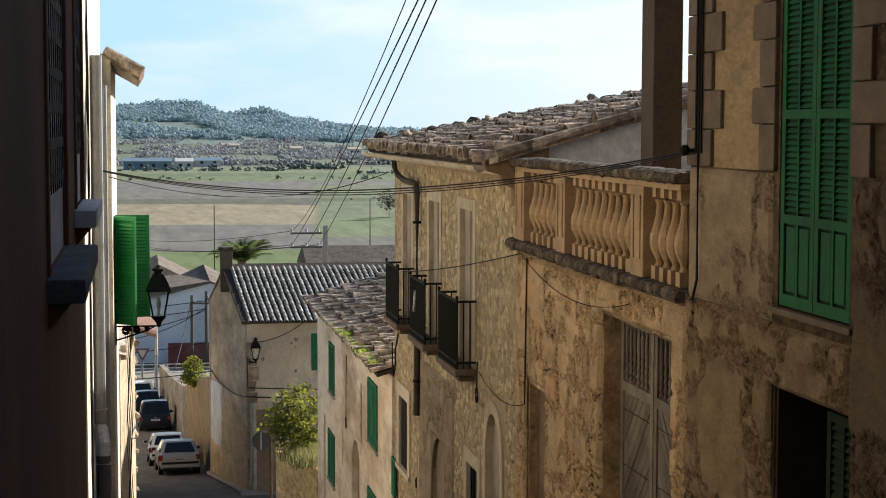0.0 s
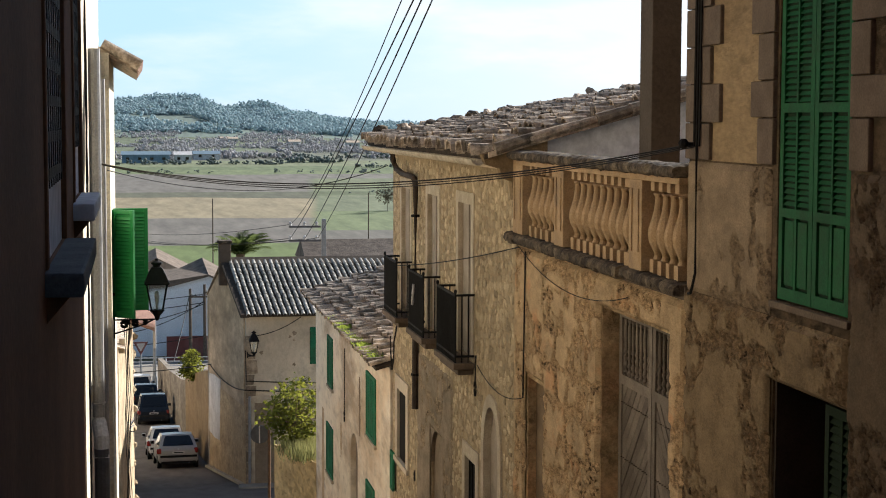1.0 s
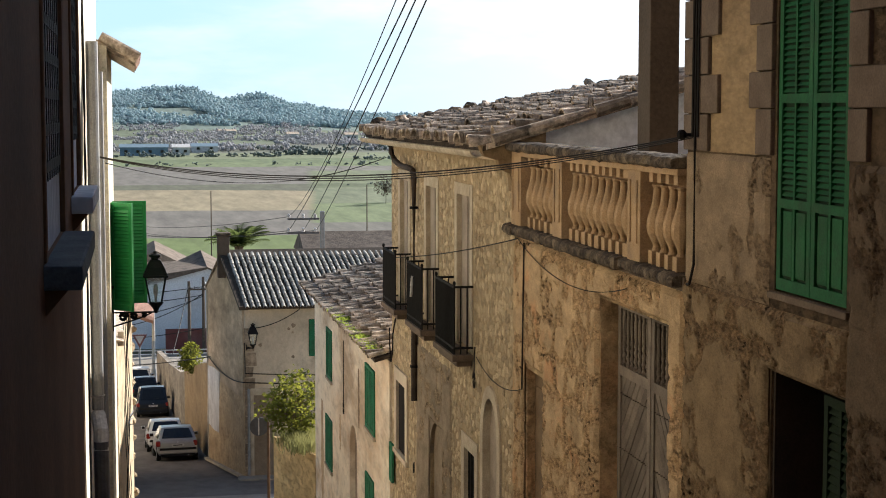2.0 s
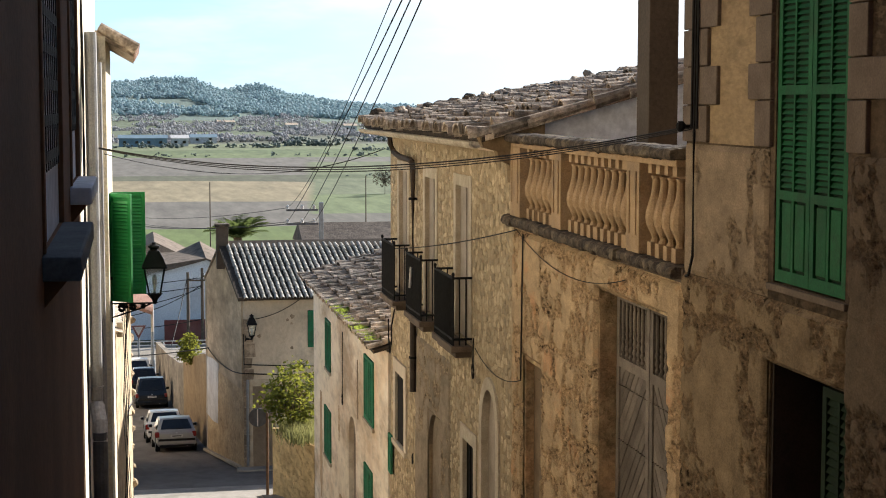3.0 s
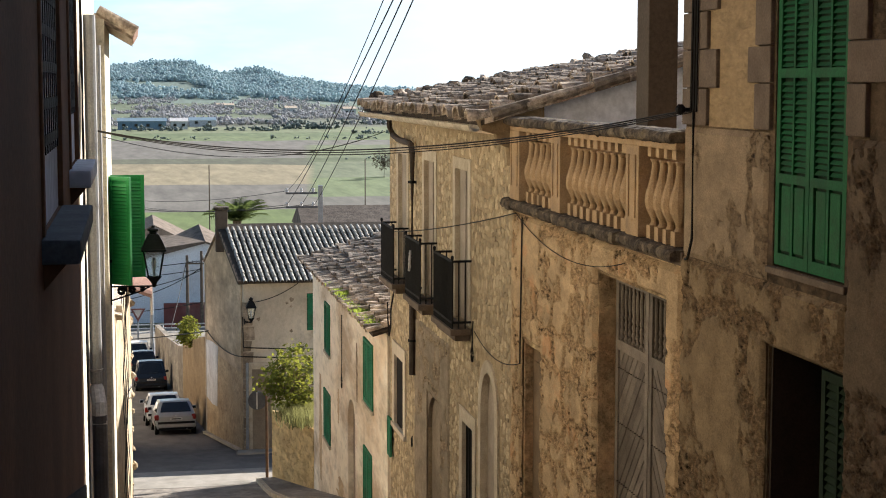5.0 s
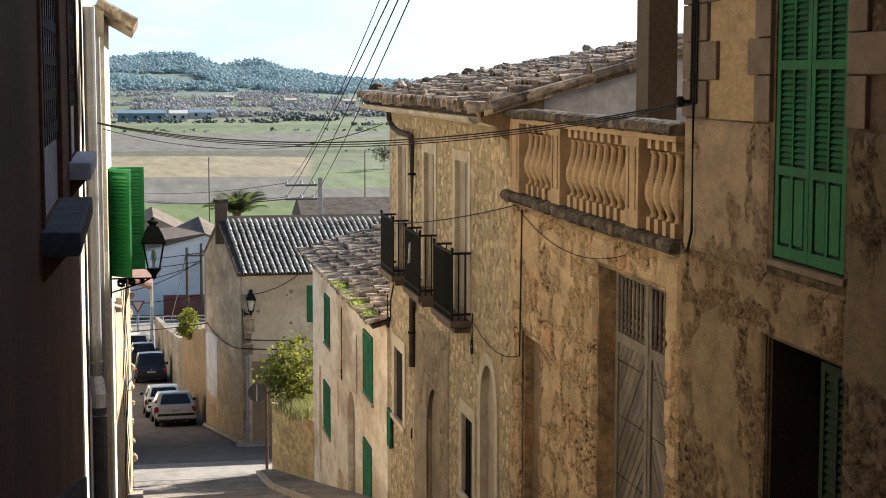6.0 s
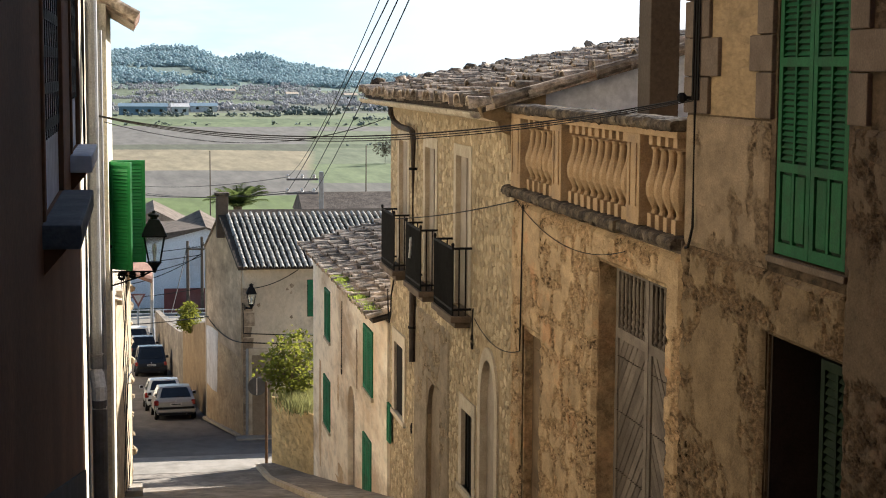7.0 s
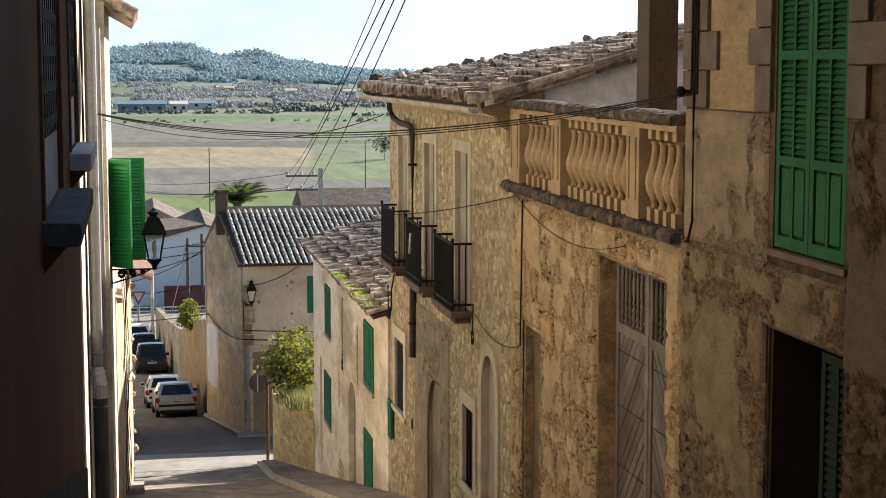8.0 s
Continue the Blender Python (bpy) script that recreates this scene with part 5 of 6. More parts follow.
for z in (-1.6, -2.8, -4.2):
    part("bracket", tube((WX - 0.08, 26.19, z), (WX - 0.08, 26.19, z + 0.04), 0.07, n=8), "iron", pipe)

# ---- cream house openings ----
for k, (a, b, z0, z1) in enumerate(HL_HOLES[:4]):
    w = part("window", box(LX + 0.10, LX + 0.14, a, b, z0, z1), "darkness", hl, "window closed by weathered green shutters")
    m = (a + b) / 2
    louvre_leaf(hl, a + 0.01, m - 0.005, z0 + 0.01, z1 - 0.01, LX + 0.01, "greenold")
    louvre_leaf(hl, m + 0.005, b - 0.01, z0 + 0.01, z1 - 0.01, LX + 0.01, "greenold")
    part("window_sill", box(LX - 0.05, LX + 0.1, a - 0.06, b + 0.06, z0 - 0.07, z0 - 0.005, None, 0.01), "trim", w)
d = part("door", box(LX + 0.12, LX + 0.17, 33.7, 34.9, -9.1, -6.72), "panel", hl, "grey door in an arched opening")
part("arch_fill", arch_fill(LX + 0.003, LX + 0.3, 33.7, 34.9, -7.2, -6.72), "cream", d)
part("door_step", box(LX - 0.35, LX + 0.1, 33.5, 35.1, -9.6, -9.12, None, 0.02), "trim", d)

# damp streaks on the cream front
def streak(parent, yc, z1, z0, w, x, material, seed, label):
    rnd = random.Random(seed)
    n = 14
    edge = [(z1 + (z0 - z1) * k / n, w * (0.3 + 0.7 * math.sin(math.pi * (0.12 + 0.8 * k / n))) * rnd.uniform(0.5, 1.1)) for k in range(n + 1)]
    pts = [(x, yc - e / 2, z) for z, e in edge] + [(x, yc + e * rnd.uniform(0.3, 0.6), z) for z, e in reversed(edge)]
    return part("damp_stain", prism(pts, (0.012, 0, 0)), material, parent, label)
streak(hl, 33.4, -5.35, -6.6, 0.30, LX - 0.004, "stainbrown", 3, "dark brown damp streak")
streak(hl, 36.6, -6.9, -7.7, 0.35, LX - 0.004, "stainlight", 5, "faint brown damp streak")
streak(hl, 40.3, -7.2, -9.9, 0.7, LX - 0.004, "stainlight", 6, "faint brown damp streak")
streak(hl, 36.2, -8.9, -9.9, 1.5, LX - 0.004, "stainlight", 8, "brown damp patch at the wall foot")

# moss and grass along the low eave
def tufts(name, places, height, n_each, material, label, category, width=0.012, spread=0.08, seed=2):
    rnd = random.Random(seed)
    V, Fc = [], []
    for p in places:
        for _ in range(n_each):
            x, y, z = (p[0] + rnd.gauss(0, spread), p[1] + rnd.gauss(0, spread), p[2])
            h, a = height * rnd.uniform(0.5, 1.25), rnd.uniform(0, 6.28)
            lx, ly = rnd.gauss(0, 0.35) * h, rnd.gauss(0, 0.35) * h
            dx, dy = width * math.cos(a), width * math.sin(a)
            o = len(V)
            V += [(x - dx, y - dy, z), (x + dx, y + dy, z), (x + dx * 0.7 + lx * 0.4, y + dy * 0.7 + ly * 0.4, z + h * 0.6), (x - dx * 0.7 + lx * 0.4, y - dy * 0.7 + ly * 0.4, z + h * 0.6), (x + lx, y + ly, z + h)]
            Fc += [(o, o + 1, o + 2, o + 3), (o + 3, o + 2, o + 4)]
    me = bpy.data.meshes.new(name)
    me.from_pydata(V, [], Fc)
    me.materials.append(M[material])
    return tagged(new(name, me), label, category, kind="stuff")
rnd = random.Random(8)
tufts("moss", [(LX - 0.31 + rnd.uniform(0, 0.25), rnd.uniform(29.6, 36.0), -4.44 + rnd.uniform(-0.02, 0.03)) for _ in range(170)], 0.06, 16, "moss", "bright green moss growing along the low tile eave", "moss", 0.014, 0.05)
tufts("grass", [(4.1 + rnd.uniform(-0.1, 0.7), y_, -9.36 + (46.6 - y_) * 0.088 - 0.02 + 0.04 * rnd.random()) for y_ in (rnd.uniform(42.2, 46.5) for _ in range(150))], 0.42, 10, "grass", "long dry grass growing along the garden wall", "grass", 0.010, 0.17, 5)

# ---- tree in the garden ----
def leafy(name, at, trunk_h, crown, n_clumps, per, leaf, material, label, seed, category="tree"):
    """A trunk with limbs, and leaves in clumps at the ends of twigs. crown: centre and radii."""
    rnd = random.Random(seed)
    t = thing(name, at, label, category)
    (cx, cy, cz), (rx, ry_, rz) = crown
    base, top = Vector(at), Vector((cx, cy, cz - rz * 0.3))
    bm = path_tube([base, base.lerp(top, 0.4) + Vector((0.05, 0.04, 0)), top], 0.06, 7)
    part("trunk", bm, "bark", t)
    V, Fc = [], []
    for _ in range(n_clumps):
        while True:
            q = Vector((rnd.uniform(-1, 1), rnd.uniform(-1, 1), rnd.uniform(-1, 1)))
            if 0.25 < q.length < 1.0 and noise.noise(q * 1.7 + Vector((seed, 0, 0))) > -0.22:
                break
        c = Vector((cx + q.x * rx, cy + q.y * ry_, cz + q.z * rz))
        part("limb", tube(top.lerp(base, 0.25 * rnd.random()), c, 0.014, 0.004, 4), "bark", t)
        for _ in range(per):
            p = c + Vector((rnd.gauss(0, 0.11), rnd.gauss(0, 0.11), rnd.gauss(0, 0.09)))
            m = Euler((rnd.uniform(-1.2, 1.2), rnd.uniform(-1.2, 1.2), rnd.uniform(0, 6.28))).to_matrix()
            s = leaf * rnd.uniform(0.7, 1.5)
            o = len(V)
            V += [tuple(p + m @ Vector(v)) for v in ((0, 0, 0), (0.32 * s, 0.45 * s, 0.08 * s), (0, s, -0.05 * s), (-0.32 * s, 0.45 * s, 0.08 * s))]
            Fc += [(o, o + 1, o + 2), (o, o + 2, o + 3)]
    me = bpy.data.meshes.new("crown")
    me.from_pydata(V, [], Fc)
    me.materials.append(M[material])
    adopt(new("crown", me), t)
    return t
leafy("tree", (4.35, 45.2, -9.9), 1.0, ((4.2, 45.2, -8.2), (0.84, 1.0, 0.88)), 105, 18, 0.12, "leaf", "small broadleaf tree with yellow-green leaves behind the garden wall", 4)
leafy("bush", (2.62, 77.0, -12.0), 0.4, ((2.35, 76.6, -11.6), (0.42, 1.1, 0.75)), 80, 30, 0.10, "leaf", "yellow-green bush hanging over the roadside wall", 11, "bush")

# ---- sign and post at the garden corner ----
sp = thing("sign_post", (3.62, 46.75, ground_z(46.75)), "rusty sign post with a round sign seen from behind", "sign")
part("post", tube((3.62, 46.75, -11.6), (3.62, 46.75, -8.95), 0.045, n=8), "postrust", sp)
part("sign_disc", tube((3.36, 46.73, -9.08), (3.36, 46.76, -9.08), 0.27, n=28), "galvdark", sp, "grey back of a round road sign")
part("stripe", box(3.33, 3.365, 46.722, 46.728, -9.33, -8.83), "white", sp)

# ---- lanterns ----
def lantern(name, at, s, wall_x, label, dy=0.0):
    """A four-sided street lantern standing on a scrolled wall arm; at: the foot of the glass."""
    x, y, z = at
    t = thing(name, at, label, "lamp", "wall lanterns")
    q = math.pi / 4
    for k in range(4):
        a0, a1 = q + k * math.pi / 2, q + (k + 1) * math.pi / 2
        c = [Vector((x + rr * s * math.cos(a), y + rr * s * math.sin(a), z + h * s)) for rr, h, a in ((0.113, 0, a0), (0.113, 0, a1), (0.213, 0.40, a1), (0.213, 0.40, a0))]
        nrm = (c[1] - c[0]).cross(c[3] - c[0]).normalized() * 0.003
        part("pane", prism([tuple(v) for v in c], nrm), "glass", t).visible_shadow = False
    bm = bmesh.new()
    for k in range(4):
        a = q + k * math.pi / 2
        tube((x + 0.12 * s * math.cos(a), y + 0.12 * s * math.sin(a), z), (x + 0.222 * s * math.cos(a), y + 0.222 * s * math.sin(a), z + 0.41 * s), 0.012 * s, n=5, bm=bm)
    part("frame", bm, "iron", t)
    part("hood", lathe((x, y, z), [(0.26 * s, 0.405 * s), (0.27 * s, 0.43 * s), (0.25 * s, 0.445 * s), (0.19 * s, 0.56 * s), (0.115 * s, 0.66 * s), (0.10 * s, 0.67 * s)], 4, None, q), "iron", t, "black sheet-metal hood")
    part("chimney", lathe((x, y, z), [(0.06 * s, 0.66 * s), (0.06 * s, 0.70 * s), (0.09 * s, 0.72 * s), (0.09 * s, 0.745 * s), (0.03 * s, 0.77 * s), (0.025 * s, 0.80 * s)], 10), "iron", t)
    part("bulb", lathe((x, y, z), [(0.02 * s, 0.0), (0.02 * s, 0.10 * s), (0.035 * s, 0.16 * s), (0.04 * s, 0.22 * s), (0.025 * s, 0.28 * s), (0.008 * s, 0.3 * s)], 10), "white", t)
    part("cup", lathe((x, y, z), [(0.02 * s, -0.16 * s), (0.035 * s, -0.12 * s), (0.05 * s, -0.08 * s), (0.11 * s, -0.01 * s), (0.12 * s, 0.005 * s)], 8), "iron", t)
    za = z - 0.14 * s
    bm = path_tube([(wall_x, y + dy, za), ((x + wall_x) / 2, y + dy / 2, za), (x, y, za)], 0.014 * s, 6)
    L = x - wall_x
    for cx, r, c0 in ((0.25, 0.105, 0), (0.5, 0.075, 2), (0.72, 0.05, 4)):
        pts = []
        for k in range(22):
            a = c0 + k * 0.42
            rr = r * abs(L) * (1.0 - k / 26)
            pts.append((wall_x + cx * L + rr * math.cos(a), y + dy * (1 - cx), za - r * abs(L) * 1.05 + rr * math.sin(a)))
        path_tube(pts, 0.026 * s, 5, bm)
    path_tube([(wall_x, y + dy, za - 0.28 * abs(L) - 0.03), (wall_x + 0.3 * L, y + dy * 0.7, za - 0.24 * abs(L)), (wall_x + 0.65 * L, y + dy * 0.4, za - 0.13 * abs(L)), (wall_x + 0.9 * L, y, za - 0.01)], 0.013 * s, 5, bm)
    box(wall_x - 0.01, wall_x + 0.02, y + dy - 0.03, y + dy + 0.03, za - 0.35 * abs(L) - 0.05, za + 0.08, bm)
    part("arm", bm, "iron", t, "scrolled wrought iron arm")
    return t
lantern("street_lantern", (0.25, 24.0, -2.79), 0.94, -0.37, "black iron wall lantern with clear glass on a scrolled arm", 0.0)
lantern("street_lantern", (3.93, 57.25, -8.2), 0.95, 3.72, "black iron wall lantern on the crossing house corner", 0.4)

# bare stones at the crossing house's corner, a pale patch on its flank, chipped spots and a painted lantern shadow on
# its front
zc = -13.6
for k in range(13):
    h = (0.40, 0.52, 0.46)[k % 3]
    part("corner_stone", prism([(cx0 - 0.02, CY - 0.018, zc), (cx0 + (0.26, 0.42, 0.33)[k % 3], CY - 0.018, zc + 0.02), (cx0 + (0.30, 0.38, 0.36)[k % 3], CY - 0.018, zc + h - 0.03), (cx0 - 0.02, CY - 0.018, zc + h - 0.012)], (0, 0.1, 0)), "cornerstone", hc)
    zc += h
PATCH = [(63.9, -12.6), (65.1, -12.72), (66.9, -12.7), (66.7, -10.35), (65.2, -10.2), (63.6, -10.16)]
part("flank_patch", prism([(flank(y) - 0.02, y, z) for y, z in PATCH], (0.1, 0, 0)), "white", hc, "peeling whitewashed patch on the flank")
# The spot at x 4.22 is the lantern's shadow, put in as colour.
for k, (x, z, r) in enumerate(((5.41, -7.63, 0.10), (5.24, -7.75, 0.06), (5.38, -7.88, 0.055), (5.38, -8.75, 0.07), (4.22, -8.3, 0.08))):
    part("chipped_spot", prism([(x + r * (0.8 + 0.3 * math.sin(5 * a + k)) * math.cos(a), CY - 0.012, z + r * (0.8 + 0.3 * math.cos(3 * a + k)) * math.sin(a)) for a in (math.pi * q / 6 for q in range(12))], (0, 0.05, 0)), "cornerstone", hc)

# ---- cables ----
def cable(name, a, b, sag, r, label="black overhead cable", n=24, kind="cable", group="overhead cables"):
    a, b = Vector(a), Vector(b)
    pts = [a.lerp(b, k / n) - Vector((0, 0, 4 * sag * (k / n) * (1 - k / n))) for k in range(n + 1)]
    return solo(name, path_tube(pts, r, 5), "cable", label, kind, group)
for k in range(3):
    cable("street_cable", (-0.5, 19.7, -0.53 - 0.005 * k), (4.46, 12.75, -0.20 - 0.012 * k), 0.29 + 0.014 * k, 0.005 if k else 0.007, "black service cable sagging across the street")
cable("street_cable", (4.38, 28.9, -0.84), (-0.4, 22.2, -0.70), 0.35, 0.008, "thin black cable slung from the stone house")
for k, (x1, z1, x0, z0) in enumerate(((6.18, -4.42, 3.234, 1.52), (6.2, -5.0, 3.388, 1.528), (6.8, -5.02, 3.486, 1.53), (7.35, -5.0, 3.62, 1.532))):
    sag = 1.35 if k == 0 else 0.55
    a, b = Vector((x1, 68, z1)), Vector((x0, 20, z0 + 0.969 * sag))
    far = a + (b - a) * 1.7
    cable("power_line", a, far, sag, 0.011 if k else 0.008, "thin black overhead power line")
    cable("power_line", a, a + Vector((-9, 60, -4)), 0.5, 0.012, "thin black overhead power line")
cable("wall_cable", (WX - 0.25, 28.0, -2.55), (WX - 0.04, 19.0, -1.53), 0.06, 0.008, "thin black cable along the stone front", group="wall cables")
cable("wall_cable", (WX - 0.06, 21.3, -3.3), (WX - 0.05, 18.72, -3.3), 0.16, 0.006, "slack black cable hanging on the stone front", group="wall cables")
cable("wall_cable", (WX - 0.05, 18.62, -1.55), (WX - 0.05, 18.7, -3.3), 0.0, 0.01, "black cable running down the wall joint", group="wall cables")
cable("wall_cable", (WX - 0.06, 18.9, -1.52), (WX - 0.03, 14.6, -1.66), 0.24, 0.005, "black cable looping below the ledge", group="wall cables")
for k, y in enumerate((12.72, 12.60, 12.66)):
    cable("wall_cable", (WX - 0.06, y - 0.05, 4.0), (WX - 0.06, y, -0.22), 0.0, 0.011, "black cables clipped down the house corner", group="wall cables")
solo("wall_cable", path_tube([(WX - 0.06, 12.66, -0.2), (WX - 0.06, 12.65, -1.25), (WX - 0.06, 12.75, -1.42), (WX - 0.03, 12.9, -1.44)], 0.012, 6), "cable", "black cable clipped to the house corner", "cable", "wall cables")
brk = thing("cable_bracket", (WX - 0.05, 12.75, -0.2), "black iron insulator bracket on the house corner", "bracket")
part("stem", tube((WX + 0.02, 12.75, -0.2), (WX - 0.14, 12.75, -0.2), 0.014, n=6), "iron", brk)
part("insulator", lathe((WX - 0.14, 12.75, -0.24), [(0.02, 0), (0.04, 0.02), (0.045, 0.05), (0.02, 0.08)], 8), "iron", brk)
def coil(at, r, drop, name="cable_coil"):
    pts = [(at[0], at[1], at[2] + drop)] + [(at[0] - 0.01, at[1] + 0.6 * r * math.sin(a), at[2] + r * math.cos(a)) for a in (0.45 * k for k in range(26))]
    return solo(name, path_tube(pts, 0.011, 5), "cable", "loose loop of black cable hanging on the wall", "cable", "wall cables")
coil((WX - 0.07, 21.35, -3.62), 0.1, 0.45)
coil((LX - 0.05, 35.5, -6.55), 0.13, 1.5)
coil((WX - 0.06, 26.3, -5.9), 0.07, 0.1)

solo("cable_coil", path_tube([(WX - 0.06, 28.2, -3.6), (WX - 0.07, 28.5, -3.95), (WX - 0.07, 28.55, -4.3), (WX - 0.06, 28.8, -4.5), (WX - 0.06, 28.95, -4.2), (WX - 0.07, 28.9, -3.9)], 0.014, 5), "cable", "loose loop of black cable hanging on the wall", "cable", "wall cables")

# ---- crossing house details ----
w = part("window", box(5.95, 7.0, CY - 0.012, CY + 0.02, -8.75, -7.42), "darkness", hc, "window with green shutters")
for a, b in ((5.96, 6.46), (6.48, 6.98)):
    leaf = part("shutter", box(a, b, CY - 0.06, CY - 0.015, -8.74, -7.43, None, 0.008), "greenold", hc)
    bm = bmesh.new()
    for k in range(18):
        box(a + 0.06, b - 0.06, CY - 0.068, CY - 0.058, -8.66 + 0.066 * k, -8.625 + 0.066 * k, bm)
    part("slats", bm, "greenold", leaf, kind="stuff")
dr = part("door", box(3.98, 4.75, CY - 0.03, CY + 0.02, -13.0, -10.1), "stuccogrey", hc, "grey-brown wooden house door")
part("door_frame", box(3.86, 3.975, CY - 0.05, CY + 0.02, -13.0, -9.85, None, 0.01), "trim", dr)
part("door_frame", box(3.976, 4.9, CY - 0.05, CY + 0.02, -10.095, -9.85, None, 0.01), "trim", dr)
part("plinth", box(cx0 - 0.3, 5.3, CY - 0.6, CY - 0.03, -13.6, -12.98, None, 0.03), "concrete", hc)
fx = lambda y: flank(y) - 0.012
part("ochre_patch", prism([(fx(58.0) + 0.002, 58.0, -10.3), (fx(66.8) + 0.002, 66.8, -10.6), (fx(66.8) + 0.002, 66.8, -14.6), (fx(58.0) + 0.002, 58.0, -13.4)], (0.012, 0, 0)), "plaster2", hc, "ochre stained lower plaster")
part("verge", prism([(cx0 - 0.2, CY - 0.36, EZ - 0.06), (cx0 - 0.2 + CR * 4.9, CY + 4.6, RZ + 0.02), (cx0 - 0.2 + CR * 4.9, CY + 4.6, RZ + 0.12), (cx0 - 0.2, CY - 0.36, EZ + 0.06)], (0.3, 0, 0)), "underroof", hc)
cable("wall_cable", (flank(66) - 0.06, 66, -9.9), (cx0 - 0.05, CY - 0.05, -9.62), 0.25, 0.02, "thick black cable on the crossing house", group="wall cables")
cable("wall_cable", (cx0 - 0.05, CY - 0.06, -9.62), (7.2, CY - 0.06, -9.75), 0.03, 0.022, "thick black cable on the crossing house", group="wall cables")
cable("wall_cable", (cx0 - 0.0, CY - 0.06, -9.3), (7.2, CY - 0.06, -9.45), 0.02, 0.018, "thick black cable on the crossing house", group="wall cables")
cable("wall_cable", (cx0 - 0.02, CY - 0.06, -8.2), (cx0 - 0.0, CY - 0.06, -9.3), 0.0, 0.018, "thick black cable on the crossing house", group="wall cables")
cable("wall_cable", (cx0 + 0.15, CY - 0.08, -7.7), (5.6, CY - 0.4, EZ - 0.05), 0.15, 0.015, "thin cable up to the eave", group="wall cables")
solo("drainpipe", path_tube([(3.80, CY - 0.1, EZ - 2.9), (3.78, CY - 0.1, -12.95)], 0.05, 8), "galv", "grey steel drainpipe on the crossing house", "pipe")
solo("doorway_kerb", prism([(2.55, 66.5, -14.2), (3.45, 58.0, -13.1), (3.6, 58.0, -13.1), (2.7, 66.5, -14.2)], (0, 0, 0.1)), "trim", "pale kerb stones along the house foot", "kerb", kind="structure")

# ---- roadside wall below the crossing house ----
def falling_wall(tops, material, label):
    bm = bmesh.new()
    rows = []
    for y, zt in tops:
        x = 2.78 - (y - 66.9) * 0.031
        rows.append([bm.verts.new(p) for p in ((x, y, ground_z(y) - 0.5), (x, y, zt), (x + 0.35, y, zt), (x + 0.35, y, ground_z(y) - 0.5))])
    for a, c in zip(rows, rows[1:]):
        for k in range(3):
            bm.faces.new((a[k], a[k + 1], c[k + 1], c[k]))
    bm.faces.new(rows[0]); bm.faces.new(rows[-1][::-1])
    solo("roadside_wall", bm, material, label, "wall", kind="structure")
falling_wall([(66.9, -10.3), (69.5, -10.68), (76, -11.8), (83.9, -13.05)], "ochrepanel", "rough ochre roadside wall beyond the crossing house")
falling_wall([(83.92, -13.35), (87.5, -13.9), (100, -15.35), (117, -17.05)], "wallgrey", "weathered grey roadside wall falling away downhill")

# ---- left side details ----
# barred windows of the brown house, with jutting stone sills
for k, (a, b, z0, z1) in enumerate(L1_HOLES):
    # White panel for the glass: its sky reflection is put into the colour.
    w = part("window", box(L1X - 0.05, L1X - 0.012, a, b, z0, z1), "whitecool", l1, "window behind an iron lattice above a stone sill")
    bm = bmesh.new()
    n = 9
    for j in range(n):
        y = a + (b - a) * (j + 0.5) / n
        box(L1X - 0.008, L1X - 0.004, y - 0.022, y + 0.022, z0 + 0.25, z1, bm)
    z = z0 + 0.28
    while z < z1:
        box(L1X - 0.009, L1X - 0.005, a + 0.01, b - 0.01, z, z + 0.04, bm)
        z += 0.13
    part("lattice", bm, "iron", w, "black iron lattice")
    part("window_frame", box(L1X - 0.05, L1X + 0.01, a - 0.07, a + 0.006, z0, z1 + 0.05, None, 0.006), "leftwall", w)
    part("window_frame", box(L1X - 0.05, L1X + 0.01, b - 0.006, b + 0.07, z0, z1 + 0.05, None, 0.006), "leftwall", w)
    part("window_sill", box(L1X - 0.05, L1X + (0.125 if k == 0 else 0.10), a - 0.12, b + 0.10, z0 - 0.085, z0 - 0.004, None, 0.012), "whitecool" if k else "sillgrey", w, "weathered pale stone sill" if k else "weathered grey stone sill")
    part("sill_bracket", prism([(L1X - 0.01, a - 0.05, z0 - 0.09), (L1X + 0.075, a - 0.05, z0 - 0.09), (L1X - 0.01, a - 0.05, z0 - 0.19)], (0, b - a + 0.1, 0)), "leftwall", w)
dp = thing("drainpipe", (-0.41, 17, -4), "grey drainpipe with a white collar beside the cream house", "pipe")
part("upper_pipe", tube((-0.43, 17.2, 0.7), (-0.43, 17.2, -3.1), 0.062, n=12), "plasterpipe", dp)
part("collar", path_tube([(-0.43, 17.2, -2.95), (-0.43, 17.2, -3.15), (-0.40, 17.05, -3.3), (-0.40, 17.0, -3.5)], 0.078, 12), "white", dp, "white plastic collar")
part("lower_pipe", tube((-0.40, 17.0, -3.4), (-0.40, 17.0, ground_z(17) - 0.1), 0.075, n=12), "galvdark", dp, "dark cast-iron lower pipe")
solo("drainpipe", tube((-0.46, 21.9, 0.5), (-0.46, 21.9, ground_z(21.9) - 0.1), 0.05, n=10), "plasterpipe", "slim grey drainpipe on the cream house", "pipe")
# second small roof edge, beams under the eave
for k in range(12):
    y = 9.9 + 1.05 * k
    part("rafter", box(-0.5, -0.17, y, y + 0.09, 2.73, 2.82), "woodpole", l2)
for k in range(19):
    y = 22.66 + 0.25 * k
    part("eave_tile", tube((-0.45, y, 0.99), (0.05, y, 0.70), 0.07, 0.085, 10), "pinktile" if k % 3 else "tile", l3)
# open green shutters
def shutter_leaf(name, hinge, width, z0, z1, deg, label):
    t = thing(name, (0, 0, 0), label, "shutter", "open shutters")
    h = z1 - z0
    bm = bmesh.new()
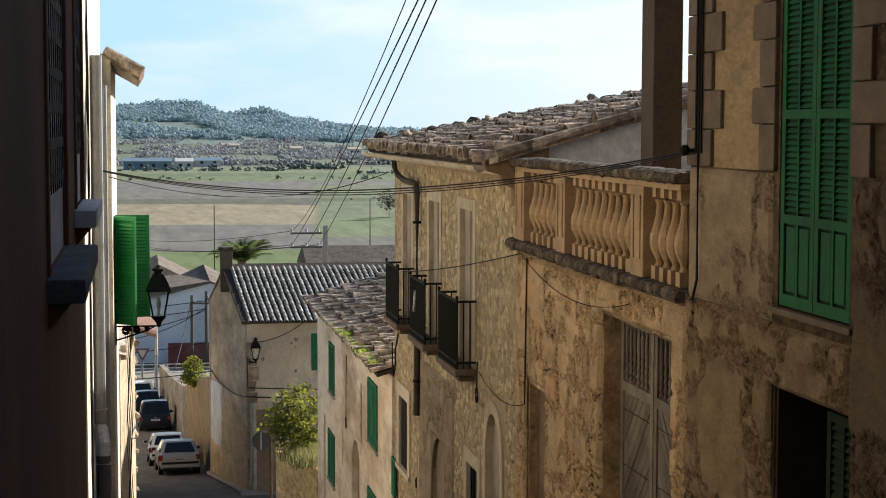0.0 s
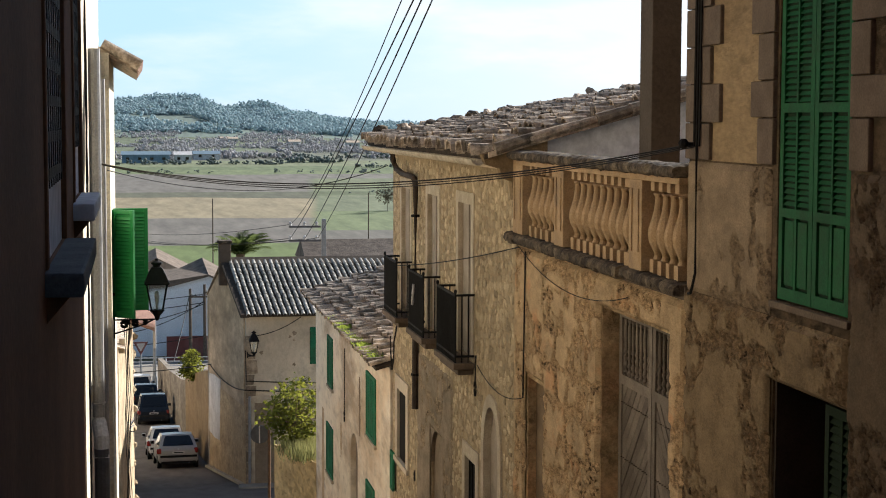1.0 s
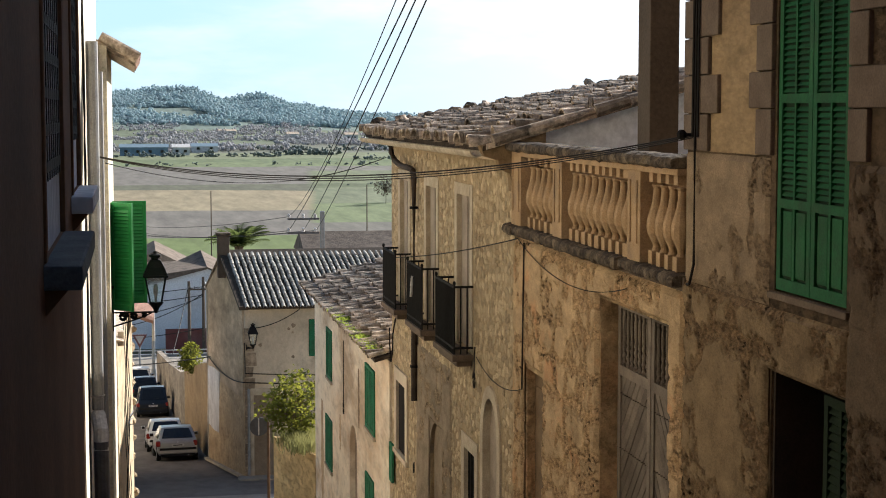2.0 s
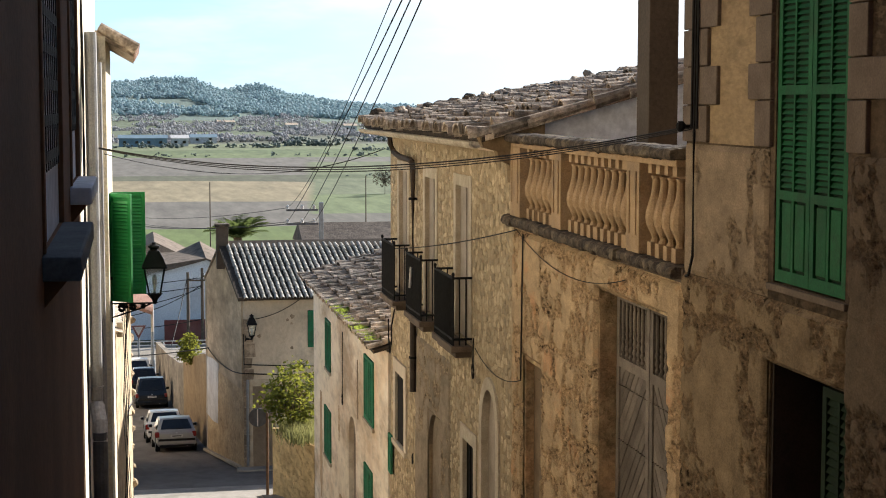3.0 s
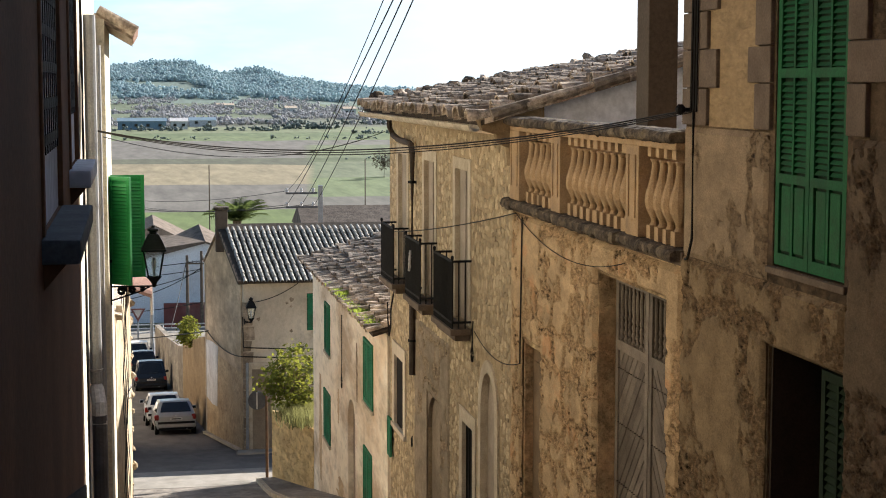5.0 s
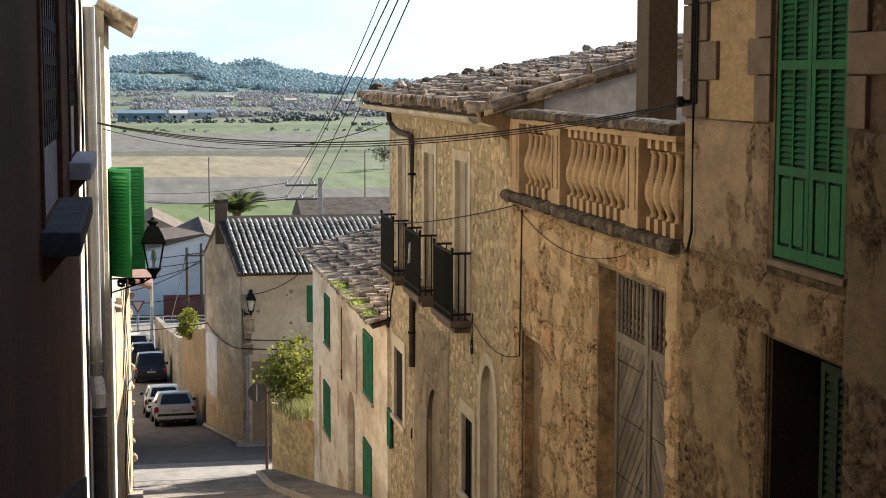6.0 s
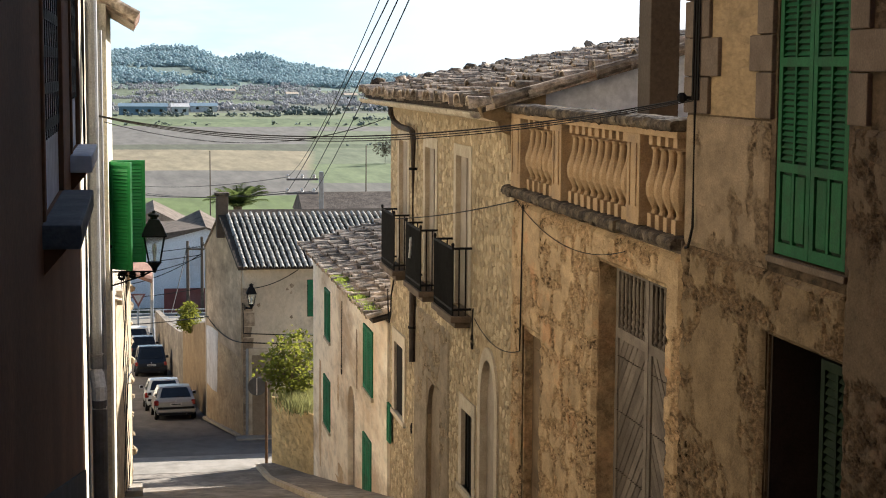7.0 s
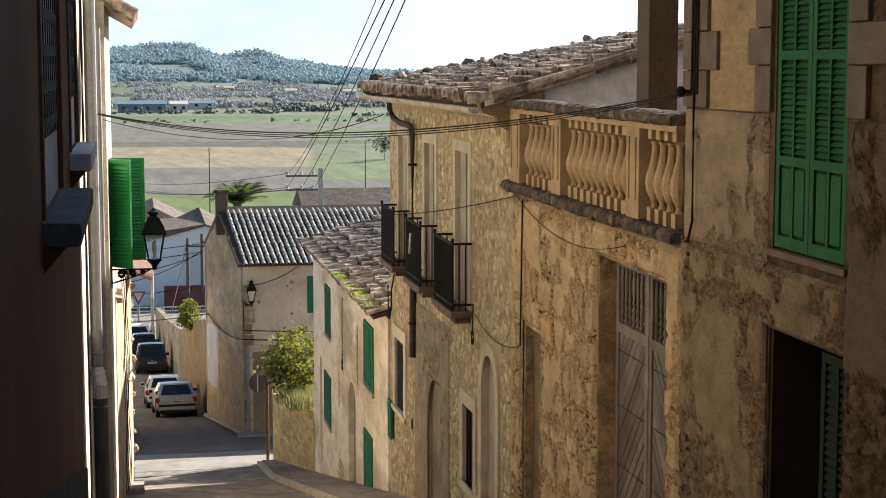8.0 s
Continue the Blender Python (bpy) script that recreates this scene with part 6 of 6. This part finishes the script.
    for a, b, c, d in ((0, 0.055, 0, h), (width - 0.055, width, 0, h), (0.055, width - 0.055, 0, 0.09), (0.055, width - 0.055, h - 0.06, h), (0.055, width - 0.055, h * 0.45, h * 0.45 + 0.06)):
        box(a + 0.0005, b - 0.0005, -0.02, 0.02, c, d, bm, 0.004)
    part("frame", bm, "greensun", t)
    bm = bmesh.new()
    z = 0.11
    while z < h - 0.08:
        if abs(z - h * 0.45 - 0.03) > 0.05:
            prism([(0.05, -0.016, z - 0.018), (0.05, -0.008, z - 0.024), (0.05, 0.016, z + 0.018), (0.05, 0.008, z + 0.024)], (width - 0.1, 0, 0), bm)
        z += 0.05
    part("slats", bm, "greensun", t)
    part("backing", box(0.05, width - 0.05, 0.004, 0.008, 0.05, h - 0.05), "greensun", t)
    part("hinge", box(-0.02, 0.05, -0.026, -0.0201, h * 0.2, h * 0.2 + 0.04), "iron", t)
    t.matrix_basis = Matrix.Translation((*hinge, z0)) @ Matrix.Rotation(radians(deg), 4, "Z")
    return t
shutter_leaf("shutter", (-0.365, 23.6), 0.40, -2.83, -1.30, -42, "bright green louvred wooden shutter standing open from the wall")
shutter_leaf("shutter", (-0.365, 24.62), 0.50, -2.86, -1.34, 4, "green louvred wooden shutter standing open square to the wall")
w = part("window", box(-0.5, -0.46, 23.6, 24.6, -2.9, -1.35), "darkness", l3, "dark window between open shutters")

# small tiled canopy by the corner, with its rain spout
can = thing("tile_canopy", (-0.2, 40.2, -5.0), "small pinkish clay tile canopy with a short white spout", "canopy")
part("slab", prism([(-0.25, 38.9, -4.72), (0.34, 38.9, -4.95), (0.34, 38.9, -5.02), (-0.25, 38.9, -4.80)], (0, 2.5, 0)), "pinktile", can)
part("spout", tube((0.36, 40.9, -4.9), (0.36, 40.9, -5.7), 0.035, n=8), "white", can, "white plastic rain spout")
for k in range(11):
    part("tile", prism([(-0.25, 38.92 + 0.225 * k, -4.715), (0.36, 38.92 + 0.225 * k, -4.945), (0.36, 39.02 + 0.225 * k, -4.87), (-0.25, 39.02 + 0.225 * k, -4.64), (-0.25, 39.12 + 0.225 * k, -4.715)][:4], (0, 0.10, 0)), "pinktile", can)
# bundled wires on the stone corner
wires = thing("wire_bundle", (-0.2, 40, -8), "tangle of black wires tied to the stone house corner", "cable")
for k in range(5):
    pts = [(-0.30 + 0.02 * k + 0.02 * math.sin(1.3 * j + k), 34.2 + 0.25 * k, -2.6 - 0.45 * j) for j in range(15)]
    part("wire", path_tube(pts, 0.009, 5), "cable", wires)
for k in range(4):
    pts = [(-0.36 + 0.04 * j, 38 + 0.2 * j, -7.1 - 0.10 * k - 0.06 * math.sin(0.7 * j + k)) for j in range(6)]
    part("tie", path_tube(pts, 0.013, 5), "cable" if k % 2 else "galv", wires)
solo("meter_box", box(-0.42, -0.3, 33.4, 33.62, -4.75, -4.45, None, 0.01), "trim", "small cream junction box on the house wall", "box")

# ---- cars ----
def loft(sections, bm=None):
    bm = bm or bmesh.new()
    rings = [[bm.verts.new(p) for p in s] for s in sections]
    n = len(rings[0])
    for a, c in zip(rings, rings[1:]):
        for k in range(n):
            bm.faces.new((a[k], a[(k + 1) % n], c[(k + 1) % n], c[k]))
    bm.faces.new(rings[0][::-1])
    bm.faces.new(rings[-1])
    return bm


def rounded(bm, r):
    bmesh.ops.bevel(bm, geom=[e for e in bm.edges if e.calc_face_angle(0) > 0.35], offset=r, segments=2, affect="EDGES")
    return bm


def hatchback(name, at, yaw, tilt, paint, label, width=1.66, length=3.85, height=1.42, boxy=0.0):
    """Small car; y runs forward from its rear bumper, z up from the road."""
    t = thing(name, (0, 0, 0), label, "car", "parked cars")
    w = width / 2
    belt = 0.86 + 0.06 * boxy
    def ring(y, hw, zb, zs, zt):
        return [(-hw * 0.90, y, zb), (-hw, y, zb + 0.16), (-hw, y, zs), (-hw * 0.955, y, zt), (hw * 0.955, y, zt), (hw, y, zs), (hw, y, zb + 0.16), (hw * 0.90, y, zb)]
    prof = [(0.0, 0.84, 0.30, 0.55, 0.74), (0.07, 0.96, 0.24, 0.60, belt), (0.5, 1.0, 0.21, 0.62, belt + 0.02), (2.5, 1.0, 0.20, 0.62, belt), (2.95, 0.99, 0.20, 0.6, belt - 0.03), (3.6, 0.93, 0.22, 0.52, 0.72), (length, 0.82, 0.28, 0.45, 0.58)]
    bm = loft([ring(y, w * s, zb, zs, zt) for y, s, zb, zs, zt in prof])
    bmesh.ops.bevel(bm, geom=[e for e in bm.edges if e.calc_face_angle(0) > 0.5], offset=0.10, segments=3, affect="EDGES")
    part("body", bm, paint, t)
    r0, r1 = 0.09, 0.66 - 0.42 * boxy       # rear window foot and head
    cab = [(r0, 0.93, 0.80, belt), (r1, 0.74, 0.74, height - 0.03), (1.3, 0.76, 0.75, height + 0.02), (1.95, 0.75, 0.74, height - 0.02), (2.75, 0.92, 0.8, belt)]
    secs = []
    for y, s, _, z in cab:
        secs.append([(-w * 0.93, y, belt - 0.03), (-w * (s if z > belt else 0.925), y, z), (0, y, z + (0.02 if z > belt else 0.005)), (w * (s if z > belt else 0.925), y, z), (w * 0.93, y, belt - 0.03)])
    cabin = part("cabin", rounded(loft(secs), 0.09), paint, t)
    def onrear(u, v, off):   # u across -1..1, v up 0..1 on the sloped rear
        y = r0 + (r1 - r0) * v
        hw = w * (0.90 + (0.74 - 0.90) * v)
        z = belt + (height - belt) * v
        return (u * hw, y - off, z)
    bm = prism([onrear(-0.86, 0.12, 0.02), onrear(0.86, 0.12, 0.02), onrear(0.84, 0.5, 0.02), onrear(0.78, 0.86, 0.02), onrear(-0.78, 0.86, 0.02), onrear(-0.84, 0.5, 0.02)], (0, 0.03, 0))
    part("rear_window", bm, "carglass", cabin, "dark rear window")
    part("wiper", tube(onrear(0, 0.16, 0.035), onrear(0.45, 0.2, 0.035), 0.012, n=5), "rubber", cabin)
    for sx in (-1, 1):
        pts = [(sx * w * 0.925, 0.52, belt + 0.03), (sx * w * 0.925, 2.5, belt + 0.03), (sx * w * 0.785, 1.9, height - 0.10), (sx * w * 0.79, 0.80, height - 0.10)]
        part("side_window", prism(pts, (sx * 0.016, 0, 0)), "carglass", cabin)
        part("tail_light", box(sx * w * 0.90 - 0.13, sx * w * 0.90 + 0.06, -0.004, 0.22, 0.60, 0.83, None, 0.06), "red", t, "red tail light cluster")
        mir = part("mirror", box(sx * (w + 0.10) - 0.09, sx * (w + 0.10) + 0.09, 2.2, 2.34, belt + 0.02, belt + 0.17, None, 0.03), paint, t)
        part("mirror_glass", box(sx * (w + 0.10) - 0.07, sx * (w + 0.10) + 0.07, 2.19, 2.1995, belt + 0.04, belt + 0.15), "carglass", mir)
        for y in (0.68, 3.1):
            wh = part("wheel", tube((sx * (w - 0.17), y, 0.29), (sx * (w - 0.005), y, 0.29), 0.29, n=20), "rubber", t)
            part("rim", tube((sx * (w - 0.02), y, 0.29), (sx * (w + 0.004), y, 0.29), 0.18, n=16), "galv", wh)
            part("wheel_arch", tube((sx * (w - 0.10), y, 0.30), (sx * (w + 0.0015), y, 0.30), 0.335, n=20), "rubber", wh)
    part("bumper", box(-w * 0.95, w * 0.95, -0.075, 0.12, 0.30, 0.52, None, 0.045), paint, t)
    part("bumper_strip", box(-w * 0.9, w * 0.9, -0.088, -0.02, 0.45, 0.545, None, 0.02), "rubber", t, "black bumper strip")
    part("valance", box(-w * 0.85, w * 0.85, -0.03, 0.1, 0.2, 0.31), "rubber", t)
    part("number_plate", box(-0.25, 0.25, -0.035, 0.03, 0.60, 0.70), "white", t)
    part("plate_bar", box(-0.19, 0.19, -0.038, -0.0352, 0.63, 0.67), "rubber", t)
    part("badge", tube((0, -0.028, 0.78), (0, -0.02, 0.78), 0.035, n=12), "chrome", t)
    part("exhaust", tube((0.42, -0.03, 0.24), (0.42, 0.2, 0.24), 0.025, n=8), "chrome", t)
    t.matrix_basis = Matrix.Translation(at) @ pose(0, 0, 0, tilt, 0, yaw)
    return t


def on_road(x, y):
    return (x, y, ground_z(y) + 0.01)


SLOPE = -7.1
hatchback("car", on_road(1.50, 66.9), 3, SLOPE, "carsilver", "silver hatchback parked facing downhill by the house wall", 1.66, 3.85, 1.37)
hatchback("car", on_road(1.12, 71.6), 2, SLOPE, "carwhite", "white hatchback parked facing downhill ahead of a silver one", 1.64, 3.85, 1.37)
hatchback("car", on_road(0.74, 94.0), 2, -6.5, "cardark", "dark blue estate car parked facing downhill", 1.80, 4.0, 1.72, 0.6)
hatchback("car", on_road(0.35, 103.5), 2, -5, "cardark", "dark hatchback parked beyond a dark blue one", 1.66, 3.85, 1.5)
hatchback("car", on_road(0.0, 110.0), 2, -4.5, "carwhite", "white car parked at the foot of the street", 1.7, 3.85, 1.6, 0.8)

# unseen plain wall on the lower street's sunny side, added to bounce sunlight onto the houses opposite
bm = bmesh.new()
rows = []
for y in (52, 60, 75, 90, 118):
    rows.append([bm.verts.new(p) for p in ((-1.3 - (y - 52) * 0.012, y, ground_z(y) - 0.5), (-1.3 - (y - 52) * 0.012, y, ground_z(y) + 4.2), (-1.8 - (y - 52) * 0.012, y, ground_z(y) + 4.2), (-1.8 - (y - 52) * 0.012, y, ground_z(y) - 0.5))])
for a, c in zip(rows, rows[1:]):
    for k in range(3):
        bm.faces.new((a[k], a[k + 1], c[k + 1], c[k]))
bm.faces.new(rows[0]); bm.faces.new(rows[-1][::-1])
solo("street_wall", bm, "cream", "unseen cream wall added to bounce sunlight into the lower street", "wall", kind="structure")

# ---- poles and the lower crossing ----
lp = thing("street_lamp", (1.02, 119.0, ground_z(119)), "tall galvanised steel street lamp post at the lower crossing", "lamp post")
part("pole", tube((1.02, 119, ground_z(119)), (1.02, 119, -13.6), 0.13, 0.09, 10), "galv", lp)
part("base", tube((1.02, 119, ground_z(119)), (1.02, 119, ground_z(119) + 0.9), 0.2, 0.17, 10), "galv", lp)
for nm, x, y, zt in (("a", 4.15, 137.2, -14.2), ("b", 5.35, 137.6, -13.9)):
    up = thing("utility_pole", (x, y, ground_z(y)), "dark timber utility pole with crossed wires beside the white barn", "pole", "utility poles")
    part("pole", tube((x, y, ground_z(y) - 0.2), (x, y, zt), 0.15, 0.11, 8), "woodpole", up)
    part("crossarm", box(x - 0.1, x + (1.6 if nm == "a" else 1.2), y - 0.16, y - 0.04, zt - 0.75, zt - 0.62), "woodpole", up)
    for k in range(4):
        part("insulator", lathe((x + 0.15 + 0.3 * k, y - 0.1, zt - 0.62), [(0.03, 0), (0.06, 0.05), (0.05, 0.14), (0.02, 0.2)], 8), "galv", up)
for k, (z0, z1, s) in enumerate(((-14.9, -14.7, 0.1), (-15.6, -15.4, 0.15), (-16.4, -15.5, 0.6), (-17.2, -15.3, 0.9), (-18.3, -18.2, 0.2))):
    cable("street_cable", (-4, 132, z0), (5.3, 137.4, z1), s, 0.035, "black wire strung between timber poles")
cable("street_cable", (4.1, 137, -14.6), (2.6, 130, -19.2), 0.2, 0.035, "slack black stay wire of a timber pole")
cable("street_cable", (-8, 92, -13.4), (flank(66), 66, -9.9), 0.5, 0.022, "black cable crossing the lower street")
ps = thing("power_pole", (7.6, 68, ground_z(68)), "grey power pole with two arms and white glass insulators", "pole")
part("pole", box(7.51, 7.69, 67.91, 68.09, ground_z(68) - 0.3, -4.2, None, 0.02), "galv", ps)
for z in (-4.52, -5.1):
    part("arm", box(6.15, 7.47, 67.96, 68.04, z - 0.04, z + 0.04), "galvdark", ps)
    for x in (6.2, 6.8, 7.3):
        part("insulator", lathe((x, 68, z + 0.02), [(0.03, 0), (0.07, 0.04), (0.05, 0.09), (0.07, 0.13), (0.03, 0.2)], 8), "white", ps)
tv = thing("give_way_sign", (0.05, 122, ground_z(122)), "red and white triangular sign on a steel post", "sign")
part("post", tube((0.05, 122, ground_z(122)), (0.05, 122, -16.6), 0.06, n=8), "galv", tv)
part("plate", prism([(-0.5, 121.9, -16.5), (0.6, 121.9, -16.5), (0.05, 121.9, -17.5)], (0, 0.04, 0)), "redwall", tv)
part("plate_face", prism([(-0.28, 121.89, -16.62), (0.38, 121.89, -16.62), (0.05, 121.89, -17.22)], (0, 0.009, 0)), "white", tv)
rl = thing("road_rail", (0, 131, ground_z(131)), "pale metal railing along the lower road", "railing")
for z in (0.35, 0.7, 1.0):
    part("rail", tube((-6, 131, ground_z(131) + z), (14, 131, ground_z(131) + z), 0.045, n=6), "white", rl)
for k in range(11):
    part("post", tube((-6 + 2 * k, 131, ground_z(131)), (-6 + 2 * k, 131, ground_z(131) + 1.02), 0.05, n=6), "white", rl)
slab_along("lower_road", -60, 80, 124.0, 137.5, 0.03, "concrete", "pale lower road crossing at the foot of the street")
for nm, x, y, zt in (("a", 8.4, 190, -9.3), ("b", 26.5, 190, -8.7)):
    solo("thin_pole", tube((x, y, ground_z(y)), (x, y, zt), 0.09, 0.06, 6), "woodpole", "thin dark pole at the field's edge", "pole", "field poles")

# houses below: roofs seen over the lower ones
def low_house(x0, x1, y0, y1, zt, rise, wallm, label, along="x"):
    h = thing("farmhouse", ((x0 + x1) / 2, (y0 + y1) / 2, ground_z(y0)), label, "house", "houses below the village")
    zb = ground_z(y1) - 0.5
    part("wall", box(x0, x1, y0, y1, zb, zt), wallm, h)
    if along == "x":
        m = (y0 + y1) / 2
        part("roof", prism([(x0 - 0.3, y0 - 0.4, zt), (x0 - 0.3, m, zt + rise), (x0 - 0.3, y1 + 0.4, zt)], (x1 - x0 + 0.6, 0, 0)), "roofbrown", h)
    else:
        m = (x0 + x1) / 2
        part("roof", prism([(x0 - 0.4, y0 - 0.3, zt), (m, y0 - 0.3, zt + rise), (x1 + 0.4, y0 - 0.3, zt)], (0, y1 - y0 + 0.6, 0)), "roofbrown", h)
        part("gable", prism([(x0, y0 - 0.05, zt - 0.01), (m, y0 - 0.05, zt + rise - 0.12), (x1, y0 - 0.05, zt - 0.01)], (0, 0.04, 0)), wallm, h)
    return h
low_house(15, 27, 146, 156, -13.1, 1.9, "pale", "pale farmhouse with a brown tile roof below the village", "x")
low_house(-1.6, 5.0, 160, 172, -15.4, 1.9, "roofbrown", "low farmhouse with a brown tile roof behind the white barn", "y")
low_house(30, 44, 170, 160, -14.0, 2.0, "pale", "pale farmhouse with a brown tile roof below the village", "x")

# date palm behind the crossing house
pm = thing("palm_tree", (6.2, 98, ground_z(98)), "date palm with a thick trunk and drooping fronds", "palm")
part("trunk", path_tube([(6.2, 98, ground_z(98)), (5.9, 98, -13), (5.95, 98, -8.1)], 0.28, 10), "bark", pm)
rnd = random.Random(21)
for k in range(46):
    a, e = rnd.uniform(0, 6.28), rnd.uniform(0.45, 1.5)
    L = rnd.uniform(1.5, 2.1)
    bm = bmesh.new()
    prev = None
    for j in range(9):
        u = j / 8
        r = L * u
        px = 5.95 + r * math.cos(a) * math.cos(e * (1 - 0.4 * u))
        py = 98 + r * math.sin(a) * math.cos(e * (1 - 0.4 * u))
        pz = -8.1 + r * math.sin(e) - 0.6 * u * u * L * 0.55
        p = Vector((px, py, pz))
        if prev is not None:
            tube(prev, p, 0.018, 0.014, 4, bm)
            side = (p - prev).cross(Vector((0, 0, 1))).normalized()
            for s in (-1, 1):
                for f in (0.25, 0.75):
                    q = prev.lerp(p, f)
                    ln = 0.55 * (1 - 0.6 * abs(u - 0.45))
                    tip = q + side * s * ln + (p - prev) * 0.9 - Vector((0, 0, 0.14))
                    d = (p - prev) * 0.2
                    v = [bm.verts.new(c) for c in (q - d, q + d, tip)]
                    bm.faces.new(v)
        prev = p
    part("frond", bm, "palm", pm)

# ---- far country ----
def leaf_cloud(seed, n=9):
    """A tree crown as a few uneven leaf masses, about radius 1: corners and triangles."""
    rg = np.random.RandomState(seed)
    bm = bmesh.new()
    bmesh.ops.create_icosphere(bm, subdivisions=1, radius=1.0)
    unit = np.array([v.co[:] for v in bm.verts])
    tris = np.array([[v.index for v in f.verts] for f in bm.faces])
    bm.free()
    V, F = [], []
    for k in range(n):
        c = rg.normal(size=3) * (0.48, 0.48, 0.34)
        bulge = 1 + rg.uniform(-0.4, 0.4, size=(len(unit), 1))
        F.append(tris + k * len(unit))
        V.append(unit * bulge * rg.uniform(0.17, 0.42) * (1.0, 1.0, 0.9) + c)
    return np.concatenate(V), np.concatenate(F)
CLOUDS = [leaf_cloud(s) for s in range(8)]


def woods(name, spots, material, label, kind="stuff"):
    """One joined object of crowns; spots: x, y, z, radius, height."""
    rnd = random.Random(len(spots))
    out, faces, o = [], [], 0
    for x, y, z, r, h in spots:
        T, F = CLOUDS[rnd.randrange(8)]
        a = rnd.uniform(0, 6.28)
        c, s = math.cos(a), math.sin(a)
        out.append(np.stack([(T[:, 0] * c - T[:, 1] * s) * r + x, (T[:, 0] * s + T[:, 1] * c) * r + y, T[:, 2] * h + z + 0.45 * h], axis=-1))
        faces.append(F + o)
        o += len(T)
    me = bpy.data.meshes.new(name)
    me.from_pydata(np.concatenate(out).tolist(), [], np.concatenate(faces).tolist())
    me.polygons.foreach_set("use_smooth", [True] * len(me.polygons))
    me.materials.append(M[material])
    return tagged(new(name, me), label, "trees", kind=kind)


rnd = random.Random(33)
spots = []
while len(spots) < 8600:
    y = rnd.uniform(1650, 2420)
    x = rnd.uniform(-0.04, 0.25) * y
    d = noise.noise((x * 0.010, y * 0.005, 3.0))
    if y < 1900 and d < -0.18:
        continue
    if x / y > 0.21 and rnd.random() < 0.3:
        continue
    r = rnd.uniform(2.8, 5.8)
    spots.append((x, y, land_z(x, y), r, r * rnd.uniform(0.7, 1.15)))
for _ in range(330):        # taller stands on the crest
    q = rnd.choice((0.012, 0.018, 0.022, 0.03, 0.038, 0.068, 0.074, 0.082, 0.1))
    y = rnd.uniform(2150, 2400)
    x = q * y + rnd.gauss(0, 9)
    r = rnd.uniform(2.8, 5.0)
    spots.append((x, y, land_z(x, y) + rnd.uniform(2, 7), r, r * 1.1))
woods("hill_woods", spots, "hazed_woods", "haze-pale pine woods covering the low hill beyond the plain")
spots = []
while len(spots) < 2200:
    y = rnd.uniform(880, 1650)
    x = rnd.uniform(-0.05, 0.26) * y
    if noise.noise((x * 0.012, y * 0.009, 9.0)) < 0.05 + (0.15 if y < 1000 else 0):
        continue
    r = rnd.uniform(1.4, 3.2)
    spots.append((x, y, -23 if y < 1400 else land_z(x, y), r, r * rnd.uniform(0.7, 1.3)))
woods("winter_trees", spots, "hazed_scrub", "haze-pale grey winter trees scattered over the plain")
spots = []
for y0, xa, xb, n, r in ((500, 60, 105, 12, 0.8), (690, -10, 160, 40, 1.0), (820, -20, 70, 55, 1.8), (850, 70, 105, 26, 2.6), (520, 88, 102, 30, 2.6), (760, 100, 190, 50, 1.6), (940, -30, 220, 90, 2.2), (330, 60, 90, 18, 0.7)):
    for k in range(n):
        x = rnd.uniform(xa, xb)
        q = r * rnd.uniform(0.6, 1.4)
        spots.append((x, y0 + rnd.gauss(0, 3), -23, q, q * rnd.uniform(0.6, 1.1)))
woods("hedges", spots, "hedge", "dark hedges and shrubs along the field edges")
for x, y in ((60.5, 400), (66.0, 410)):
    leafy("bare_tree", (x, y, -23), 2.0, ((x, y, -18.6), (3.6, 3.0, 2.6)), 190, 5, 0.26, "bark", "bare spreading tree at the edge of a green field", int(x))

# farm sheds on the plain
def shed(x0, x1, y, h, wallm, roofm, label):
    s = thing("farm_shed", ((x0 + x1) / 2, y, -23), label, "shed", "sheds on the plain")
    part("wall", box(x0, x1, y, y + 14, -23.2, -23 + h), wallm, s)
    part("roof", prism([(x0 - 0.5, y - 0.6, -23 + h), (x0 - 0.5, y + 7, -23 + h + 1.6), (x0 - 0.5, y + 14.6, -23 + h)], (x1 - x0 + 1, 0, 0)), roofm, s)
    n = max(2, int((x1 - x0) / 5))
    for k in range(n):
        cx = x0 + (x1 - x0) * (k + 0.5) / n
        part("window", box(cx - 0.8, cx + 0.8, y - 0.06, y - 0.004, -21.6, -20.2), "carglass", s)
shed(-8, 16, 845, 4.2, "bluegrey", "bluegrey", "long low blue-grey farm shed among trees")
shed(18.5, 27, 850, 4.0, "white", "white", "small white farm building on the plain")
shed(30, 44, 905, 3.2, "white", "bluegrey", "low white greenhouse shed on the plain")
for x, y in ((74, 1500), (80, 1480), (176, 1750), (192, 1760), (262, 1900), (268, 1000), (158, 1250), (118, 1300)):
    shed(x, x + rnd.uniform(6, 10), y, 4.2, "white", "tile_far", "white country house far across the plain")

# ---- the small pieces last ----
for lay in LATER:
    lay()
